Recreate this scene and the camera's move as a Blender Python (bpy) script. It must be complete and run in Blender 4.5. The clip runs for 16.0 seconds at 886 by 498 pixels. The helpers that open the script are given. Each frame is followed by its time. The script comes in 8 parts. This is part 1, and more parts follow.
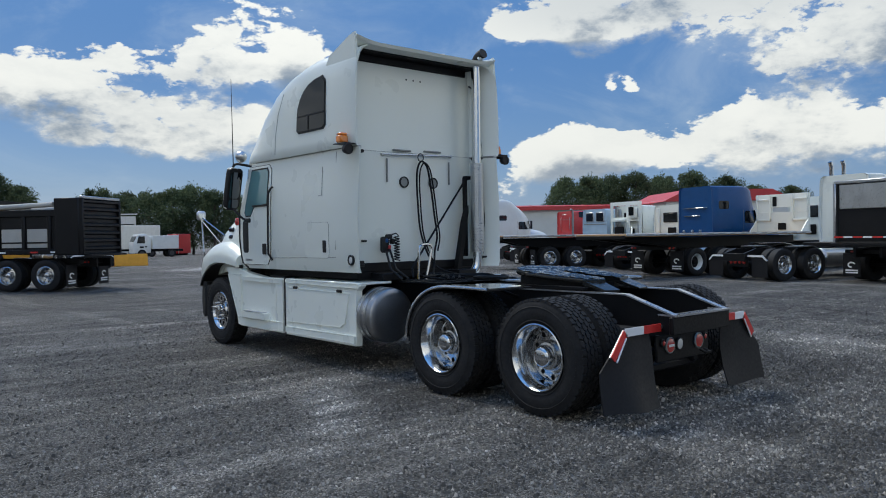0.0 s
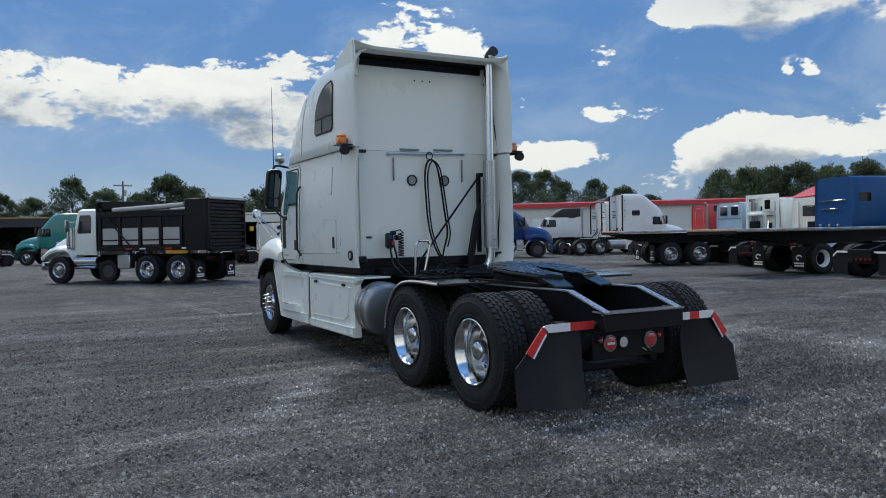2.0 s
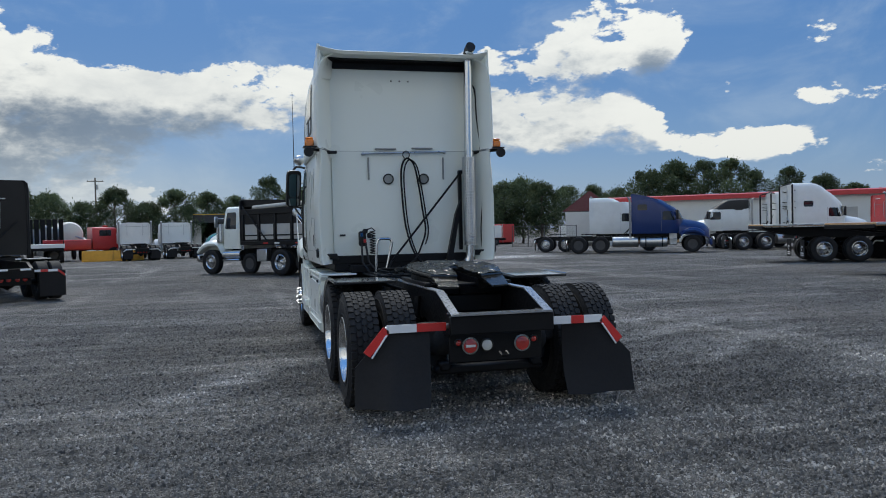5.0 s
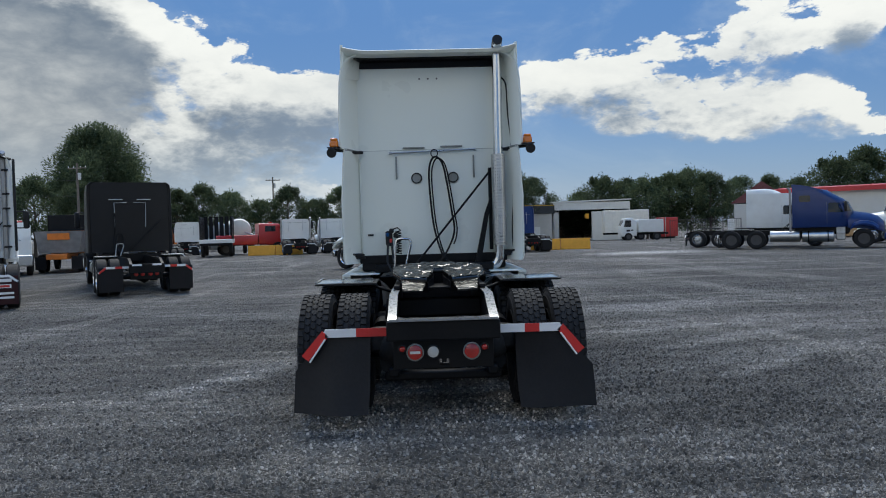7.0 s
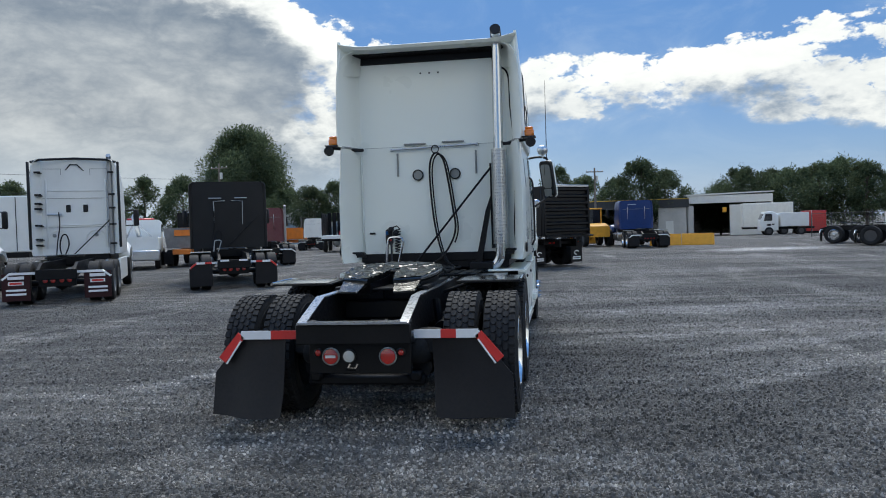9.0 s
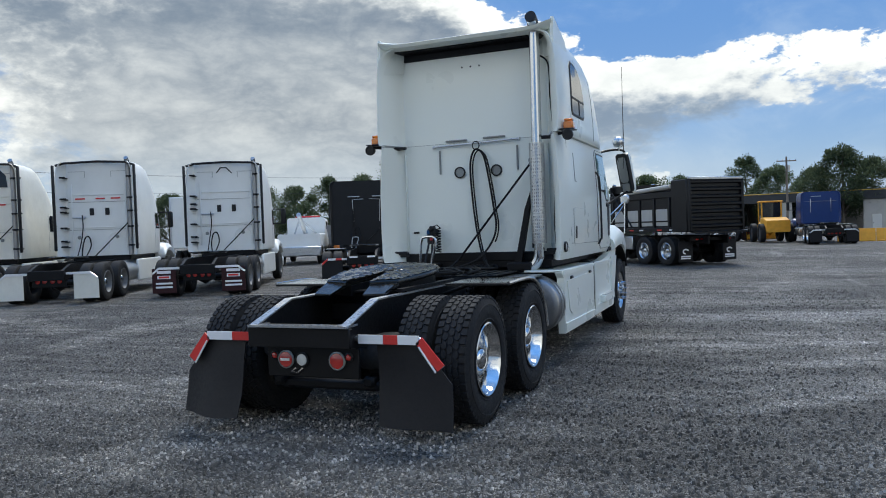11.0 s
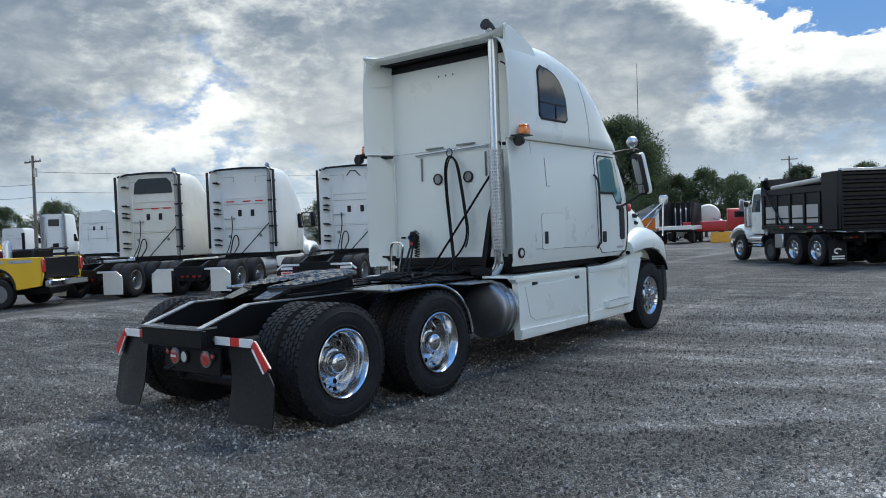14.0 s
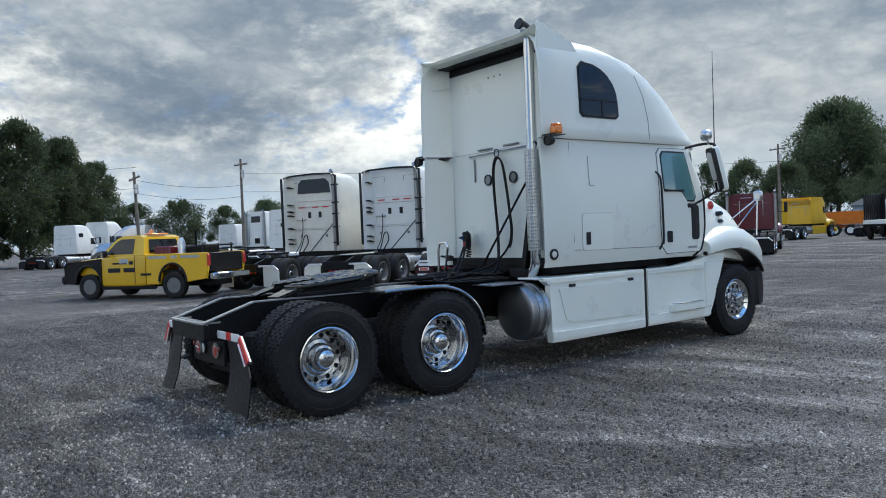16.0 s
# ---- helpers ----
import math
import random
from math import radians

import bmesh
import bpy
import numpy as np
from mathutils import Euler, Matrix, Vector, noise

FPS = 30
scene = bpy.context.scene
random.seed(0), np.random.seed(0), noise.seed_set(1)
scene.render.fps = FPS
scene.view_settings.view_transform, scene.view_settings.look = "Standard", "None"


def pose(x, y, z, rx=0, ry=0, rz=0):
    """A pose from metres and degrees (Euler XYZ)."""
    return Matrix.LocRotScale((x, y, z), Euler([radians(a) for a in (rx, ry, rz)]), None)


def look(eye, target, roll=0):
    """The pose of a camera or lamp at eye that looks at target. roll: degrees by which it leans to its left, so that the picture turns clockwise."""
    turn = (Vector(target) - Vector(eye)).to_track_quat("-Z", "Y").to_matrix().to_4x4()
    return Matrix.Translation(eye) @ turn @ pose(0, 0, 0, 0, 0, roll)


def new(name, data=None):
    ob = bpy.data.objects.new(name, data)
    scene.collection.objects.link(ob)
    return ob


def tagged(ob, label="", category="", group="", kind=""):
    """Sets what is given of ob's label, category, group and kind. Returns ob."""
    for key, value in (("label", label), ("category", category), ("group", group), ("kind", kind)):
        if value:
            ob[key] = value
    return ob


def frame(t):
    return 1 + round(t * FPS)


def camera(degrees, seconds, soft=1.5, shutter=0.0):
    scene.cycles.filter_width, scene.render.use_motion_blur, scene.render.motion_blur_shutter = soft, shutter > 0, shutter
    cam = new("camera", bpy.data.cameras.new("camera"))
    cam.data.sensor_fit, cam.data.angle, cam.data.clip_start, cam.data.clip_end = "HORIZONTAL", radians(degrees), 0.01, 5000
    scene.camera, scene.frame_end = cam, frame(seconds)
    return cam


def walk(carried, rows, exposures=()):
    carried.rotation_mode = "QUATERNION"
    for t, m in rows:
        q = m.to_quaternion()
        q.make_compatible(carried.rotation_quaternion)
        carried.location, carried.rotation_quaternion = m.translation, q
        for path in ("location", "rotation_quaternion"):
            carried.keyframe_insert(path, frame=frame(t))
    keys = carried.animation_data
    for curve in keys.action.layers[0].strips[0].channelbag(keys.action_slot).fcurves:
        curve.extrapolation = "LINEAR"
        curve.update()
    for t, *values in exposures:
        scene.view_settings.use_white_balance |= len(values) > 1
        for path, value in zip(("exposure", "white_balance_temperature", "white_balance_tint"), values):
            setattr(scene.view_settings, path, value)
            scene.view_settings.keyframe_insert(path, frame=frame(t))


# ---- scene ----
cam = camera(60.1, 16.0, soft=1.0)
METRES, EYE, TILT, LEAN, TURN = 15.4, 1.6, -0.07, 1.3, -40.6
ROWS = [
    (0.0, 0.0, 0.0, 0.0, 0.01, -0.93, -0.38),
    (0.5, 0.0323, -0.0021, 0.0001, 2.67, -1.03, -0.35),
    (1.0, 0.0628, 0.0016, -0.0007, 5.73, -1.12, -0.29),
    (1.5, 0.0951, -0.0, 0.0002, 8.74, -1.22, -0.24),
    (2.0, 0.1276, -0.001, 0.001, 11.83, -1.3, -0.15),
    (2.5, 0.1594, 0.0027, 0.002, 14.69, -1.37, -0.09),
    (3.0, 0.1929, 0.0053, 0.0032, 16.88, -1.46, -0.06),
    (3.5, 0.2216, 0.0144, 0.0033, 18.82, -1.53, -0.02),
    (6.0, 0.3567, 0.0931, 0.0067, 32.08, -2.06, 0.27),
    (6.5, 0.3799, 0.1136, 0.0083, 35.23, -2.15, 0.38),
    (7.0, 0.4013, 0.1342, 0.0094, 39.0, -2.24, 0.52),
    (7.5, 0.4186, 0.158, 0.0101, 42.66, -2.33, 0.64),
    (8.0, 0.4408, 0.1794, 0.0106, 45.19, -2.4, 0.68),
    (8.5, 0.4575, 0.204, 0.0096, 47.38, -2.45, 0.78),
    (9.0, 0.472, 0.2293, 0.0106, 49.42, -2.51, 0.87),
    (9.5, 0.4891, 0.2539, 0.011, 52.43, -2.51, 0.98),
    (10.0, 0.4998, 0.2825, 0.0112, 56.18, -2.56, 1.13),
    (12.5, 0.5673, 0.4246, 0.0118, 71.38, -2.62, 1.68),
    (13.0, 0.5829, 0.4547, 0.0131, 73.32, -2.63, 1.75),
    (13.5, 0.5939, 0.4839, 0.0134, 75.84, -2.61, 1.83),
    (14.0, 0.6011, 0.5132, 0.0156, 78.87, -2.61, 1.94),
    (14.5, 0.61, 0.5431, 0.0165, 82.37, -2.6, 2.05),
    (15.0, 0.6104, 0.5734, 0.0156, 86.01, -2.58, 2.14),
    (15.5, 0.6142, 0.6052, 0.0168, 89.58, -2.55, 2.27),
    (16.0, 0.6176, 0.6369, 0.0165, 93.68, -2.5, 2.41),
]
walk(cam, [(t, pose(0, 0, EYE, TILT, LEAN, TURN) @ pose(METRES * x, METRES * y, METRES * z, 90 + pitch, roll, yaw)) for t, x, y, z, yaw, pitch, roll in ROWS],
     exposures=[(0.0, 0.24, 6720, 5), (3.5, 0.21, 6720, 5), (6.0, 0.17, 6720, 5), (8.0, 0.36, 6720, 5), (10.0, 0.53, 6720, 5), (12.5, 0.56, 6700, 4), (16.0, 0.58, 6700, 4)])

# ---------------------------------------------------------------- world, sun, exposure
SUN_EL, SUN_AZ = 54.0, 4.0          # degrees; azimuth to the left of +y
world = bpy.data.worlds.new("sky")
scene.world = world
world.use_nodes = True
wn, wl = world.node_tree.nodes, world.node_tree.links
wn.clear()


def wmath(op, a, b=None, c=None, clamp=False):
    n = wn.new("ShaderNodeMath")
    n.operation, n.use_clamp = op, clamp
    for i, v in enumerate((a, b, c)):
        if v is None:
            continue
        if isinstance(v, (int, float)):
            n.inputs[i].default_value = v
        else:
            wl.new(v, n.inputs[i])
    return n.outputs[0]


def wmix(fac, a, b):
    n = wn.new("ShaderNodeMix")
    n.data_type = "RGBA"
    for i, v in ((0, fac), (6, a), (7, b)):
        if isinstance(v, (int, float)):
            n.inputs[i].default_value = v
        elif isinstance(v, tuple):
            n.inputs[i].default_value = (*v, 1)
        else:
            wl.new(v, n.inputs[i])
    return n.outputs[2]


def wramp(v, lo, hi, a=0.0, b=1.0):
    n = wn.new("ShaderNodeMapRange")
    n.interpolation_type = "SMOOTHSTEP"
    wl.new(v, n.inputs[0])
    for i, x in enumerate((lo, hi, a, b)):
        n.inputs[i + 1].default_value = x
    return n.outputs[0]


geo_in = wn.new("ShaderNodeTexCoord").outputs["Generated"]
sep = wn.new("ShaderNodeSeparateXYZ")
wl.new(geo_in, sep.inputs[0])
DX, DY, DZ = sep.outputs
sky = wn.new("ShaderNodeTexSky")
sky.sky_type, sky.sun_disc = "NISHITA", False
sky.sun_elevation, sky.sun_rotation = radians(SUN_EL), radians(-SUN_AZ)
sky.air_density, sky.dust_density, sky.ozone_density = 1.0, 0.6, 1.6
# cumulus in azimuth (to the left of +y) and elevation, both in radians
AZ = wmath("ARCTAN2", wmath("MULTIPLY", DX, -1.0), DY)
up_z = wmath("MAXIMUM", DZ, 0.0)
EL = wmath("ARCSINE", wmath("MINIMUM", wmath("MAXIMUM", DZ, -1.0), 1.0))


def cloud_noise(scale, detail, lift, rough=0.5, dist=0.25, wide=1.0):
    c = wn.new("ShaderNodeCombineXYZ")
    wl.new(wmath("MULTIPLY", DX, wide), c.inputs[0])
    wl.new(wmath("MULTIPLY", DY, wide), c.inputs[1])
    wl.new(wmath("MULTIPLY", wmath("ADD", EL, lift), 1.9), c.inputs[2])
    t = wn.new("ShaderNodeTexNoise")
    wl.new(c.outputs[0], t.inputs["Vector"])
    for k, v in (("Scale", scale), ("Detail", detail), ("Roughness", rough), ("Distortion", dist)):
        t.inputs[k].default_value = v
    return t.outputs[0]


# banks of cloud: azimuth, elevation, half width, half height (degrees), weight
BANKS = [(-18.2, 10.4, 9.6, 3.7, 0.36), (-2.8, 9.8, 10.9, 3.4, 0.34), (8, 8.6, 8, 3.2, 0.26), (-14.4, 6.9, 2.3, 0.9, 0.30), (-20.8, 6.4, 4.0, 1.4, 0.30), (-28.0, 14.5, 6.4, 3.7, 0.34), (-52.5, 15.9, 9.6, 3.6, 0.36), (-67.7, 13.3, 7.8, 3.8, 0.34), (-64.2, 6.3, 8.8, 3.2, 0.36),
         (-51.4, 5.6, 5.8, 1.9, 0.34), (-53.8, 10.5, 1.4, 1.4, 0.28), (-40.4, 12.6, 2.0, 1.2, 0.30), (-45.6, 11.9, 1.8, 0.7, 0.26), (-42.4, 8.6, 3.9, 1.2, 0.30), (-36.3, 5.6, 6.3, 1.4, 0.32), (-35.1, 9.5, 1.0, 0.9, 0.26), (-49.2, 14.9, 7.0, 1.0, 0.30), (-29.9, 12.2, 1.7, 2.1, 0.26), (-27.6, 7.2, 4.6, 2.4, 0.36), (-45.5, 3.6, 4.0, 1.3, 0.30), (-49.5, 6.2, 4.6, 2.4, 0.34),
         (18.9, 9.6, 12.1, 6.2, 0.36), (26.2, 14.2, 7.0, 5.0, 0.34), (36.0, 11.0, 14, 8.5, 0.36), (52, 14, 30, 17, 0.42), (92, 16, 30, 19, 0.40),
         (140, 20, 28, 25, 0.34), (-125, 22, 45, 22, 0.42), (-92, 22, 20, 16, 0.3), (-105, 8, 38, 9, 0.36), (-20, 50, 30, 15, 0.24), (60, 55, 40, 18, 0.3), (180, 30, 50, 24, 0.34), (20, 3.6, 14, 3.6, 0.30), (7, 2.4, 8, 1.8, 0.22)]


def billow(v):
    """Rounded heaps with creases between them."""
    return wmath("ABSOLUTE", wmath("MULTIPLY_ADD", v, 2.0, -1.0))


def density(lift):
    d = wmath("MULTIPLY_ADD", cloud_noise(4.2, 9.0, lift, 0.58, 0.15), 0.58, -0.02)
    d = wmath("MULTIPLY_ADD", billow(cloud_noise(9.0, 5.0, lift, 0.55, 0.1)), 0.36, wmath("ADD", d, -0.085))
    d = wmath("MULTIPLY_ADD", cloud_noise(22.0, 7.0, lift, 0.62, 0.1), 0.36, wmath("ADD", d, -0.18))
    d = wmath("MULTIPLY_ADD", billow(cloud_noise(34.0, 4.0, lift, 0.55, 0.1)), 0.16, wmath("ADD", d, -0.035))
    for az, el, sa, se, w in BANKS:
        u = wmath("MULTIPLY", wmath("ADD", AZ, -radians(az)), 1 / radians(sa))
        v = wmath("MULTIPLY", wmath("ADD", EL, lift - radians(el)), 1 / radians(se))
        q = wmath("ADD", wmath("MULTIPLY", u, u), wmath("MULTIPLY", v, v))
        d = wmath("MULTIPLY_ADD", wmath("POWER", 2.718, wmath("MULTIPLY", wmath("MULTIPLY", q, q), -1.0)), w, d)
    return d


d0, d1 = density(0.0), density(0.035)
# crisp heads, undersides that thin out into the blue
under = wramp(wmath("SUBTRACT", d1, d0), -0.03, 0.10)
crisp, thin = wramp(d0, 0.495, 0.545), wramp(d0, 0.44, 0.74)
cover = wmath("ADD", wmath("MULTIPLY", crisp, wmath("SUBTRACT", 1.0, under)), wmath("MULTIPLY", thin, under))
rolls = billow(cloud_noise(11.0, 8.0, 0.02, 0.6, 0.2))
slow = cloud_noise(3.6, 9.0, 0.11, 0.55, 0.3, 0.6)
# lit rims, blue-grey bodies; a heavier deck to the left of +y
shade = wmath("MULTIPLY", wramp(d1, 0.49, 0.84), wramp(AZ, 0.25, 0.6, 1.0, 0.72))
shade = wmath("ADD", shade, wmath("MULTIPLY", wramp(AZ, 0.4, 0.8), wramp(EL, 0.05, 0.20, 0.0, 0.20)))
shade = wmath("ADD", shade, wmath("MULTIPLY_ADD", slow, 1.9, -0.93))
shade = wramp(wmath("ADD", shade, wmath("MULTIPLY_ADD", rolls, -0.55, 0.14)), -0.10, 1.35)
# the high deck to the right is seen from below; cloud out of view is lightened to fill the truck's sides
shade = wmath("ADD", shade, wmath("MULTIPLY", wramp(AZ, -0.9, -0.6, 1.0, 0.0), wramp(EL, 0.20, 0.29, 0.0, 0.40)), clamp=True)
aside = wmath("ABSOLUTE", AZ)
shade = wmath("MULTIPLY", shade, wmath("MAXIMUM", wramp(aside, 1.5, 1.8, 1.0, 0.10), wramp(aside, 2.3, 2.9, 0.0, 0.12)))
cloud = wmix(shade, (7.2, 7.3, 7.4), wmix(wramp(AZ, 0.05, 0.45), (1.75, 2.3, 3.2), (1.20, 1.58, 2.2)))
blue = wmix(wramp(EL, 0.02, 0.28, 0.70, 0.86), sky.outputs[0], (0.50, 1.55, 4.0))
veil = wramp(cloud_noise(5.0, 9.0, 0.3, 0.6, 0.6), 0.46, 0.78, 0.0, 0.30)
blue = wmix(veil, blue, (4.6, 5.4, 6.4))
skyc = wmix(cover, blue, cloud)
haze = wramp(DZ, -0.02, 0.10, 0.34, 0.0)
skyc = wmix(haze, skyc, (3.2, 4.2, 5.8))
# pale murk low down to the left of +y
murk = wmath("MULTIPLY", wramp(AZ, -0.06, 0.16), wramp(DZ, 0.02, 0.15, 0.62, 0.0))
skyc = wmix(murk, skyc, (4.3, 5.0, 5.9))
bgn = wn.new("ShaderNodeBackground")
bgn.inputs[1].default_value = 0.102
# a cloudy sky brightens towards the zenith
rise = wmath("MULTIPLY_ADD", up_z, 0.6, 0.93)
# added brightness in the unseen high sky at both sides, to light the cab's sides
flank = wmath("MULTIPLY", wramp(aside, 0.9, 1.5), wramp(aside, 2.2, 2.8, 1.0, 0.1))
rise = wmath("MULTIPLY_ADD", wmath("MULTIPLY", flank, wramp(EL, 0.36, 0.70)), 0.9, rise)
grad = wn.new("ShaderNodeVectorMath")
grad.operation = "SCALE"
wl.new(skyc, grad.inputs[0])
wl.new(rise, grad.inputs["Scale"])
skyc = grad.outputs[0]
wl.new(skyc, bgn.inputs[0])
wo = wn.new("ShaderNodeOutputWorld")
wl.new(bgn.outputs[0], wo.inputs[0])

sun_data = bpy.data.lights.new("sun", "SUN")
sun_data.energy, sun_data.angle, sun_data.color = 2.3, radians(30), (1.0, 0.975, 0.94)
sun = new("sun", sun_data)
sd = Vector((-math.sin(radians(SUN_AZ)) * math.cos(radians(SUN_EL)), math.cos(radians(SUN_AZ)) * math.cos(radians(SUN_EL)), math.sin(radians(SUN_EL))))
sun.matrix_world = look(sd * 60, (0, 0, 0))

# ---------------------------------------------------------------- materials
def mat(name, color, rough=0.5, metal=0.0, vary=0.12, scale=3.0, fine=40.0, bump=0.0, bump_scale=60.0, coat=0.0, dark=None, dirt=0.0, rvary=0.1, spec=0.5, trans=0.0, emit=0.0):
    """Paint, metal, rubber: two scales of variation, grime with its own outline, optional relief."""
    m = bpy.data.materials.new(name)
    m.use_nodes = True
    nt = m.node_tree
    n, l = nt.nodes, nt.links
    b = n["Principled BSDF"]
    tc = n.new("ShaderNodeTexCoord").outputs["Object"]
    info = n.new("ShaderNodeObjectInfo")

    def noise_tex(s, d, r=0.55):
        t = n.new("ShaderNodeTexNoise")
        l.new(tc, t.inputs["Vector"])
        t.inputs["Scale"].default_value, t.inputs["Detail"].default_value, t.inputs["Roughness"].default_value = s, d, r
        return t.outputs[0]

    def ramp(v, lo, hi, a, bb):
        r = n.new("ShaderNodeMapRange")
        l.new(v, r.inputs[0])
        for i, x in enumerate((lo, hi, a, bb)):
            r.inputs[i + 1].default_value = x
        return r.outputs[0]

    def mix(fac, a, bb, blend="MIX"):
        x = n.new("ShaderNodeMix")
        x.data_type, x.blend_type = "RGBA", blend
        for i, v in ((0, fac), (6, a), (7, bb)):
            if isinstance(v, float):
                x.inputs[i].default_value = v
            elif isinstance(v, tuple):
                x.inputs[i].default_value = (*v[:3], 1)
            else:
                l.new(v, x.inputs[i])
        return x.outputs[2]

    c = tuple(color)
    lo = tuple(max(0, v * (1 - vary)) for v in c)
    hi = tuple(min(1, v * (1 + vary * 0.6)) for v in c)
    a = noise_tex(scale, 4.0)
    out = mix(ramp(a, 0.3, 0.7, 0.0, 1.0), lo, hi)
    f = noise_tex(fine, 3.0)
    out = mix(ramp(f, 0.35, 0.75, 0.0, vary * 0.9), out, tuple(v * 0.55 for v in c))
    if dirt > 0:
        g = noise_tex(1.7, 8.0, 0.7)
        out = mix(ramp(g, 0.5, 0.72, 0.0, dirt), out, dark or (0.09, 0.08, 0.07))
    rnd = n.new("ShaderNodeHueSaturation")
    l.new(out, rnd.inputs["Color"])
    l.new(ramp(info.outputs["Random"], 0, 1, 0.94, 1.06), rnd.inputs["Value"])
    l.new(rnd.outputs[0], b.inputs["Base Color"])
    l.new(ramp(f, 0.3, 0.7, max(0.02, rough - rvary), min(1, rough + rvary)), b.inputs["Roughness"])
    b.inputs["Metallic"].default_value = metal
    b.inputs["Specular IOR Level"].default_value = spec
    b.inputs["Coat Weight"].default_value = coat
    b.inputs["Coat Roughness"].default_value = 0.08
    b.inputs["Transmission Weight"].default_value = trans
    if emit:
        b.inputs["Emission Color"].default_value = (*c, 1)
        b.inputs["Emission Strength"].default_value = emit
    if bump > 0:
        bp = n.new("ShaderNodeBump")
        bp.inputs["Strength"].default_value, bp.inputs["Distance"].default_value = bump, 0.01
        l.new(noise_tex(bump_scale, 4.0), bp.inputs["Height"])
        l.new(bp.outputs[0], b.inputs["Normal"])
    return m


WHITE = mat("white_paint", (0.80, 0.83, 0.765), 0.30, vary=0.012, scale=0.6, coat=0.35, fine=2.0, rvary=0.04)
WHITE_OLD = mat("weathered_white_paint", (0.76, 0.77, 0.745), 0.42, vary=0.05, scale=1.5, coat=0.15, dirt=0.15, dark=(0.42, 0.40, 0.35))
CREAM = mat("yellowed_white_plastic", (0.77, 0.75, 0.67), 0.5, vary=0.06, dirt=0.15, dark=(0.5, 0.46, 0.36))
BLACK = mat("black_paint", (0.007, 0.007, 0.008), 0.42, vary=0.2, coat=0.05, dirt=0.15, dark=(0.02, 0.019, 0.018), spec=0.28)
CHASSIS = mat("black_chassis_paint", (0.007, 0.007, 0.008), 0.45, vary=0.25, dirt=0.2, dark=(0.016, 0.015, 0.014), bump=0.1, spec=0.2)
RUBBER = mat("tyre_rubber", (0.014, 0.014, 0.015), 0.75, vary=0.2, scale=6, dirt=0.3, dark=(0.036, 0.034, 0.032), bump=0.2, bump_scale=120, spec=0.3)
FLAP = mat("rubber_flap", (0.012, 0.012, 0.014), 0.5, vary=0.15, dirt=0.2, dark=(0.022, 0.021, 0.020), bump=0.1, spec=0.22)
WHITEFLAP = mat("white_plastic_flap", (0.72, 0.71, 0.64), 0.5, vary=0.06, dirt=0.2, dark=(0.4, 0.38, 0.32))
CHROME = mat("polished_aluminium", (0.62, 0.63, 0.64), 0.13, 1.0, vary=0.05, dirt=0.12, dark=(0.3, 0.3, 0.3), rvary=0.05)
STEEL = mat("brushed_aluminium", (0.55, 0.56, 0.57), 0.34, 1.0, vary=0.12, dirt=0.2, dark=(0.25, 0.24, 0.23))
DULL = mat("dull_tank_aluminium", (0.36, 0.365, 0.375), 0.42, 1.0, vary=0.12, dirt=0.12, dark=(0.07, 0.07, 0.07))
# worn black gloss, its base lifted to grey for the sky's sheen
GLOSSBLACK = mat("worn_black_with_sheen", (0.24, 0.245, 0.25), 0.30, 0.0, vary=0.3, scale=9, dirt=0.4, dark=(0.30, 0.30, 0.30), coat=1.0, spec=0.8)
FLANGE = mat("worn_grey_flange", (0.50, 0.52, 0.53), 0.42, 0.3, vary=0.2, scale=9, dirt=0.35, dark=(0.10, 0.10, 0.10))
DUSTBOX = mat("dusty_grey_paint", (0.17, 0.17, 0.17), 0.6, vary=0.25, dirt=0.4, dark=(0.08, 0.075, 0.07))
DUSTRIM = mat("dusty_dark_rim", (0.05, 0.05, 0.052), 0.55, vary=0.25, dirt=0.3, dark=(0.02, 0.02, 0.02))
GREASE = mat("greased_steel", (0.010, 0.010, 0.009), 0.16, 0.0, vary=0.5, scale=8, fine=25, dirt=0.6, dark=(0.006, 0.006, 0.006), bump=0.55, bump_scale=11, rvary=0.06, spec=0.7)
GLASS = mat("tinted_glass", (0.010, 0.012, 0.015), 0.05, vary=0.05, coat=0.25, rvary=0.02, spec=0.45)
TEAL = mat("pale_green_glass", (0.13, 0.27, 0.285), 0.05, vary=0.10, scale=2, coat=1.0, rvary=0.02)
GRILLE = mat("grey_mesh", (0.25, 0.26, 0.25), 0.6, vary=0.2, fine=150, bump=0.4, bump_scale=220)
RED_T = mat("red_reflective_tape", (0.62, 0.035, 0.03), 0.35, vary=0.12, fine=90)
WHITE_T = mat("white_reflective_tape", (0.78, 0.79, 0.80), 0.35, vary=0.06, fine=90)
RED_L = mat("red_lens", (0.50, 0.03, 0.025), 0.15, vary=0.15, coat=1.0)
CLEAR_L = mat("clear_lens", (0.62, 0.63, 0.62), 0.12, vary=0.15, coat=1.0, fine=120)
AMBER = mat("amber_lens", (0.90, 0.24, 0.015), 0.2, vary=0.1, coat=1.0, fine=60)
DARKFLAP = mat("dark_maroon_flap", (0.035, 0.009, 0.011), 0.5, vary=0.15, dirt=0.15, dark=(0.02, 0.018, 0.018), spec=0.25)
PLASTIC = mat("black_plastic", (0.012, 0.012, 0.013), 0.5, vary=0.15, spec=0.35)
HOSE = mat("black_hose", (0.008, 0.008, 0.009), 0.5, vary=0.15, bump=0.1, spec=0.2)
BLUEP = mat("blue_paint", (0.005, 0.028, 0.13), 0.35, vary=0.08, coat=0.25, spec=0.35)
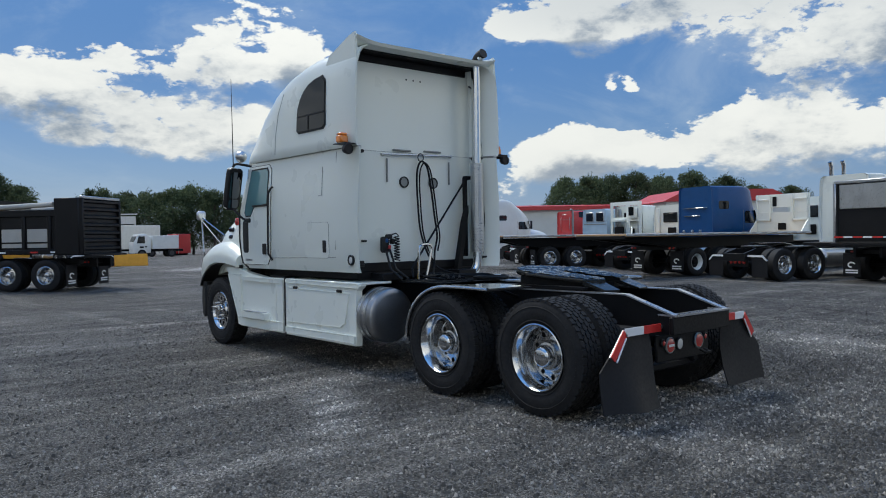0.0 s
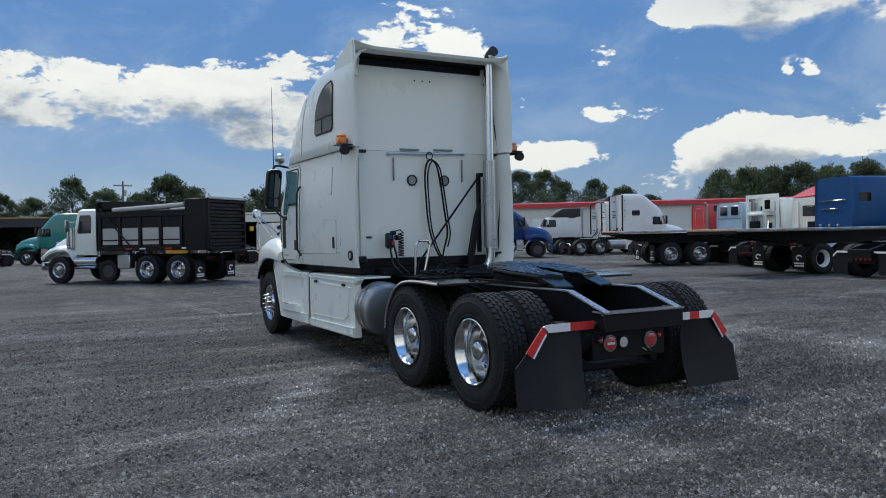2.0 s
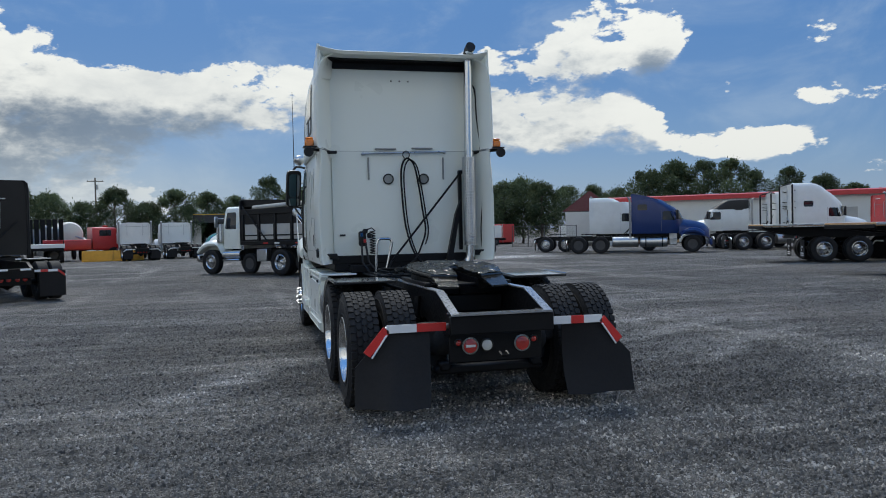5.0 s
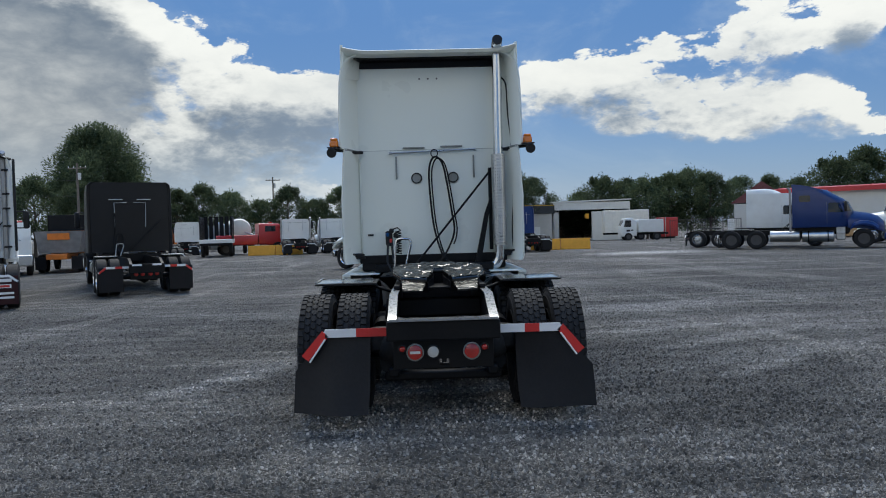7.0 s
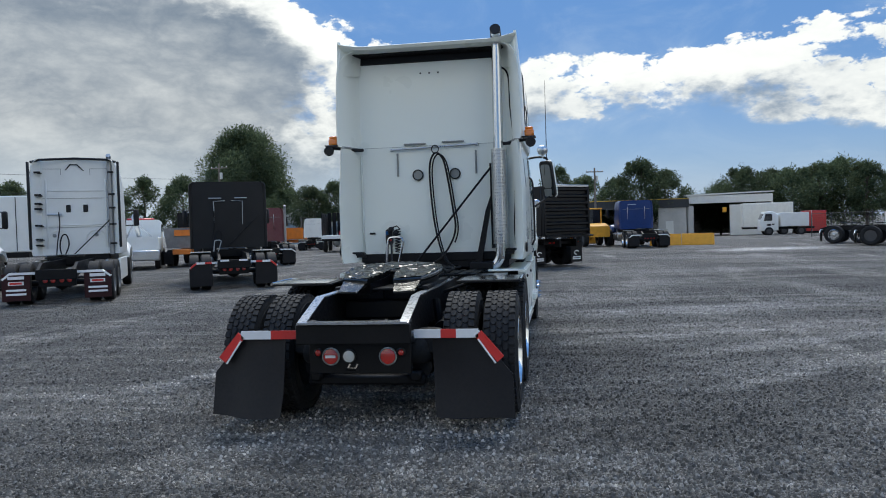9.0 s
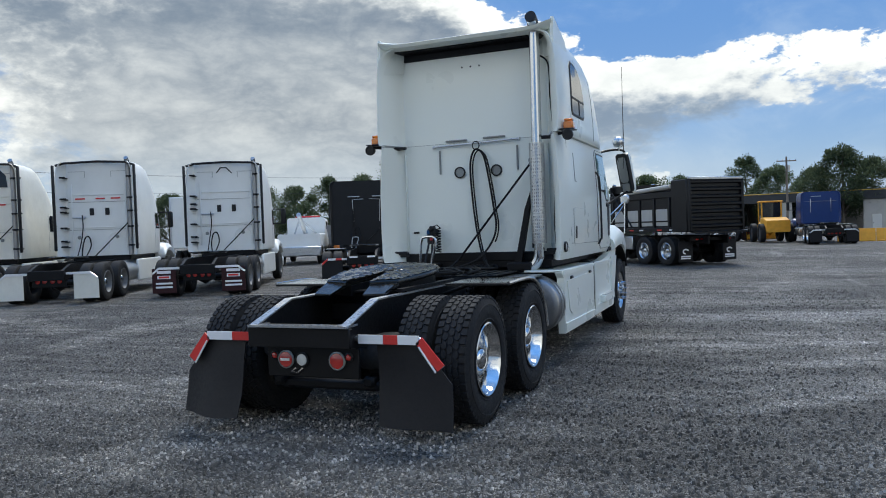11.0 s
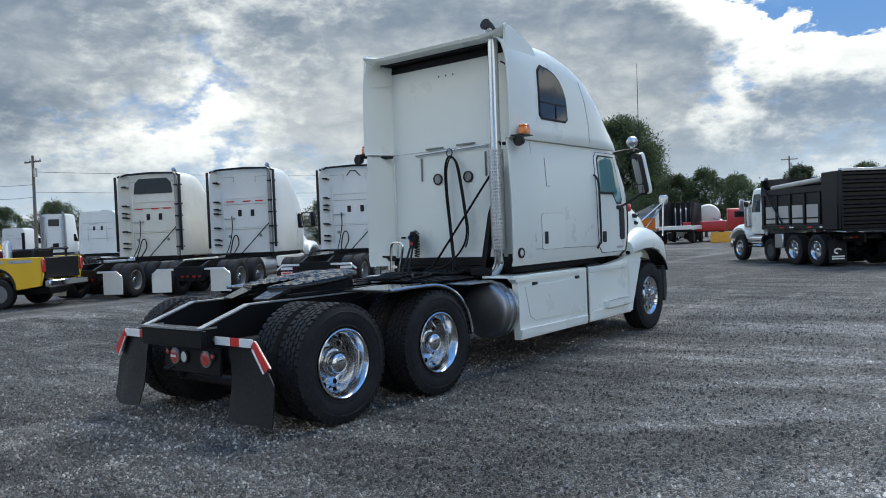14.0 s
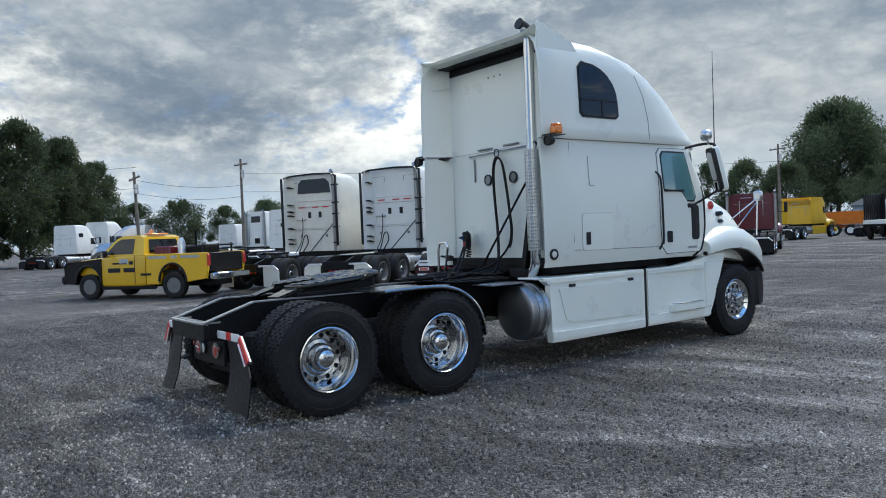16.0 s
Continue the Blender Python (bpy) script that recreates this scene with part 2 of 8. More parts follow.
BLUE2 = mat("bright_blue_paint", (0.003, 0.062, 0.20), 0.34, vary=0.08, coat=0.12, spec=0.3)
REDP = mat("dark_red_paint", (0.115, 0.013, 0.018), 0.3, vary=0.1, coat=0.5)
RED2 = mat("bright_red_paint", (0.55, 0.03, 0.03), 0.35, vary=0.08, coat=0.4)
GREENP = mat("teal_green_paint", (0.02, 0.20, 0.17), 0.35, vary=0.1, coat=0.4)
YELLOW = mat("yellow_paint", (0.72, 0.43, 0.015), 0.32, vary=0.06, coat=0.5, dirt=0.06)
BARRIER = mat("yellow_worn_steel", (0.78, 0.36, 0.025), 0.55, vary=0.12, dirt=0.12, dark=(0.35, 0.20, 0.06))
ORANGE = mat("orange_paint", (0.65, 0.18, 0.02), 0.45, vary=0.15, dirt=0.2)
LIGHTBLUE = mat("pale_blue_paint", (0.42, 0.55, 0.66), 0.4, vary=0.06, dirt=0.1)
ROOFRED = mat("red_metal_roof", (0.55, 0.045, 0.045), 0.45, vary=0.1, scale=0.4, dirt=0.08)
SIDING = mat("white_metal_siding", (0.66, 0.66, 0.62), 0.5, vary=0.06, scale=0.5, dirt=0.12, dark=(0.4, 0.38, 0.34))
CONCRETE = mat("pale_concrete_block", (0.46, 0.45, 0.42), 0.85, vary=0.12, scale=0.8, dirt=0.25, dark=(0.25, 0.24, 0.22), bump=0.2)
DARKSIDE = mat("dark_fascia_metal", (0.03, 0.032, 0.035), 0.5, vary=0.15)
WOOD = mat("weathered_pole_wood", (0.20, 0.17, 0.14), 0.9, vary=0.25, scale=2, bump=0.4)
WIRE = mat("cable", (0.03, 0.03, 0.03), 0.6)
LUMBER = mat("stacked_lumber", (0.50, 0.30, 0.14), 0.8, vary=0.25, scale=4)
BARK = mat("bark", (0.10, 0.085, 0.07), 0.95, vary=0.3, scale=3, bump=0.6)

# ---------------------------------------------------------------- building blocks
class Geo:
    """Vertices and faces gathered for one mesh."""

    def __init__(self):
        self.v, self.f = [], []

    def put(self, verts, faces, m=None):
        k = len(self.v)
        self.v += [tuple(m @ Vector(p)) for p in verts] if m is not None else [tuple(p) for p in verts]
        self.f += [tuple(i + k for i in f) for f in faces]
        return self

    def add(self, other, m=None):
        return self.put(other.v, other.f, m)

    def box(self, c, s, bevel=0.0, m=None):
        """A box with centre c and size s; bevel chamfers every edge."""
        h = [x / 2 for x in s]
        b = min(bevel, min(h) * 0.95)
        if b <= 0:
            vs = [(c[0] + i * h[0], c[1] + j * h[1], c[2] + k * h[2]) for i in (-1, 1) for j in (-1, 1) for k in (-1, 1)]
            return self.put(vs, [(0, 1, 3, 2), (4, 6, 7, 5), (0, 4, 5, 1), (2, 3, 7, 6), (0, 2, 6, 4), (1, 5, 7, 3)], m)
        vs, at = [], {}
        for i in (-1, 1):
            for j in (-1, 1):
                for k in (-1, 1):
                    for ax in range(3):
                        d = [b, b, b]
                        d[ax] = 0
                        at[i, j, k, ax] = len(vs)
                        vs.append((c[0] + i * (h[0] - d[0]), c[1] + j * (h[1] - d[1]), c[2] + k * (h[2] - d[2])))
        fs = []
        for sgn in (-1, 1):
            q = [(-1, -1), (1, -1), (1, 1), (-1, 1)]
            fs.append([at[sgn, a, e, 0] for a, e in q][::sgn])
            fs.append([at[e, sgn, a, 1] for a, e in q][::sgn])
            fs.append([at[a, e, sgn, 2] for a, e in q][::sgn])
        for a in (-1, 1):
            for e in (-1, 1):
                fs.append([at[a, e, -1, 0], at[a, e, 1, 0], at[a, e, 1, 1], at[a, e, -1, 1]][:: a * e])
                fs.append([at[-1, a, e, 1], at[1, a, e, 1], at[1, a, e, 2], at[-1, a, e, 2]][:: a * e])
                fs.append([at[a, -1, e, 0], at[a, 1, e, 0], at[a, 1, e, 2], at[a, -1, e, 2]][:: -a * e])
        for i in (-1, 1):
            for j in (-1, 1):
                for k in (-1, 1):
                    fs.append([at[i, j, k, n] for n in (0, 1, 2)][:: i * j * k])
        return self.put(vs, fs, m)

    def loft(self, rings, closed=True, cap=True, m=None):
        n, vs, fs = len(rings[0]), [p for r in rings for p in r], []
        for a in range(len(rings) - 1):
            for i in range(n if closed else n - 1):
                j = (i + 1) % n
                fs.append((a * n + i, a * n + j, a * n + n + j, a * n + n + i))
        if cap and closed:
            fs += [tuple(range(n))[::-1], tuple(range((len(rings) - 1) * n, len(rings) * n))]
        return self.put(vs, fs, m)

    def lathe(self, prof, seg=32, m=None, closed=False):
        """Turns (x, radius) pairs about the x axis."""
        rings = [[(x, r * math.cos(2 * math.pi * i / seg), r * math.sin(2 * math.pi * i / seg)) for i in range(seg)] for x, r in prof]
        if closed:
            rings.append(rings[0])
        return self.loft(rings, True, not closed, m)

    def tube(self, pts, r, seg=8, m=None):
        """A round bar along points; r may be a list."""
        P = [Vector(p) for p in pts]
        rs = r if isinstance(r, (list, tuple)) else [r] * len(P)
        rings, side = [], None
        for i, p in enumerate(P):
            d = (P[min(i + 1, len(P) - 1)] - P[max(i - 1, 0)]).normalized()
            if side is None:
                side = d.orthogonal().normalized()
            side = (side - d * side.dot(d))
            side = side.normalized() if side.length > 1e-6 else d.orthogonal().normalized()
            w = d.cross(side)
            rings.append([tuple(p + rs[i] * (side * math.cos(2 * math.pi * k / seg) + w * math.sin(2 * math.pi * k / seg))) for k in range(seg)])
        return self.loft(rings, True, True, m)

    def prism(self, poly, axis, lo, hi, inset=0.0, m=None):
        """Extrudes a polygon along an axis; inset chamfers both ends."""
        cx, cy = sum(p[0] for p in poly) / len(poly), sum(p[1] for p in poly) / len(poly)

        def ring(q, at):
            return [((at, a, b), (a, at, b), (a, b, at))["xyz".index(axis)] for a, b in q]

        small = [(cx + (a - cx) * (1 - inset / max(abs(a - cx) + abs(b - cy), 1e-3)), cy + (b - cy) * (1 - inset / max(abs(a - cx) + abs(b - cy), 1e-3))) for a, b in poly] if inset else poly
        rings = [ring(small, lo), ring(poly, lo + inset), ring(poly, hi - inset), ring(small, hi)] if inset else [ring(poly, lo), ring(poly, hi)]
        return self.loft(rings, True, True, m)

    def mirrored(self):
        """Itself and its mirror image across x = 0."""
        g = Geo()
        g.v, g.f = list(self.v), list(self.f)
        k = len(g.v)
        g.v += [(-x, y, z) for x, y, z in self.v]
        g.f += [tuple(i + k for i in f)[::-1] for f in self.f]
        return g

    def flip(self):
        g = Geo()
        g.v, g.f = [(-x, y, z) for x, y, z in self.v], [f[::-1] for f in self.f]
        return g

    def mesh(self, name, material, smooth=38):
        me = bpy.data.meshes.new(name)
        me.from_pydata(self.v, [], self.f)
        bm = bmesh.new()
        bm.from_mesh(me)
        bmesh.ops.recalc_face_normals(bm, faces=bm.faces)
        bm.to_mesh(me)
        bm.free()
        me.materials.append(material)
        if smooth:
            me.shade_smooth()
            me.set_sharp_from_angle(angle=radians(smooth))
        return me


def part(name, g, material, parent, label="", smooth=38, m=None):
    """One mesh object under a thing or under a part; g is a Geo or a mesh to share."""
    ob = new(name, g.mesh(name, material, smooth) if isinstance(g, Geo) else g)
    ob.parent = parent
    if m is not None:
        ob.matrix_basis = m
    return tagged(ob, label)


def thing(name, label, category, m, group="", kind=""):
    """An empty at the base of a thing."""
    ob = new(name)
    ob.empty_display_size = 0.2
    ob.matrix_basis = m
    return tagged(ob, label, category, group, kind)


def solid(name, g, material, label, category, m=None, group="", kind="", smooth=38):
    """A thing of one mesh."""
    ob = new(name, g.mesh(name, material, smooth) if isinstance(g, Geo) else g)
    if m is not None:
        ob.matrix_basis = m
    return tagged(ob, label, category, group, kind)


def lerp(table, x):
    """Straight lines between (x, y) pairs."""
    if x <= table[0][0]:
        return table[0][1]
    for (a, p), (b, q) in zip(table, table[1:]):
        if x <= b:
            return p + (q - p) * (x - a) / (b - a)
    return table[-1][1]


def smooth_path(pts, n=8):
    """Catmull-Rom through points."""
    P = [Vector(p) for p in pts]
    out = []
    for i in range(len(P) - 1):
        a, b, c, d = P[max(i - 1, 0)], P[i], P[i + 1], P[min(i + 2, len(P) - 1)]
        for k in range(n):
            t = k / n
            out.append(0.5 * (2 * b + (c - a) * t + (2 * a - 5 * b + 4 * c - d) * t * t + (3 * b - a - 3 * c + d) * t ** 3))
    return out + [P[-1]]


# ---------------------------------------------------------------- wheels
TYRE_R, TYRE_W = 0.52, 0.27


def tyre_geo(r=TYRE_R, w=TYRE_W, rim=0.292, lugs=True, seg=56):
    h = w / 2
    prof = [(-h * 0.80, rim), (-h * 0.98, rim + 0.03), (-h * 1.04, rim + (r - rim) * 0.45), (-h * 1.0, r - 0.05), (-h * 0.86, r - 0.016), (-h * 0.5, r - 0.013), (h * 0.5, r - 0.013),
            (h * 0.86, r - 0.016), (h * 1.0, r - 0.05), (h * 1.04, rim + (r - rim) * 0.45), (h * 0.98, rim + 0.03), (h * 0.80, rim), (0, rim - 0.02)]
    g = Geo().lathe(prof, seg, closed=True)
    for s in (-1, 1) if lugs else ():
        for rr, tt in ((rim + 0.035, 0.006), (r - 0.075, 0.004)):
            x = s * h * (1.0 if rr < 0.4 else 1.02)
            g.lathe([(x, rr - tt), (x + s * 0.004, rr), (x, rr + tt), (x - s * 0.01, rr)], seg, closed=True)
    if lugs:
        count = 46
        for row, (x, lw, ll) in enumerate(((-0.375, 0.19, 0.84), (-0.185, 0.165, 1.05), (0.0, 0.165, 1.05), (0.185, 0.165, 1.05), (0.375, 0.19, 0.84))):
            for i in range(count):
                a = 2 * math.pi * (i + 0.5 * (row % 2)) / count
                m = Matrix.Rotation(a, 4, "X") @ Matrix.Translation((x * w, 0, r - 0.014)) 
                l = 2 * math.pi * r / count * ll
                b, t = 0.5, 0.42
                hexa = [(-0.5, -0.30), (0.0, -0.52), (0.5, -0.30), (0.5, 0.30), (0.0, 0.52), (-0.5, 0.30)] if row in (1, 2, 3) else [(-0.5, -0.5), (0.5, -0.42), (0.5, 0.42), (-0.5, 0.5)]
                k = len(hexa)
                vs = [(p * lw * w, q * l, -0.01) for p, q in hexa] + [(p * lw * w * 0.86, q * l * 0.86, 0.012) for p, q in hexa]
                g.put(vs, [tuple(range(k, 2 * k))] + [(e, (e + 1) % k, k + (e + 1) % k, k + e) for e in range(k)], m)
    return g


def disc_with_holes(g, x, r0, r1, holes, hr, hc, seg=60, depth=0.03):
    """A wheel disc facing +x with round hand holes that go through."""
    n = holes
    per = 12
    for k in range(n):
        a0 = 2 * math.pi * k / n
        c = Vector((x, hc * math.cos(a0), hc * math.sin(a0)))
        inner = [(x, c.y + hr * math.cos(2 * math.pi * i / per + a0), c.z + hr * math.sin(2 * math.pi * i / per + a0)) for i in range(per)]
        outer = []
        half = math.pi / n
        for i in range(per):
            t = 2 * math.pi * i / per
            u, v = math.cos(t), math.sin(t)
            q = max(abs(u), abs(v))
            u, v = u / q, v / q
            rr, aa = (r0 + r1) / 2 + u * (r1 - r0) / 2, a0 + v * half
            outer.append((x, rr * math.cos(aa), rr * math.sin(aa)))
        back = [(x - depth, p[1], p[2]) for p in inner]
        g.loft([outer, inner, back], True, False)
    return g


def rear_rim(seg=56):
    """Deep-dished outer wheel of a dual pair, dish towards +x, lip at x = 0.13."""
    g = Geo().lathe([(0.135, 0.300), (0.140, 0.290), (0.120, 0.272), (0.07, 0.264), (0.055, 0.252), (0.0, 0.250), (-0.075, 0.246), (-0.09, 0.234)], seg, closed=False)
    g.f = [f for f in g.f if len(f) == 4]
    disc_with_holes(g, -0.09, 0.150, 0.234, 10, 0.024, 0.205, depth=0.02)
    return g


def rear_hub(seg=40):
    g = Geo().lathe([(-0.092, 0.176), (-0.080, 0.178), (-0.070, 0.170), (-0.064, 0.140), (-0.050, 0.132), (-0.01, 0.128), (0.004, 0.120), (0.008, 0.100), (0.050, 0.098), (0.072, 0.092), (0.088, 0.080), (0.098, 0.058), (0.104, 0.03), (0.106, 0.001)], seg)
    return g


def steer_rim(seg=56):
    """Outset front wheel, disc towards +x."""
    g = Geo().lathe([(0.118, 0.300), (0.124, 0.290), (0.105, 0.270), (0.085, 0.255), (0.088, 0.238)], seg)
    g.f = [f for f in g.f if len(f) == 4]
    disc_with_holes(g, 0.088, 0.150, 0.238, 10, 0.030, 0.196)
    g.lathe([(0.088, 0.151), (0.100, 0.145), (0.125, 0.140), (0.130, 0.115)], seg)
    return g


def steer_hub(spikes=True):
    g = Geo().lathe([(0.12, 0.10), (0.17, 0.095), (0.185, 0.07), (0.19, 0.02)], 32)
    return g


NUT_S = Geo().lathe([(0.12, 0.018), (0.155, 0.018), (0.165, 0.012), (0.215, 0.005)], 8).mesh("lug_nut", CHROME)


def lug_nuts(w, mesh, r):
    for i in range(10):
        a = 2 * math.pi * (i + 0.5) / 10
        part("lug_nut", mesh, None, w, m=Matrix.Translation((0, r * math.cos(a), r * math.sin(a))))


BACKING = Geo().lathe([(-0.125, 0.23), (-0.115, 0.23), (-0.115, 0.10), (-0.125, 0.10)], 24, closed=True).mesh("brake_drum", CHASSIS)
BACKING_S = Geo().lathe([(0.05, 0.25), (0.06, 0.25), (0.06, 0.12), (0.05, 0.12)], 24, closed=True).mesh("brake_drum", CHASSIS)
TYRE = tyre_geo().mesh("tyre", RUBBER)
TYRE_FAR = tyre_geo(lugs=False, seg=26).mesh("tyre", RUBBER)
REAR_RIM, REAR_HUB = rear_rim().mesh("rim", CHROME), rear_hub().mesh("hub", CHROME)
REAR_RIM_FAR, REAR_HUB_FAR, STEER_RIM_FAR = rear_rim(24).mesh("rim", CHROME), rear_hub(18).mesh("hub", CHROME), steer_rim(24).mesh("rim", CHROME)
STEER_RIM, STEER_HUB = steer_rim().mesh("rim", CHROME), steer_hub().mesh("hub", CHROME)
DARKRIM = Geo().lathe([(0.10, 0.296), (0.02, 0.25), (-0.03, 0.2), (-0.03, 0.1), (0.03, 0.08), (0.04, 0.001)], 24).mesh("rim", DUSTRIM)
RINGRIM = Geo().lathe([(0.10, 0.296), (0.11, 0.285), (0.05, 0.235), (-0.03, 0.21), (-0.04, 0.21), (0.03, 0.245), (0.08, 0.29)], 28, closed=True).mesh("rim", WHITE_OLD)
DARKHUB = Geo().lathe([(-0.04, 0.215), (-0.04, 0.10), (0.06, 0.09), (0.07, 0.001)], 24).mesh("hub", CHASSIS)
GREYRIM = rear_rim(24).mesh("rim", DUSTBOX)
WHITERIM = Geo().lathe([(0.10, 0.296), (0.02, 0.25), (-0.03, 0.2), (-0.03, 0.1), (0.03, 0.08), (0.04, 0.001)], 24).mesh("rim", WHITE_OLD)


def wheel(parent, x, y, z, side, kind, tyre=None, scale=1.0, rim=None):
    """kind: outer, inner or steer. side: 1 to the right, -1 to the left."""
    m = Matrix.Translation((x, y, z)) @ Matrix.Rotation(0 if side > 0 else math.pi, 4, "Z") @ Matrix.Rotation(random.uniform(0, 6.28), 4, "X") @ Matrix.Scale(scale, 4)
    w = part("tyre", tyre or TYRE, None, parent, m=m)
    if rim == RINGRIM:
        part("rim", rim, None, w)
        part("hub", DARKHUB, None, w)
    elif kind == "outer":
        part("rim", rim or (REAR_RIM_FAR if tyre else REAR_RIM), None, w)
        if rim == GREYRIM:
            part("hub", REAR_HUB_FAR, None, w)
        if rim is None:
            part("hub", REAR_HUB_FAR if tyre else REAR_HUB, None, w)
            part("brake_drum", BACKING, None, w)
    elif kind == "steer":
        part("rim", rim or (STEER_RIM_FAR if tyre else STEER_RIM), None, w)
        if rim is None:
            part("hub", STEER_HUB, None, w)
            part("brake_drum", BACKING_S, None, w)
            if tyre is None:
                lug_nuts(w, NUT_S, 0.135)
    return w


# ---------------------------------------------------------------- cab shells
def contour(z, w, rear, edge, side, front, power=2.6, inner=0.95, steps=9):
    """Half plan of a cab at height z, from the rear wall's middle round to the nose; w half width, rear wall, trailing edge of the side, start of the nose's curve, nose."""
    pts = [(0, rear), (inner * 0.5, rear), (inner, rear), (inner + 0.03, rear - 0.03), (w - 0.05, edge + 0.02), (w - 0.02, edge), (w, edge + 0.03)]
    pts += [(w, edge + 0.03 + (side - edge - 0.03) * k / 4) for k in (1, 2, 3, 4)]
    for k in range(1, steps + 1):
        a = math.pi / 2 * k / steps
        pts.append((w * max(0.0, math.cos(a)) ** (2 / power), side + (front - side) * math.sin(a) ** (2 / power)))
    pts[-1] = (0, front)
    return [(x, y, z) for x, y in pts] + [(-x, y, z) for x, y in pts[-2:0:-1]]


def side_x(levels, y, z):
    """Outer half width of a shell at (y, z)."""
    zs = [l["z"] for l in levels]
    k = max(0, min(len(zs) - 2, sum(1 for q in zs if q <= z) - 1))
    t = min(1, max(0, (z - zs[k]) / (zs[k + 1] - zs[k])))
    out = []
    for l in (levels[k], levels[k + 1]):
        c = [(p[1], p[0]) for p in contour(**l)[6:]]
        c = [q for q in c if q[1] >= 0]
        out.append(lerp(c, y))
    return out[0] + (out[1] - out[0]) * t


def patch(levels, outline, proud=0.004, sgn=1, thick=0.01, sub=6):
    """A pane or plate that lies on a shell's side; outline in (y, z), laid as strips between its lower and upper edge."""
    ys = sorted({round(p[0], 4) for p in outline})
    ys = sorted({ys[0] + (ys[-1] - ys[0]) * k / (sub * 2) for k in range(sub * 2 + 1)} | set(ys))
    n = len(outline)

    def span(y):
        zs = []
        for (a, b), (c, d) in zip(outline, outline[1:] + outline[:1]):
            if min(a, c) - 1e-4 <= y <= max(a, c) + 1e-4:
                if abs(a - c) < 1e-6:
                    zs += [b, d]
                else:
                    zs.append(b + (d - b) * (y - a) / (c - a))
        return min(zs), max(zs)

    rings = []
    for y in ys:
        lo, hi = span(y)
        zs = [lo + (hi - lo) * k / 4 for k in range(5)]
        front = [(sgn * (side_x(levels, y, z) + proud), y, z) for z in zs]
        back = [(sgn * (side_x(levels, y, z) + proud - thick), y, z) for z in zs[::-1]]
        rings.append(front + back)
    return Geo().loft(rings)


def seam(levels, pts, r=0.006, sgn=1, proud=0.0):
    return Geo().tube([(sgn * (side_x(levels, y, z) + proud), y, z) for y, z in pts], r, 6)


def rounded(y0, z0, y1, z1, r, n=4):
    """A rounded rectangle in (y, z)."""
    out = []
    for cy, cz, a in ((y1 - r, z1 - r, 0), (y0 + r, z1 - r, 90), (y0 + r, z0 + r, 180), (y1 - r, z0 + r, 270)):
        out += [(cy + r * math.cos(radians(a + 90 * k / n)), cz + r * math.sin(radians(a + 90 * k / n))) for k in range(n + 1)]
    return out

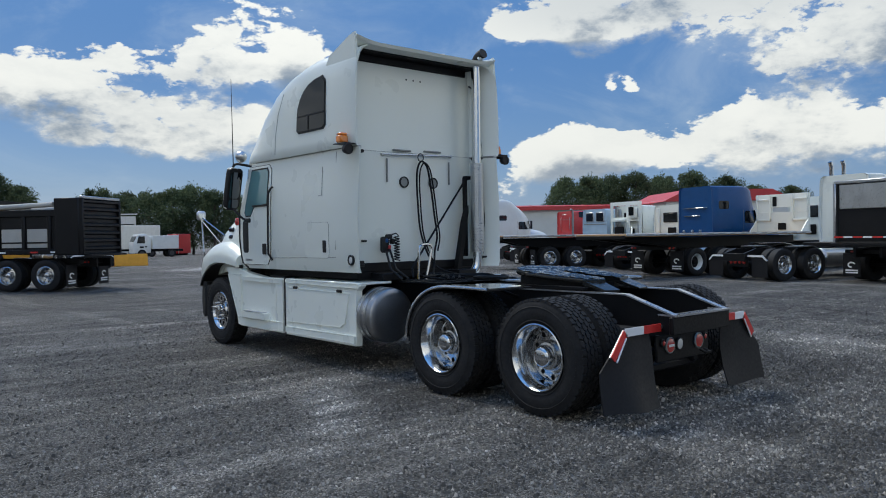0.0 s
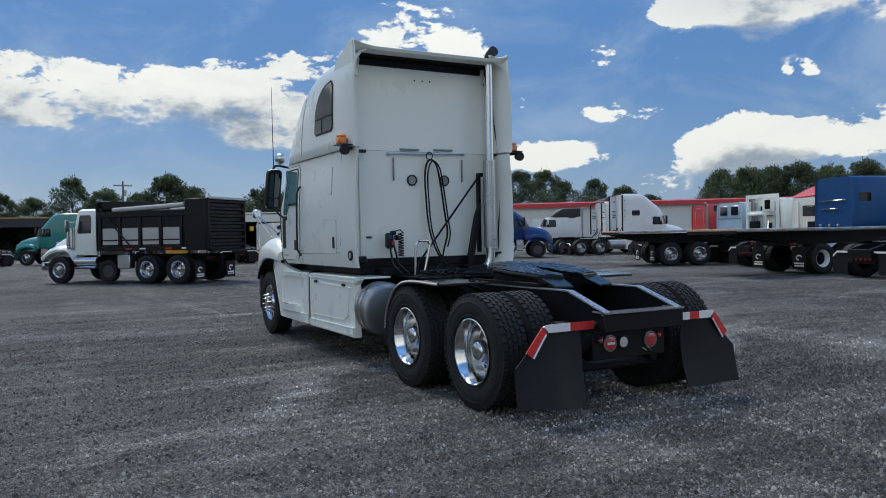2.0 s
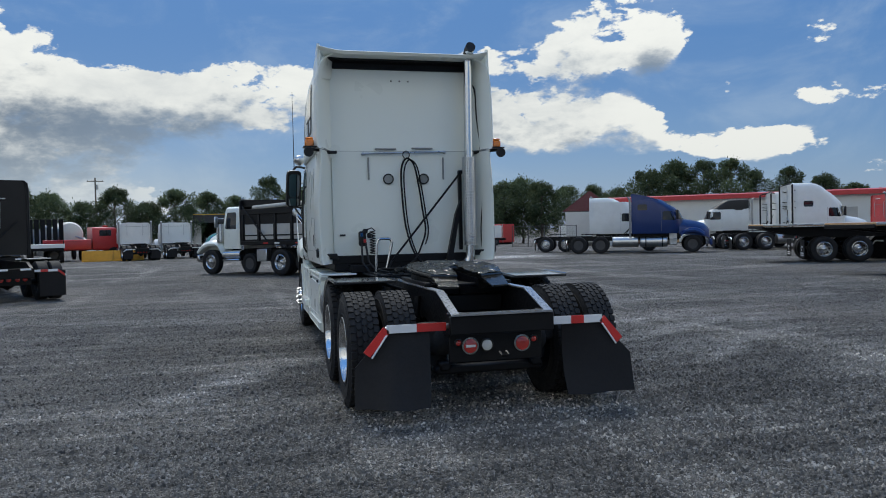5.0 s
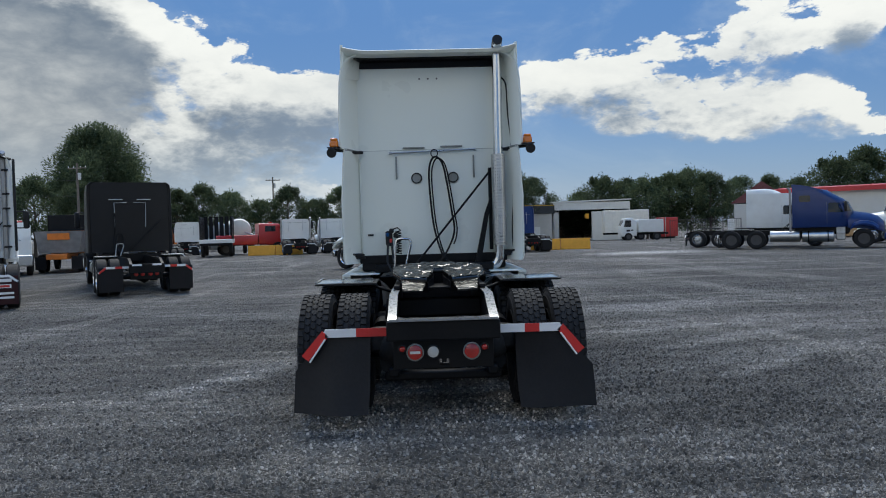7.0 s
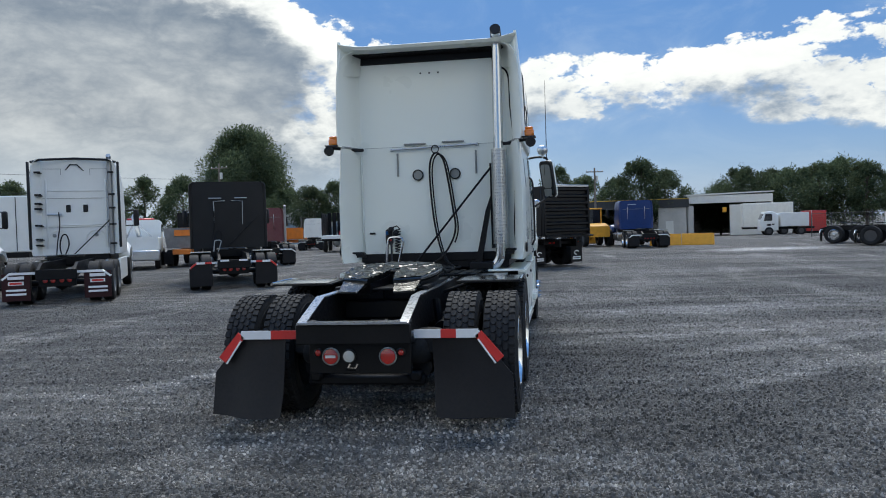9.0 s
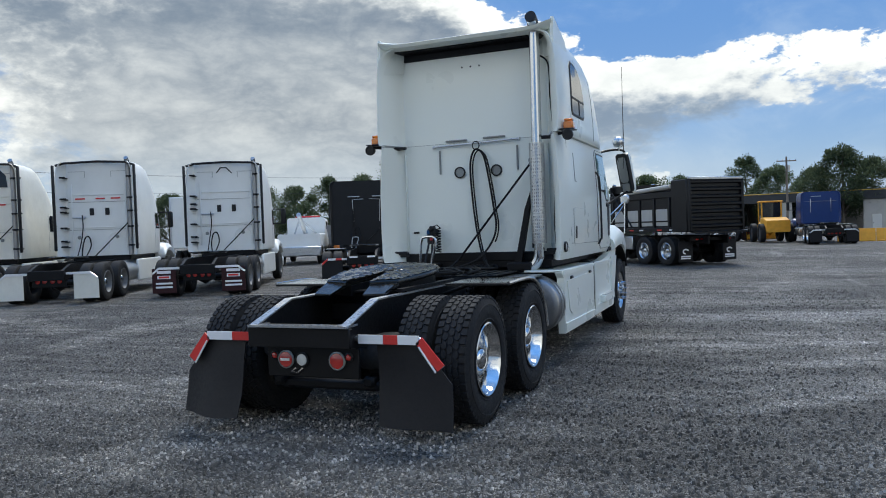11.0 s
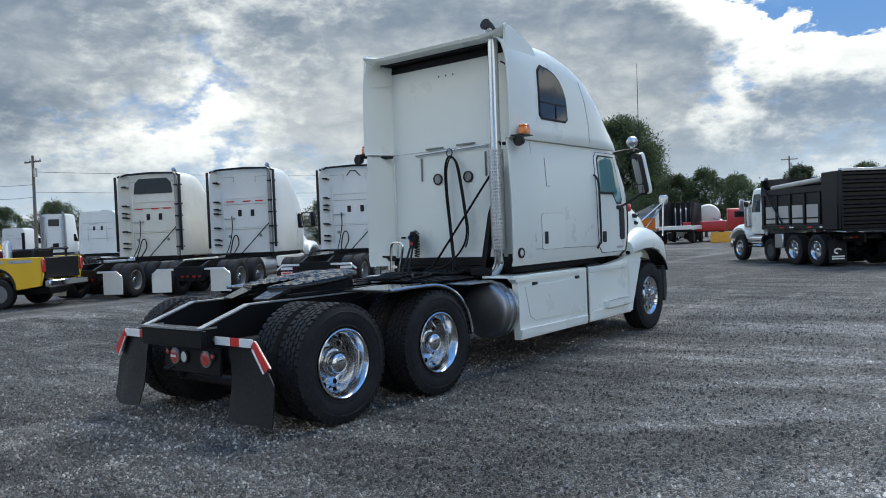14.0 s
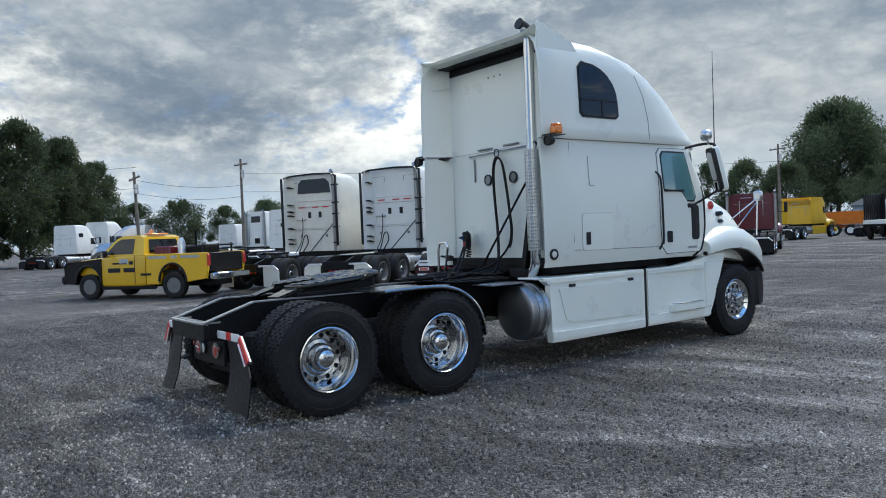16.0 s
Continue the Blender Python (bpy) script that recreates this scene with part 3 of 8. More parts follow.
# ---------------------------------------------------------------- ground
def ground_material(name="oiled_gravel", loose=False):
    """The yard's dusty grey; loose: the same tones, stone by stone."""
    m = bpy.data.materials.new(name)
    m.use_nodes = True
    n, l = m.node_tree.nodes, m.node_tree.links
    b = n["Principled BSDF"]
    tc = n.new("ShaderNodeTexCoord").outputs["Object"]

    def tex(kind, s, **kw):
        t = n.new(kind)
        mp = n.new("ShaderNodeMapping")
        l.new(tc, mp.inputs[0])
        mp.inputs["Scale"].default_value = kw.pop("stretch", (1, 1, 1))
        mp.inputs["Rotation"].default_value = (0, 0, kw.pop("turn", 0.0))
        l.new(mp.outputs[0], t.inputs["Vector"])
        t.inputs["Scale"].default_value = s
        for k, v in kw.items():
            t.inputs[k].default_value = v
        return t

    def ramp(v, lo, hi, a=0.0, c=1.0):
        r = n.new("ShaderNodeMapRange")
        l.new(v, r.inputs[0])
        for i, x in enumerate((lo, hi, a, c)):
            r.inputs[i + 1].default_value = x
        return r.outputs[0]

    def mix(fac, a, c, blend="MIX"):
        x = n.new("ShaderNodeMix")
        x.data_type, x.blend_type = "RGBA", blend
        for i, v in ((0, fac), (6, a), (7, c)):
            if isinstance(v, float):
                x.inputs[i].default_value = v
            elif isinstance(v, tuple):
                x.inputs[i].default_value = (*v, 1)
            else:
                l.new(v, x.inputs[i])
        return x.outputs[2]

    def mul(a, c):
        x = n.new("ShaderNodeMath")
        x.operation = "MULTIPLY"
        for i, v in enumerate((a, c)):
            if isinstance(v, float):
                x.inputs[i].default_value = v
            else:
                l.new(v, x.inputs[i])
        return x.outputs[0]

    big = tex("ShaderNodeTexNoise", 0.16, Detail=6.0, Roughness=0.6).outputs[0]
    col = mix(ramp(big, 0.35, 0.65), (0.075, 0.072, 0.067), (0.130, 0.124, 0.116))
    # tracks of lighter dust drawn out by wheels
    tr1 = tex("ShaderNodeTexNoise", 0.5, Detail=9.0, Roughness=0.68, Distortion=0.5, stretch=(1, 0.16, 1), turn=0.9).outputs[0]
    tr2 = tex("ShaderNodeTexNoise", 0.42, Detail=9.0, Roughness=0.68, Distortion=0.8, stretch=(0.2, 1, 1), turn=0.35).outputs[0]
    col = mix(ramp(tr1, 0.53, 0.66, 0.0, 0.68), col, (0.33, 0.31, 0.28))
    col = mix(ramp(tr2, 0.54, 0.67, 0.0, 0.72), col, (0.31, 0.29, 0.26))
    tr3 = tex("ShaderNodeTexNoise", 1.6, Detail=7.0, Roughness=0.7, Distortion=1.4, stretch=(0.2, 1, 1), turn=-0.25).outputs[0]
    tr4 = tex("ShaderNodeTexNoise", 1.3, Detail=7.0, Roughness=0.7, Distortion=1.4, stretch=(0.22, 1, 1), turn=0.45).outputs[0]
    col = mix(1.0, col, ramp(tr3, 0.34, 0.66, 0.70, 1.38), "MULTIPLY")
    col = mix(1.0, col, ramp(tr4, 0.34, 0.66, 0.68, 1.40), "MULTIPLY")
    damp = tex("ShaderNodeTexNoise", 0.35, Detail=5.0, Roughness=0.6, stretch=(1, 0.5, 1)).outputs[0]
    col = mix(ramp(damp, 0.55, 0.75, 0.0, 0.5), col, (0.064, 0.059, 0.053))
    warm = tex("ShaderNodeTexNoise", 0.08, Detail=5.0).outputs[0]
    col = mix(ramp(warm, 0.52, 0.72, 0.0, 0.5), col, (0.22, 0.19, 0.168))
    # dusty patches, churned tracks and a far puddle's painted sheen, with shapes of their own: x, y, half length, half
    # width, turn, strength
    rag = ramp(tex("ShaderNodeTexNoise", 2.2, Detail=9.0, Roughness=0.72, stretch=(0.45, 1.6, 1), turn=-0.3).outputs[0], 0.38, 0.58)
    for px, py, hl, hw, turn, w, tone in ((3.95, 6.3, 0.8, 0.26, 70, 0.65, 0.30), (3.5, 5.6, 1.2, 0.16, 52, 0.6, 0.24), (10.6, 12.4, 3.6, 0.6, 18, 0.8, 0.24), (10.0, 9.3, 2.6, 0.35, 22, 0.8, 0.25), (10.4, 6.7, 2.0, 0.28, 25, 0.5, 0.19), (11.2, 4.8, 1.3, 0.5, 30, 0.35, 0.18), (10.2, 5.6, 1.2, 0.7, 40, 0.6, 0.04),
                                          # the tone 0.55 paints sky mirrored in a far puddle as pale colour
                                          (10.7, 8.3, 1.5, 0.24, 32, 0.75, 0.25), (10.0, 6.1, 0.9, 0.16, 40, 0.8, 0.25), (9.3, 9.9, 1.3, 0.22, 15, 0.8, 0.23), (18.6, 40.0, 2.6, 1.9, 20, 1.0, 0.55), (12.5, 8.8, 1.6, 0.4, 60, 0.5, 0.2), (11.5, 4.9, 1.2, 0.4, 70, 0.5, 0.2), (14.5, 23.5, 4.0, 0.9, 8, 0.6, 0.24), (2.0, 13.0, 4.0, 0.5, -20, 0.5, 0.2),
                                          (15.0, 6.7, 2.3, 0.13, 63, 0.9, 0.022), (15.7, 6.4, 2.3, 0.13, 63, 0.9, 0.022), (22.0, 30.0, 7.0, 0.5, 10, 0.6, 0.03), (20.0, 26.0, 7.0, 0.4, -14, 0.6, 0.03), (16.0, 31.0, 6.0, 0.4, -20, 0.5, 0.2)):
        mp = n.new("ShaderNodeMapping")
        mp.vector_type = "TEXTURE"
        mp.inputs["Location"].default_value = (px, py, 0)
        mp.inputs["Rotation"].default_value = (0, 0, radians(turn))
        mp.inputs["Scale"].default_value = (hl, hw, 1000.0)
        l.new(tc, mp.inputs[0])
        ln = n.new("ShaderNodeVectorMath")
        ln.operation = "LENGTH"
        l.new(mp.outputs[0], ln.inputs[0])
        col = mix(mul(ramp(ln.outputs["Value"], 0.2, 1.6, w, 0.0), rag), col, (tone * 1.75, tone * 1.68, tone * 1.58))
    b.inputs["Specular IOR Level"].default_value = 0.25
    if loose:
        each = n.new("ShaderNodeNewGeometry").outputs["Random Per Island"]
        r = n.new("ShaderNodeValToRGB")
        l.new(each, r.inputs[0])
        r.color_ramp.elements[0].color = (0.45, 0.445, 0.435, 1)
        r.color_ramp.elements[1].color = (3.3, 3.22, 3.08, 1)
        r.color_ramp.elements.new(0.75).color = (1.35, 1.33, 1.28, 1)
        l.new(mix(1.0, col, r.outputs[0], "MULTIPLY"), b.inputs["Base Color"])
        b.inputs["Roughness"].default_value = 0.75
        return m
    st = tex("ShaderNodeTexVoronoi", 66.0, Randomness=1.0)
    stone = n.new("ShaderNodeSeparateColor")
    l.new(st.outputs["Color"], stone.inputs[0])
    grit = mix(ramp(stone.outputs[0], 0.0, 1.0), (0.22, 0.22, 0.22), (1.85, 1.85, 1.85))
    col = mix(0.95, col, grit, "MULTIPLY")
    # the stones' shadow on each other, painted as dark edges between cells
    gap = tex("ShaderNodeTexVoronoi", 66.0, Randomness=1.0)
    gap.feature = "DISTANCE_TO_EDGE"
    joint = ramp(gap.outputs["Distance"], 0.02, 0.16, 0.25, 1.25)
    col = mix(1.0, col, joint, "MULTIPLY")
    col = mix(ramp(stone.outputs[1], 0.90, 1.0, 0.0, 0.7), col, (0.30, 0.295, 0.285))
    b.inputs["Specular IOR Level"].default_value = 0.25
    l.new(col, b.inputs["Base Color"])
    l.new(ramp(damp, 0.45, 0.72, 0.85, 0.5), b.inputs["Roughness"])
    st2 = tex("ShaderNodeTexVoronoi", 95.0)
    bp = n.new("ShaderNodeBump")
    bp.inputs["Strength"].default_value, bp.inputs["Distance"].default_value = 1.0, 0.022
    l.new(ramp(st.outputs["Distance"], 0.0, 0.8, 1.0, 0.0), bp.inputs["Height"])
    bp2 = n.new("ShaderNodeBump")
    bp2.inputs["Strength"].default_value, bp2.inputs["Distance"].default_value = 0.7, 0.006
    l.new(ramp(st2.outputs["Distance"], 0.0, 0.8, 1.0, 0.0), bp2.inputs["Height"])
    l.new(bp.outputs[0], bp2.inputs["Normal"])
    l.new(bp2.outputs[0], b.inputs["Normal"])
    return m


GRAVEL = ground_material()


def slope(x, y):
    """The yard falls gently away towards the halls."""
    return -0.012 * min(max(0.0, y - 58.0), 60.0)


def ground_sheet():
    cs = [-2500, -900, -300, -120, -60] + list(range(-40, 125, 4)) + [160, 300, 900, 2500]
    g = Geo()
    n = len(cs)
    for y in cs:
        for x in cs:
            near = abs(x - 8) < 45 and abs(y - 12) < 50
            g.v.append((x, y, slope(x, y) - 0.004 + 0.006 * noise.noise((x * 0.11, y * 0.11, 3.0)) * near))
    g.f = [(j * n + i, j * n + i + 1, j * n + n + i + 1, j * n + n + i) for j in range(n - 1) for i in range(n - 1)]
    return g


solid("ground", ground_sheet(), GRAVEL, "dark grey oiled gravel yard with pale wheel tracks", "ground", kind="structure", smooth=60)


def pebbles(count=165000):
    """Loose stones strewn over the part of the yard that the walk skirts, thickest where it comes nearest."""
    rs = np.random.RandomState(3)
    p = rs.uniform((-6, 0.5), (21, 17), (count * 5, 2))
    far = np.hypot(p[:, 0] - 6.3, (p[:, 1] + 3.0) * 1.1)
    p = p[rs.uniform(0, 1, len(p)) < np.clip((7.0 / far) ** 2.4, 0, 1) * 0.9][:count]
    k = len(p)
    s = 0.007 + 0.015 * rs.uniform(0, 1, k) ** 2.2
    a, e, h = rs.uniform(0, 6.28, k), rs.uniform(0.6, 1.0, k), rs.uniform(0.6, 1.2, k) * s
    c, d = np.cos(a) * s, np.sin(a) * s
    x, y, z = p[:, 0], p[:, 1], np.full(k, -0.004)
    v = np.stack([np.stack(q, 1) for q in ((x + c, y + d, z - 0.004), (x - d * e, y + c * e, z - 0.004), (x - c, y - d, z - 0.004), (x + d * e, y - c * e, z - 0.004), (x + c * 0.45, y + d * 0.45, z + h), (x - c * 0.4 + d * 0.2, y - d * 0.4 - c * 0.2, z + h * 0.8))], 1).reshape(-1, 3)
    tri = np.array([(0, 1, 4), (1, 5, 4), (1, 2, 5), (2, 3, 5), (3, 4, 5), (3, 0, 4)])
    f = (np.arange(k)[:, None, None] * 6 + tri[None]).reshape(-1, 3)
    me = bpy.data.meshes.new("pebbles")
    me.from_pydata(v.tolist(), [], f.tolist())
    m = ground_material("loose_stone", True)
    me.materials.append(m)
    return me


solid("loose_gravel", pebbles(), None, "loose grey stones strewn over the yard", "gravel", kind="stuff")

# ---------------------------------------------------------------- the white tractor
HX, HY = 6.19, 4.55
hero = thing("tractor_truck", "white sleeper-cab tractor truck with bare black chassis on gravel", "truck", pose(HX, HY, 0.0))

CAB = [dict(z=z, w=w, rear=3.2, edge=2.84, side=s, front=f, power=3.2) for z, w, s, f in (
    (1.18, 1.15, 5.62, 6.10), (1.24, 1.17, 5.62, 6.14), (1.6, 1.175, 5.64, 6.24), (2.02, 1.172, 5.62, 6.26), (2.40, 1.15, 5.42, 6.10), (2.660, 1.13, 5.28, 6.0))]
TOP = [dict(z=z, w=w, rear=3.2, edge=e, side=s, front=f, power=p) for z, w, e, s, f, p in (
    (2.665, 1.165, 2.84, 4.98, 6.56, 2.15), (2.70, 1.18, 2.84, 4.97, 6.58, 2.15), (2.80, 1.18, 2.84, 4.94, 6.48, 2.15), (2.98, 1.18, 2.84, 4.86, 6.18, 2.15), (3.24, 1.175, 2.84, 4.74, 5.78, 2.2),
    (3.50, 1.165, 2.84, 4.45, 5.28, 2.4), (3.66, 1.145, 2.84, 4.18, 4.94, 2.3), (3.75, 1.115, 2.84, 3.9, 4.58, 2.3), (3.82, 1.06, 2.85, 3.7, 4.36, 2.3), (3.865, 0.97, 2.88, 3.5, 4.05, 2.3), (3.885, 0.90, 2.92, 3.4, 3.75, 2.3))]
cab = part("cab", Geo().loft([contour(**l) for l in CAB]), WHITE, hero, "glossy white sleeper cab")
roof = part("roof_fairing", Geo().loft([contour(**l) for l in TOP]), WHITE, hero, "tall white curved roof fairing")
# roof ears and trailing lip above the dark slot
ear = Geo().loft([[(x, 2.85, 3.66), (x, 2.88, 3.99), (x, 2.98, 3.965), (x, 3.22, 3.875), (x, 3.42, 3.80), (x, 3.5, 3.70)] for x in (1.10, 1.135)])
part("roof_ear", ear, WHITE, roof)
part("roof_ear", ear.flip(), WHITE, roof)
lip = []
for k in range(21):
    u = -1 + 2 * k / 20
    x, rise = 1.12 * u, 0.055 * max(0, (abs(u) - 0.72) / 0.28) ** 1.5
    lip.append([(x, 2.86, 3.865 + rise), (x, 2.84, 3.90 + rise), (x, 2.92, 3.925 + rise), (x * 0.80, 3.55, 3.895), (x * 0.80, 3.55, 3.84), (x, 2.94, 3.85 + rise * 0.4)])
part("roof_lip", Geo().loft(lip), WHITE, roof)
# added black sheet that paints the shade beneath the white lip
shade_sheet = [[(x, 3.02, 3.848 + 0.02 * max(0, (abs(x) - 0.8) / 0.25)), (x * 0.96, 3.19, 3.836), (x * 0.96, 3.19, 3.826), (x, 3.02, 3.838 + 0.02 * max(0, (abs(x) - 0.8) / 0.25))] for x in [-1.0 + 0.1 * k for k in range(21)]]
part("lip_liner", Geo().loft(shade_sheet), CHASSIS, roof, "black sheet for the shade under the roof lip")
part("air_slot", Geo().box((-0.04, 3.192, 3.80), (1.84, 0.03, 0.115), 0.008), CHASSIS, roof, "black slot under the roof lip")
corner = Geo()
for z0, z1 in ((3.60, 3.86),):
    corner.loft([[(0.93, 3.19, z0), (1.12, 2.86, z0 - 0.05), (1.13, 2.84, z0 - 0.05), (1.0, 3.2, z0)], [(0.90, 3.19, z1), (1.10, 2.88, z1 + 0.05), (1.12, 2.86, z1 + 0.05), (1.0, 3.2, z1)]])
part("roof_corner", corner, WHITE, roof)
part("roof_corner", corner.flip(), WHITE, roof)
part("seam", Geo().loft([[(p[0] * 0.995, p[1] + 0.004, z) for p in contour(**dict(CAB[-1], z=2.65))] for z in (2.642, 2.668)]), GRILLE, cab, "dark joint between cab and fairing")


def hero_side(s):
    """Windows, door, latches and lamps of one side; s is 1 or -1."""
    # sleeper window with a quarter-round front edge
    arc = [(3.48, 2.99), (3.48, 3.50), (3.56, 3.57)] + [(3.60 + 0.52 * math.sin(a), 3.14 + 0.42 * math.cos(a)) for a in [math.pi / 2 * k / 6 for k in range(7)]] + [(4.13, 2.99), (4.08, 2.95), (3.53, 2.95)]
    cy, cz = 3.80, 3.24
    fr = part("window_frame", patch(TOP, [(cy + (y - cy) * 1.07, cz + (z - cz) * 1.08) for y, z in arc], 0.008, s, 0.02), PLASTIC, roof, "black rubber window frame")
    part("pane", patch(TOP, arc, 0.012, s, 0.012), GLASS, fr, "dark glass pane")
    part("window_bar", patch(TOP, [(3.48, 3.13), (4.11, 3.13), (4.11, 3.15), (3.48, 3.15)], 0.018, s, 0.012), PLASTIC, fr)
    part("window_bar", patch(TOP, [(3.84, 2.96), (3.865, 2.96), (3.865, 3.13), (3.84, 3.13)], 0.018, s, 0.012), PLASTIC, fr)
    part("panel_seam", seam(TOP, [(4.74, 2.72), (4.72, 2.95), (4.64, 3.25), (4.50, 3.5)], 0.004, s, 0.001), GRILLE, roof, "fine joint in the fairing")
    # door with its gap, window and vent glass
    out = [(4.94, 1.33), (4.915, 1.6), (4.91, 2.54), (4.98, 2.61), (5.58, 2.61), (5.81, 2.02), (5.82, 1.42), (5.74, 1.24), (5.02, 1.24)]
    part("door_gap", patch(CAB, [(5.35 + (y - 5.35) * 1.014, 1.93 + (z - 1.93) * 1.01) for y, z in out], 0.005, s, 0.016), PLASTIC, cab)
    door = part("door", patch(CAB, out, 0.010, s, 0.024), WHITE, cab, "white cab door")
    win = [(5.01, 2.08), (4.985, 2.50), (5.03, 2.555), (5.49, 2.555), (5.66, 1.99), (5.62, 1.93), (5.48, 1.93), (5.38, 2.05)]
    fr = part("window_frame", patch(CAB, [(5.33 + (y - 5.33) * 1.06, 2.24 + (z - 2.24) * 1.07) for y, z in win], 0.013, s, 0.015), PLASTIC, door)
    part("pane", patch(CAB, win, 0.017, s, 0.01), TEAL, fr, "pale green tinted glass")
    part("window_bar", patch(CAB, [(5.0, 2.045), (5.42, 2.045), (5.42, 2.07), (5.0, 2.07)], 0.022, s, 0.012), PLASTIC, fr)
    part("vent_glass", patch(CAB, rounded(5.56, 1.40, 5.74, 1.86, 0.05), 0.013, s, 0.012), PLASTIC, door, "narrow dark lower door window")
    part("door_handle", patch(CAB, rounded(5.03, 1.38, 5.135, 1.53, 0.02), 0.020, s, 0.03), PLASTIC, door, "black door handle")
    part("badge_bar", patch(CAB, [(5.46, 1.285), (5.68, 1.285), (5.68, 1.315), (5.46, 1.315)], 0.012, s, 0.006), STEEL, door)
    part("grab_handle", Geo().tube(smooth_path([(s * (side_x(CAB, y, z) + o), y, z) for y, z, o in ((4.85, 2.30, 0.01), (4.87, 2.26, 0.04), (4.90, 2.12, 0.05), (4.905, 1.45, 0.05), (4.885, 1.37, 0.04), (4.87, 1.30, 0.01))], 4), 0.014), PLASTIC, cab, "long black grab handle")
    # luggage hatch, latch and small trim lines
    part("hatch_gap", patch(CAB, rounded(3.44, 1.345, 4.0, 1.79, 0.05), 0.004, s, 0.012), GRILLE, cab)
    part("hatch", patch(CAB, rounded(3.4435, 1.3485, 3.9965, 1.7865, 0.049), 0.0065, s, 0.016), WHITE, cab, "white luggage hatch")
    part("latch", patch(CAB, rounded(3.50, 1.415, 3.575, 1.565, 0.012), 0.012, s, 0.02), PLASTIC, cab, "black hatch latch")
    part("trim_line", seam(CAB, [(3.60, 2.47), (3.60, 2.12), (3.68, 2.12)], 0.005, s, 0.002), GRILLE, cab)
    part("trim_line", seam(CAB, [(3.30, 2.63), (3.30, 1.45)], 0.004, s, 0.002), GRILLE, cab)
    part("trim_line", seam(CAB, [(3.30, 1.36), (4.9, 1.335)], 0.004, s, 0.002), GRILLE, cab)
    # round clearance lamp low on the corner, work lamp and amber beacon high on it
    lamp = part("marker_lamp", Geo().lathe([(0.0, 0.062), (0.02, 0.062), (0.026, 0.05), (0.018, 0.046)], 24, Matrix.Translation((s * 1.175, 2.95, 1.33)) @ Matrix.Rotation(0 if s > 0 else math.pi, 4, "Z")), PLASTIC, cab, "round marker lamp in black ring")
    part("lens", Geo().lathe([(0.0, 0.046), (0.016, 0.045), (0.024, 0.02), (0.025, 0.001)], 20, Matrix.Translation((s * 1.175, 2.95, 1.33)) @ Matrix.Rotation(0 if s > 0 else math.pi, 4, "Z")), CLEAR_L, lamp)
    br = part("lamp_bracket", Geo().tube([(s * 0.93, 3.13, 2.635), (s * 1.05, 3.02, 2.645), (s * 1.27, 2.86, 2.65)], 0.018).box((s * 1.0, 3.09, 2.635), (0.22, 0.05, 0.04), 0.008).box((s * 1.25, 2.95, 2.685), (0.17, 0.22, 0.012), 0.004), PLASTIC, cab, "black steel lamp bracket")
    a = Matrix.Translation((s * 1.275, 2.84, 2.615)) @ Matrix.Rotation(-math.pi / 2, 4, "Z")
    wl_ = part("work_lamp", Geo().lathe([(-0.07, 0.02), (-0.06, 0.045), (-0.01, 0.062), (0.02, 0.062), (0.024, 0.052), (0.014, 0.05)], 24, a), PLASTIC, br, "round black work lamp")
    part("beacon", Geo().box((s * 1.255, 2.99, 2.742), (0.115, 0.115, 0.095), 0.018).box((s * 1.255, 2.99, 2.80), (0.10, 0.10, 0.03), 0.012), AMBER, br, "amber plastic beacon")
    # lower bracket of the side extender
    part("extender_bracket", Geo().box((s * 1.02, 3.08, 1.29), (0.20, 0.05, 0.05), 0.01).tube([(s * 0.92, 3.12, 1.29), (s * 1.10, 2.98, 1.31)], 0.014).box((s * 1.02, 3.09, 1.255), (0.24, 0.03, 0.03), 0.005), PLASTIC, cab)
    # mirror, convex ball mirror, arms, antenna
    # the housing is turned towards the driver's seat at the left
    mx = 1.43 if s > 0 else -1.30
    turn = Matrix.Translation((mx, 5.78, 2.32)) @ Matrix.Rotation(radians(-36 if s > 0 else 12), 4, "Z") @ Matrix.Rotation(radians(12), 4, "X")
    ring = ((0.105, -0.02), (0.112, 0.02), (0.095, 0.075), (0.05, 0.105), (-0.05, 0.105), (-0.095, 0.075), (-0.112, 0.02), (-0.105, -0.02))
    mir = part("mirror", Geo().loft([[(x * a, y * (0.5 + 0.5 * a), zz) for x, y in ring] for zz, a in ((-0.30, 0.62), (-0.285, 0.82), (-0.25, 0.96), (-0.18, 1.0), (0.20, 1.0), (0.26, 0.94), (0.29, 0.80), (0.30, 0.6))], m=turn), WHITE, cab, "white mirror housing")
    rim_ = [(x * 0.105, zz) for x, zz in ((-0.6, -0.29), (0.6, -0.29), (0.95, -0.24), (1, -0.18), (1, 0.20), (0.92, 0.26), (0.6, 0.285), (-0.6, 0.285), (-0.92, 0.26), (-1, 0.20), (-1, -0.18), (-0.95, -0.24))]
    part("mirror_frame", Geo().prism([(x * 1.12, z * 1.05) for x, z in rim_], "y", -0.035, 0.015 if s > 0 else 0.045, 0.006, turn), PLASTIC, mir, "black mirror surround")
    part("mirror_glass", Geo().prism([(x * 0.84, 0.055 + z * 0.66) for x, z in rim_], "y", -0.04, -0.034, 0, turn), MIRROR, mir)
    part("mirror_glass", Geo().prism([(x * 0.80, -0.21 + z * 0.22) for x, z in rim_], "y", -0.04, -0.034, 0, turn), MIRROR, mir)
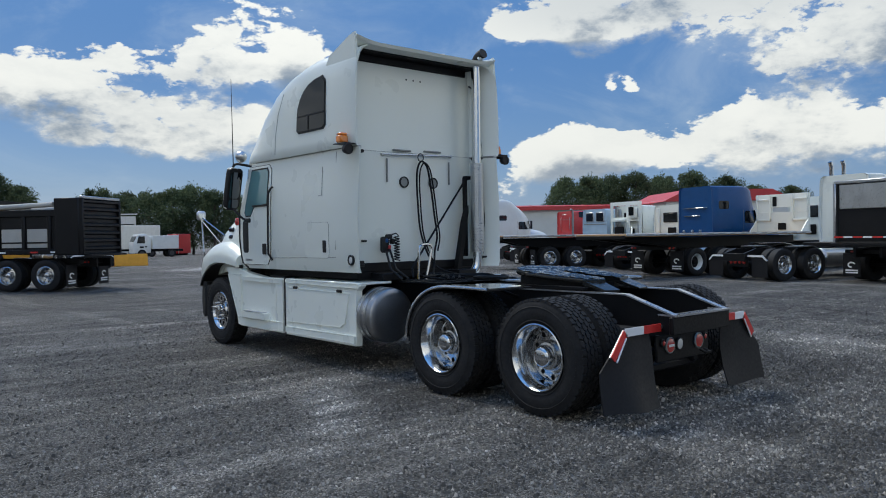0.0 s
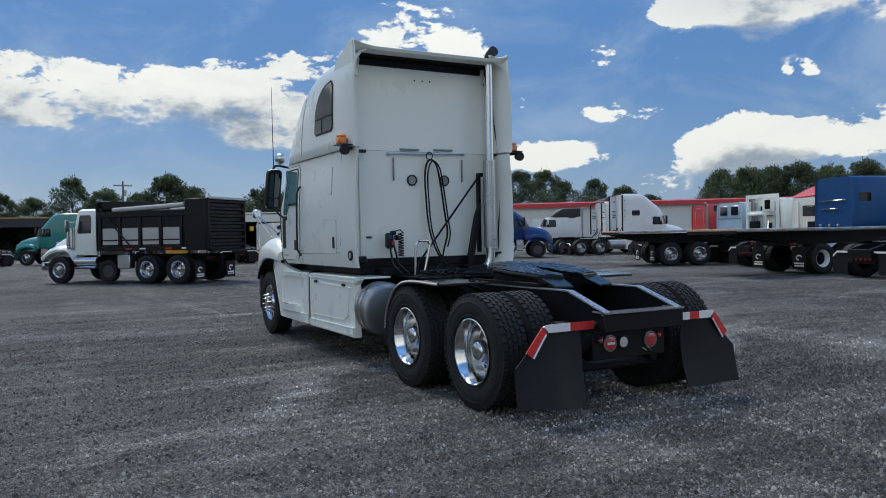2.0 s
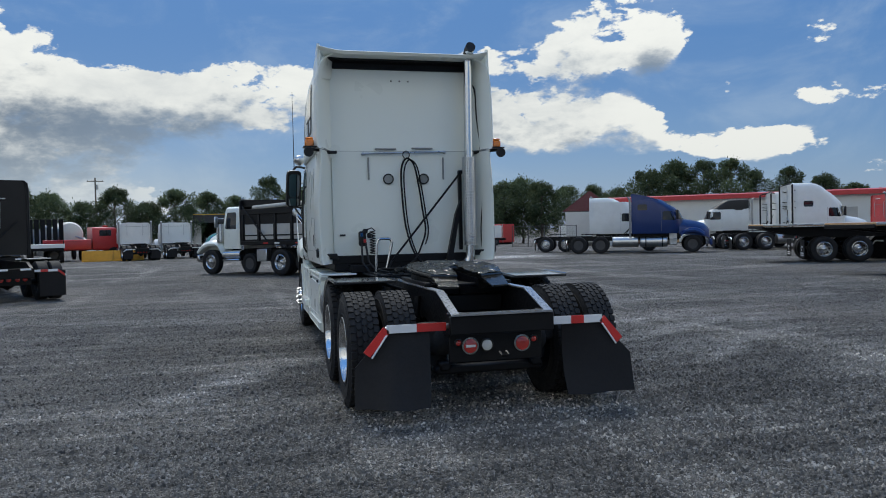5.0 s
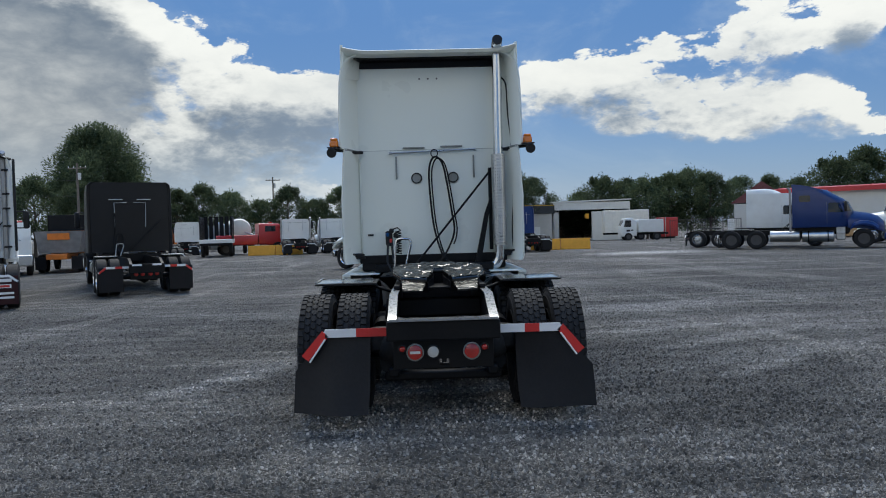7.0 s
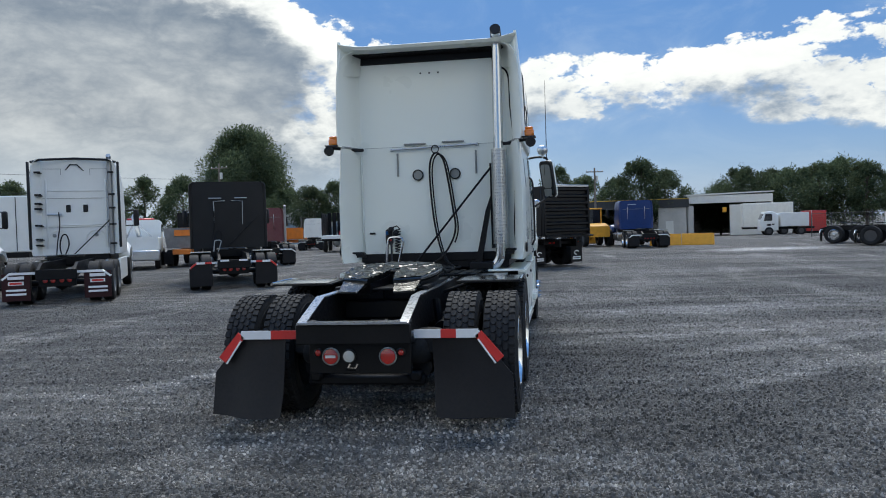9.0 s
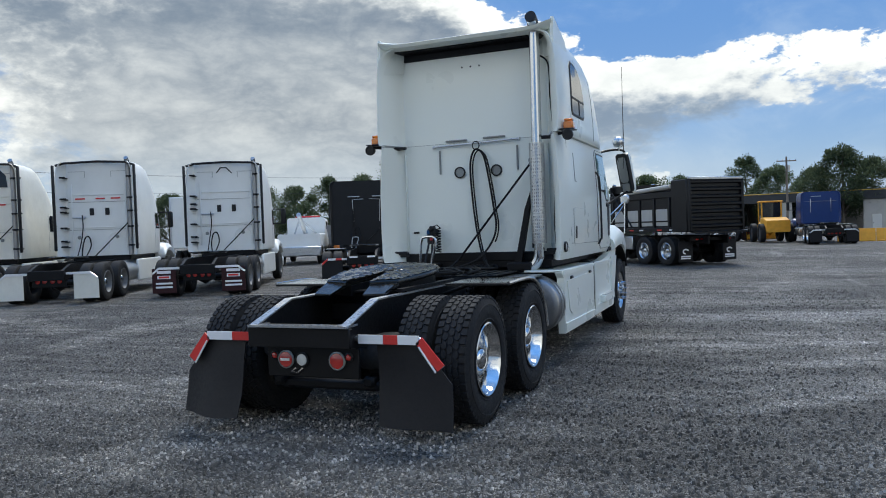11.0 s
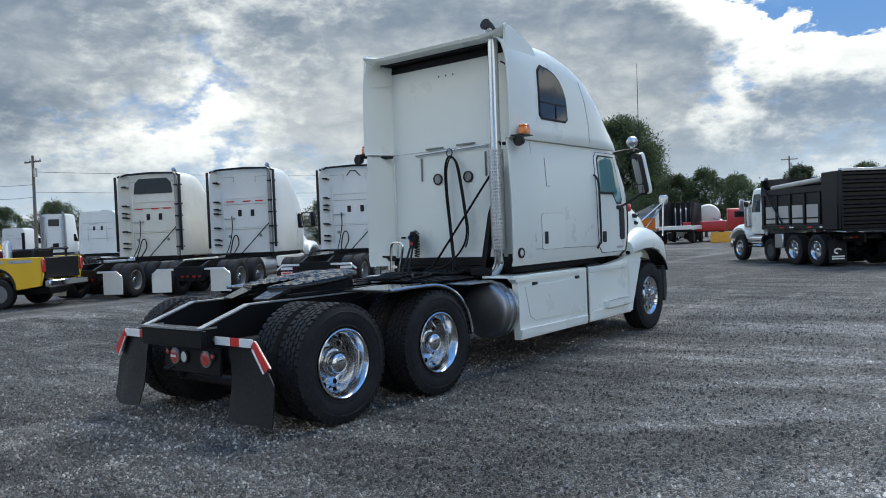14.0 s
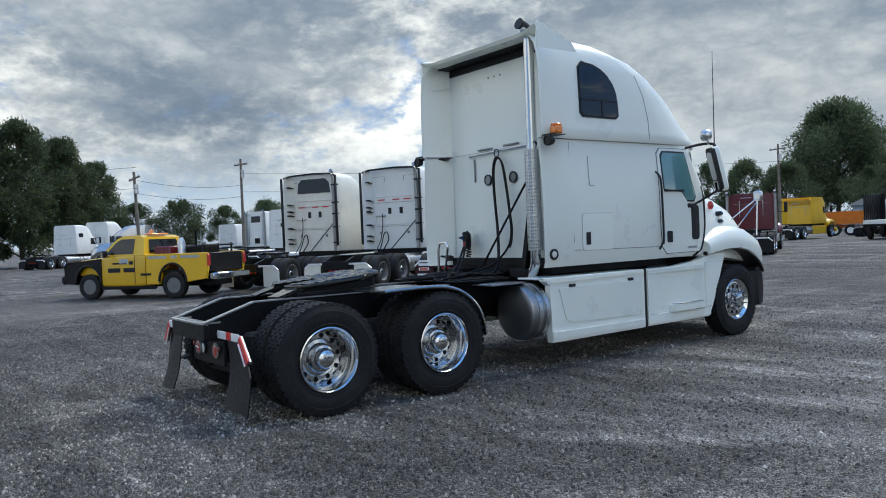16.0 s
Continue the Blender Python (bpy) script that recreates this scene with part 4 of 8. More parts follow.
    part("mirror_arm", Geo().tube(smooth_path([(s * 1.08, 5.52, 2.62), (s * 1.16, 5.68, 2.66), ((s * 1.16 + mx) / 2, 5.78, 2.68), (mx - s * 0.03, 5.80, 2.66), (mx, 5.80, 2.60)], 5), 0.018), PLASTIC, cab, "black upper mirror arm")
    part("mirror_arm", Geo().tube(smooth_path([(s * 1.16, 5.60, 1.86), (s * 1.22, 5.68, 1.90), (mx, 5.80, 2.04)], 5), 0.016), PLASTIC, cab, "black lower mirror arm")
    part("mirror_base", Geo().box((s * 1.175, 5.58, 1.86), (0.05, 0.20, 0.07), 0.02), PLASTIC, cab)
    bx = 1.35 if s > 0 else -1.20
    ball = [(-0.005, 0.001), (0.0, 0.085), (0.02, 0.084), (0.06, 0.065), (0.085, 0.03), (0.09, 0.001)]
    part("ball_mirror", Geo().lathe(ball, 24, Matrix.Translation((bx, 5.72, 2.78)) @ Matrix.Rotation(-math.pi / 2, 4, "Z")).tube([(bx, 5.76, 2.66), (bx, 5.74, 2.72)], 0.012), STEEL, cab, "round convex mirror")
    part("antenna", Geo().tube([(mx - s * 0.02, 5.80, 2.62), (mx - s * 0.02, 5.82, 3.9)], [0.008, 0.003], 6), PLASTIC, cab, "thin whip aerial")


# darkened metal: the dark surroundings it would reflect are put into its colour
MIRROR = mat("mirror_glass", (0.20, 0.21, 0.22), 0.02, 1.0, vary=0.01, rvary=0.01)
hero_side(1)
hero_side(-1)
part("windscreen", Geo().loft([[(p[0] * 0.985, p[1] + 0.006, p[2]) for p in contour(**dict(CAB[3], z=z, front=f, side=5.4))[12:28]] for z, f in ((2.06, 6.235), (2.2, 6.16), (2.40, 6.04), (2.60, 5.955))], closed=False), GLASS, cab, "dark windscreen")

# hood: stations along y, fenders, bumper
def hood_ring(y, w, zt, zb, p=2.6):
    pts = []
    for k in range(17):
        a = math.pi * k / 16
        c, s_ = math.cos(a), math.sin(a)
        pts.append((w * math.copysign(abs(c) ** (2 / p), c), y, zb + (zt - zb) * abs(s_) ** (2 / p)))
    return pts


hood = part("hood", Geo().loft([hood_ring(*a) for a in ((5.90, 1.10, 2.13, 1.15, 4.6), (6.2, 1.075, 2.11, 1.15, 4.4), (6.6, 1.03, 2.05, 1.10, 3.9), (7.0, 0.97, 1.94, 1.05, 3.4), (7.3, 0.89, 1.78, 1.0, 3.0), (7.52, 0.80, 1.53, 0.9, 2.7), (7.66, 0.70, 1.20, 0.8, 2.6), (7.70, 0.60, 0.85, 0.6, 2.6))]), WHITE, hero, "white sloping hood")


def fender(s):
    low = [(5.93, 1.18), (6.15, 1.21), (6.40, 1.235), (6.65, 1.235), (6.90, 1.19), (7.12, 1.08), (7.27, 0.95), (7.33, 0.86)]
    rings = []
    for k, (y, z) in enumerate(low):
        top = (1.40, 1.52, 1.58, 1.57, 1.52, 1.42, 1.26, 1.05)[k]
        fy = (0, 0, 0, 0.02, 0.05, 0.09, 0.11, 0.09)[k]
        nip = s * (1, 1, 1, 1, 0.99, 0.97, 0.935, 0.895)[k]
        rings.append([(s * 0.70, y, z + 0.05), (nip * 1.17, y, z), (nip * 1.205, y + fy * 0.3, z + 0.01), (nip * 1.215, y + fy * 0.6, z + (top - z) * 0.35), (nip * 1.185, y + fy, z + (top - z) * 0.68), (nip * 1.09, y + fy, z + (top - z) * 0.93), (nip * 0.92, y + fy * 0.8, top), (s * 0.70, y + fy * 0.5, top + 0.02)])
    f = part("fender", Geo().loft(rings), WHITE, hood, "rounded white front fender")
    part("wheel_arch", Geo().loft([[(s * 0.62, y, z + 0.0), (s * 1.16, y, z - 0.006), (s * 1.16, y, z + 0.04), (s * 0.62, y, z + 0.05)] for y, z in low]), PLASTIC, f)
    # air vents and red reflector on the hood's flank
    for dy, dz in ((0, 0), (0.06, -0.14)):
        part("hood_vent", Geo().box((s * (1.022 - dy * 0.1), 6.44 + dy * 0.3, 1.74 + dz * 0.8), (0.05, 0.17, 0.075), 0.03, Matrix.Identity(4)), GLASS, hood, "dark oval hood vent")
    part("reflector", Geo().lathe([(0, 0.06), (0.02, 0.058), (0.03, 0.03), (0.031, 0.001)], 20, Matrix.Translation((s * 1.030, 6.22, 1.86)) @ Matrix.Rotation(0 if s > 0 else math.pi, 4, "Z")), RED_L, hood, "round red marker lens")
    part("cowl_gap", seam(CAB, [(5.86, 2.12), (5.90, 1.95), (5.91, 1.75), (5.91, 1.56), (5.87, 1.40), (5.78, 1.26), (5.62, 1.18)], 0.020, s, 0.0), PLASTIC, hood)
    # hood mirror on its tripod
    part("hood_mirror", Geo().box((s * 1.17, 7.22, 1.98), (0.15, 0.07, 0.15), 0.03), STEEL, hood, "hood mirror on tube stay")
    part("mirror_stay", Geo().tube([(s * 1.17, 7.2, 1.95), (s * 1.16, 7.17, 1.40)], 0.012, 6).tube([(s * 1.17, 7.2, 1.95), (s * 0.85, 6.85, 1.58)], 0.01, 6).tube([(s * 1.17, 7.2, 1.90), (s * 0.92, 7.05, 1.52)], 0.01, 6), CHROME, hood)


fender(1)
fender(-1)
bump = []
for k in range(17):
    u = -1 + 2 * k / 16
    x = 1.12 * u
    y = 7.72 - 0.46 * abs(u) ** 2.6
    bump.append([(x * 0.985, y - 0.05, 0.38), (x, y, 0.42), (x, y + 0.02, 0.60), (x, y, 0.84), (x * 0.985, y - 0.05, 0.88), (x * 0.95, y - 0.12, 0.86), (x * 0.95, y - 0.12, 0.40)])
bump = [[(p[0], p[1] - 0.25, p[2]) for p in bump[0]]] + bump + [[(p[0], p[1] - 0.25, p[2]) for p in bump[-1]]]
bmp = part("bumper", Geo().loft(bump), PLASTIC, hero, "dark plastic front bumper")
for s in (-1, 1):
    part("bumper_corner", Geo().loft([[(s * 0.98, y0, z), (s * 1.12, y0, z), (s * 1.145, y0 + 0.04, z), (s * 1.12, y1 - 0.03, z), (s * 0.98, y1, z)] for z, y0, y1 in ((0.37, 7.20, 7.32), (0.41, 7.16, 7.37), (0.62, 7.15, 7.40), (0.82, 7.16, 7.38), (0.93, 7.18, 7.35))]), PLASTIC, bmp, "black bumper corner")
    part("bumper_end", Geo().loft([[(s * 1.115, y, z), (s * 1.135, y, z), (s * 1.125, y + 0.09, z), (s * 1.09, y + 0.09, z)] for y, z in ((7.18, 0.46), (7.20, 0.50), (7.21, 0.66), (7.20, 0.80), (7.18, 0.84))]), STEEL, bmp, "bright bumper end")
part("inner_arch", Geo().loft([[(x, y, z) for y, z in ((5.95, 0.95), (6.15, 1.16), (6.6, 1.25), (7.05, 1.16), (7.25, 0.95), (7.25, 0.90), (5.95, 0.90))] for x in (-0.72, 0.72)]), CHASSIS, hero)


# side skirts
def skirt(s):
    rear = [(2.90, 0.32), (4.535, 0.325), (4.55, 0.34), (4.55, 1.05), (4.53, 1.065), (2.86, 1.04), (2.80, 1.06), (2.80, 1.03), (2.885, 0.97)]
    sk = part("side_skirt", Geo().prism(rear, "x", s * 1.08, s * 1.165), WHITE, hero, "white side skirt panel")
    part("skirt_top", Geo().box((s * 0.93, 3.67, 1.052), (0.44, 1.74, 0.025), 0.008), WHITE, sk)
    part("skirt_rim", Geo().prism([(2.905, 0.35), (4.53, 0.355), (4.53, 0.43), (2.905, 0.44)], "x", s * 1.165, s * 1.185, 0.006), WHITE, sk)
    part("skirt_rim", Geo().prism([(2.83, 1.0), (4.53, 1.015), (4.53, 1.055), (2.83, 1.05)], "x", s * 1.165, s * 1.18, 0.005), WHITE, sk)
    part("skirt_panel", Geo().prism([(3.12, 0.57), (3.22, 0.52), (4.50, 0.50), (4.50, 0.95), (3.02, 0.93)], "x", s * 1.16, s * 1.174, 0.006), WHITE, sk)
    for y in (3.24, 4.28):
        part("latch", Geo().box((s * 1.172, y, 0.955), (0.025, 0.10, 0.035), 0.006), PLASTIC, sk)
    part("joint", Geo().box((s * 1.13, 4.573, 0.70), (0.075, 0.045, 0.74), 0.004), PLASTIC, hero, "black rubber joint")
    front = [(4.60, 0.325), (5.93, 0.33), (5.98, 0.36), (6.12, 0.62), (6.33, 1.10), (6.38, 1.18), (6.05, 1.19), (5.75, 1.12), (5.2, 1.06), (4.60, 1.06)]
    sf = part("step_panel", Geo().prism(front, "x", s * 1.05, s * 1.145), WHITE, hero, "white step panel behind the front wheel")
    part("step_frame", Geo().prism([(4.62, 0.35), (5.95, 0.35), (5.98, 0.46), (4.62, 0.47)], "x", s * 1.145, s * 1.17, 0.006), WHITE, sf)
    part("step_frame", Geo().prism([(4.62, 0.99), (5.80, 1.0), (5.80, 1.05), (4.62, 1.045)], "x", s * 1.145, s * 1.17, 0.005), WHITE, sf)
    part("step_frame", Geo().prism([(5.86, 0.47), (5.98, 0.47), (6.28, 1.08), (5.86, 1.08)], "x", s * 1.145, s * 1.172, 0.005), WHITE, sf)
    part("step_frame", Geo().prism([(4.62, 0.47), (4.80, 0.47), (4.80, 0.99), (4.62, 0.99)], "x", s * 1.145, s * 1.168, 0.005), WHITE, sf)
    part("step", Geo().box((s * 1.17, 5.42, 0.515), (0.10, 0.72, 0.11), 0.015), WHITE, sf, "white moulded step")
    part("tread_plate", Geo().box((s * 1.19, 5.42, 0.573), (0.07, 0.6, 0.01), 0.003), STEEL, sf)
    part("fuel_filler", Geo().box((s * 0.98, 4.98, 1.072), (0.16, 0.42, 0.03), 0.01), PLASTIC, sf)
    part("inner_sill", Geo().box((s * 0.62, 4.4, 1.11), (0.3, 3.0, 0.09), 0.01), CHASSIS, hero)


skirt(1)
skirt(-1)


# fuel tanks, chassis, axles
def tank(s):
    m = Matrix.Translation((s * 0.86, 0, 0.68)) @ Matrix.Rotation(math.pi / 2, 4, "Z")
    t = part("fuel_tank", Geo().lathe([(2.575, 0.02), (2.58, 0.14), (2.592, 0.24), (2.60, 0.295), (2.612, 0.310), (2.625, 0.316), (2.64, 0.310), (2.655, 0.318), (2.86, 0.318), (2.89, 0.29), (2.92, 0.20), (3.30, 0.20), (3.30, 0.02)], 40, m), DULL, hero, "dull aluminium cylindrical fuel tank")
    for y in (2.72, 2.83):
        part("tank_strap", Geo().lathe([(y - 0.028, 0.319), (y - 0.028, 0.328), (y + 0.028, 0.328), (y + 0.028, 0.319)], 40, m), STEEL, t)


tank(1)
tank(-1)
rail_poly = [(-0.86, 0.72), (-0.86, 0.865), (-0.36, 1.03), (5.9, 1.03), (5.9, 0.76), (0.2, 0.76), (-0.4, 0.66)]
flange_poly = [(-0.88, 0.868), (-0.36, 1.034), (2.0, 1.034), (2.0, 1.046), (-0.365, 1.046), (-0.88, 0.88)]
for s in (-1, 1):
    rl = part("frame_rail", Geo().prism(rail_poly, "x", s * 0.39, s * 0.43), CHASSIS, hero, "black frame rail")
    part("flange", Geo().prism(flange_poly, "x", s * 0.375, s * 0.448), GLOSSBLACK, rl, "worn glossy top flange")
    part("rail_foot", Geo().prism([(0.2, 0.745), (5.9, 0.745), (5.9, 0.765), (0.2, 0.765)], "x", s * 0.36, s * 0.43), CHASSIS, rl)
tail = part("rear_crossmember", Geo().box((0, -0.845, 0.790), (0.92, 0.05, 0.155), 0.008), CHASSIS, hero, "black rear crossmember")
sad = Geo()
sad.prism([(-0.44, -0.90), (0.44, -0.90), (0.44, -0.70), (0.37, -0.70), (0.30, -0.785), (-0.30, -0.785), (-0.37, -0.70), (-0.44, -0.70)], "z", 0.872, 0.888)
part("top_plate", sad, GLOSSBLACK, tail, "worn glossy saddle plate")
part("light_panel", Geo().box((0, -0.66, 0.57), (0.84, 0.03, 0.24), 0.006), CHASSIS, tail)
for x, r, mt, nm in ((-0.235, 0.064, RED_L, "tail_light"), (0.235, 0.064, RED_L, "tail_light"), (-0.085, 0.05, CLEAR_L, "reverse_light"), (-0.34, 0.028, RED_L, "marker_light"), (0.34, 0.028, RED_L, "marker_light")):
    mm = Matrix.Translation((x, -0.683, 0.59 if r > 0.03 else 0.62)) @ Matrix.Rotation(-math.pi / 2, 4, "Z")
    t = part(nm, Geo().lathe([(-0.005, r + 0.008), (0.008, r + 0.010), (0.016, r), (0.008, r - 0.004)], 28, mm), GRILLE if r > 0.05 else PLASTIC, tail, "round light in a grey ring")
    part("lens", Geo().lathe([(0.0, r), (0.012, r - 0.004), (0.018, r * 0.6), (0.019, 0.001)], 24, mm), mt, t, "red lens" if mt is RED_L else "clear lens")
part("sticker", Geo().box((-0.235, -0.7035, 0.59), (0.085, 0.003, 0.022), 0.001), WHITE_T, tail)
for y, z in ((0.35, 0.86), (1.9, 0.88), (3.0, 0.9)):
    part("crossmember", Geo().box((0, y, z), (0.80, 0.12, 0.18), 0.02).tube([(-0.38, y + 0.15, z), (0.38, y + 0.15, z)], 0.03), CHASSIS, hero)
part("tow_hook", Geo().tube([(-0.03, -0.86, 0.55), (-0.03, -0.92, 0.53), (0.03, -0.92, 0.53), (0.03, -0.86, 0.55)], 0.014), CHASSIS, tail)
for y in (0.0, 1.31):
    ax = part("axle", Geo().tube([(-1.02, y, 0.52), (1.02, y, 0.52)], 0.075, 16).lathe([(-0.24, 0.10), (-0.16, 0.22), (0.0, 0.25), (0.16, 0.22), (0.24, 0.10)], 24, Matrix.Translation((0, y, 0.52))), CHASSIS, hero, "black drive axle")
    for s in (-1, 1):
        part("spring", Geo().lathe([(0, 0.12), (0.03, 0.15), (0.10, 0.155), (0.17, 0.15), (0.20, 0.12)], 20, Matrix.Translation((s * 0.5, y - 0.35, 0.56)) @ Matrix.Rotation(-math.pi / 2, 4, "Y")), RUBBER, ax, "rubber air spring")
        part("shock", Geo().tube([(s * 0.52, y + 0.25, 0.5), (s * 0.47, y + 0.3, 0.95)], 0.035), CHASSIS, ax)
        part("brake_chamber", Geo().tube([(s * 0.55, y + 0.15, 0.68), (s * 0.55, y + 0.40, 0.70)], 0.085, 14), CHASSIS, ax)
        wheel(hero, s * 1.105, y, 0.52, s, "outer")
        wheel(hero, s * 0.775, y, 0.52, -s, "inner")
part("drive_shaft", Geo().tube([(0, 0.2, 0.55), (0, 3.0, 0.75)], 0.06, 12), CHASSIS, hero)
part("steer_axle", Geo().tube([(-0.95, 6.6, 0.46), (-0.5, 6.6, 0.38), (0.5, 6.6, 0.38), (0.95, 6.6, 0.46)], 0.06), CHASSIS, hero)
for s in (-1, 1):
    wheel(hero, s * 1.04, 6.6, 0.505, s, "steer", scale=0.975)

# quarter fenders over the leading drive wheels
for s in (-1, 1):
    prof = [(0.62, 1.085), (1.0, 1.092), (1.30, 1.085), (1.50, 1.04), (1.66, 0.95), (1.78, 0.82), (1.85, 0.66), (1.87, 0.55)]
    out = prof + [(y - 0.012 if k > 3 else y, z - 0.016) for k, (y, z) in reversed(list(enumerate(prof)))]
    q = part("quarter_fender", Geo().prism(out, "x", s * 0.62, s * 1.225), BLACK, hero, "black quarter fender with bright edge")
    part("fender_edge", Geo().tube([(s * 1.225, y, z + 0.003) for y, z in smooth_path([(0, *p) for p in prof], 4) and [(p[1], p[2]) for p in smooth_path([(0, *p) for p in prof], 4)]], 0.017), CHROME, q, "polished rolled edge")
    part("fender_top", Geo().prism([(0.64, 1.088), (1.02, 1.096), (1.28, 1.089), (1.28, 1.094), (1.02, 1.101), (0.64, 1.093)], "x", s * 0.66, s * 1.22), CHROME, q, "bright ribbed fender top")
    part("fender_bracket", Geo().tube([(s * 0.43, 1.0, 0.95), (s * 0.75, 1.0, 1.06), (s * 1.1, 1.0, 1.07)], 0.018), CHASSIS, q)

# flap hangers with red and white tape, and flaps
for s in (-1, 1):
    hg = part("flap_hanger", Geo().tube([(s * 0.43, -0.72, 0.775), (s * 0.965, -0.72, 0.775), (s * 1.135, -0.72, 0.575)], 0.022, 10), STEEL, hero, "steel flap hanger with red and white tape")
    a, b, c = Vector((s * 0.46, -0.745, 0.775)), Vector((s * 0.965, -0.745, 0.775)), Vector((s * 1.135, -0.745, 0.575))

    def strip(p, q, mt):
        d = (q - p).normalized()
        w = Vector((-d.z, 0, d.x)) * 0.034
        part("tape", Geo().loft([[tuple(p + w), tuple(p - w), tuple(p - w + Vector((0, 0.012, 0))), tuple(p + w + Vector((0, 0.012, 0)))], [tuple(q + w), tuple(q - w), tuple(q - w + Vector((0, 0.012, 0))), tuple(q + w + Vector((0, 0.012, 0)))]]), mt, hg)

    cuts = ((0, 0.50, RED_T), (0.50, 1.0, WHITE_T)) if s < 0 else ((0, 0.42, WHITE_T), (0.42, 0.66, RED_T), (0.66, 1.0, WHITE_T))
    for u, v, mt in cuts:
        strip(a.lerp(b, u), a.lerp(b, v), mt)
    strip(b, c, RED_T)
    part("tape_edge", Geo().tube([tuple(b + Vector((-s * 0.0, -0.004, -0.045))), tuple(c + Vector((-s * 0.04, -0.004, -0.03)))], 0.008, 6), WHITE_T, hg)
    rows = []
    for z, x0, x1, bow in ((0.755, 0.60, 0.96, 0.0), (0.60, 0.60, 1.10, 0.01), (0.46, 0.605, 1.225, 0.02), (0.30, 0.61, 1.235, 0.045), (0.125, 0.625, 1.24, 0.09)):
        rows.append([(s * (x0 + (x1 - x0) * k / 6), -0.71 - bow * (1 - 0.3 * k / 6) * (1.5 if s < 0 else 1.0) + (0.06 * (0.75 - z) * math.cos(k * 1.05) if s < 0 else 0.0) - 0.115 * s * (x0 + (x1 - x0) * k / 6 - 0.92) * min(1.0, (0.755 - z) / 0.2), z - 0.01 * math.sin(k)) for k in range(7)])
    fl = Geo()
    fl.loft([r + [(p[0], p[1] + 0.012, p[2]) for p in r[::-1]] for r in rows])
    part("mud_flap", fl, FLAP, hero, "black rubber mud flap")

# fifth wheel coupling
top = []
for k in range(25):
    a = math.pi * k / 24
    top.append((0.46 * math.cos(a), 0.80 + 0.44 * math.sin(a)))
left = [(-0.45, 0.55), (-0.36, 0.18), (-0.12, 0.10), (-0.06, 0.45), (-0.05, 0.72)]
fw_poly = top + left + [(-p[0], p[1]) for p in left[::-1]]
tilt = Matrix.Translation((0, 0.7, 1.195)) @ Matrix.Rotation(radians(5), 4, "X") @ Matrix.Translation((0, -0.7, -1.195))
fw = part("fifth_wheel", Geo().prism(fw_poly, "z", 1.155, 1.205, 0.012, tilt), GREASE, hero, "greasy steel fifth-wheel plate")
# ridged coat of grease on the plate
gc, cell = Geo(), 0.014
inside = lambda x, y: sum(((b[1] > y) != (c[1] > y)) and x < (c[0] - b[0]) * (y - b[1]) / (c[1] - b[1]) + b[0] for b, c in zip(fw_poly, fw_poly[1:] + fw_poly[:1])) % 2
xs, ys = [p[0] for p in fw_poly], [p[1] for p in fw_poly]
nx, ny = int((max(xs) - min(xs)) / cell) + 1, int((max(ys) - min(ys)) / cell) + 1
for j in range(ny):
    for i in range(nx):
        x, y = min(xs) + i * cell, min(ys) + j * cell
        r = 1 - abs(noise.noise((x * 7 + 3, y * 10 + 1.5 * x, 2.0))) * 2.2
        gc.v.append(tuple(tilt @ Vector((x, y, 1.206 + 0.012 * max(0.0, r) ** 3 + 0.003 * noise.noise((x * 30, y * 30, 5.0))))))
        if i and j and all(inside(x - a * cell + 0.003, y - b * cell + 0.003) for a in (0, 1) for b in (0, 1)):
            k = j * nx + i
            gc.f.append((k - nx - 1, k - nx, k, k - 1))
part("grease_coat", gc, GREASE, fw, "ridged black grease")
rim_g = Geo().prism([(x * 0.9, 0.72 + (y - 0.72) * 0.9) for x, y in fw_poly], "z", 1.06, 1.156, 0, tilt)
part("fifth_wheel_ribs", rim_g, CHASSIS, fw)
for s in (-1, 1):
    part("pivot", Geo().prism([(0.45, 1.03), (1.0, 1.03), (0.88, 1.16), (0.58, 1.16)], "x", s * 0.30, s * 0.38), CHASSIS, fw)
    part("ramp", Geo().loft([[(s * 0.12, 0.16, 1.14), (s * 0.36, 0.20, 1.145), (s * 0.36, 0.20, 1.10), (s * 0.12, 0.16, 1.10)], [(s * 0.16, -0.10, 1.055), (s * 0.34, -0.06, 1.06), (s * 0.34, -0.06, 1.04), (s * 0.16, -0.10, 1.04)]]), GREASE, fw)
part("slider_base", Geo().box((0, 0.72, 1.052), (0.84, 1.0, 0.02), 0.004).box((0.40, 0.72, 1.07), (0.06, 1.2, 0.03), 0.004).box((-0.40, 0.72, 1.07), (0.06, 1.2, 0.03), 0.004), CHASSIS, fw)

# deck behind the cab
part("deck_plate", Geo().box((0, 2.35, 1.065), (1.30, 0.78, 0.012), 0.003), BLACK, hero, "black chequered deck plate")
for k in range(9):
    part("deck_rib", Geo().box((-0.56 + k * 0.14, 2.35, 1.077), (0.05, 0.72, 0.014), 0.004), BLACK, hero)
part("deck_step", Geo().box((0.78, 2.45, 1.02), (0.36, 0.5, 0.02), 0.004), STEEL, hero)
part("cab_underside", Geo().box((0, 4.2, 1.13), (1.9, 2.1, 0.12), 0.02), CHASSIS, hero)
part("gearbox", Geo().box((0, 3.3, 0.8), (0.6, 0.9, 0.5), 0.1), CHASSIS, hero)
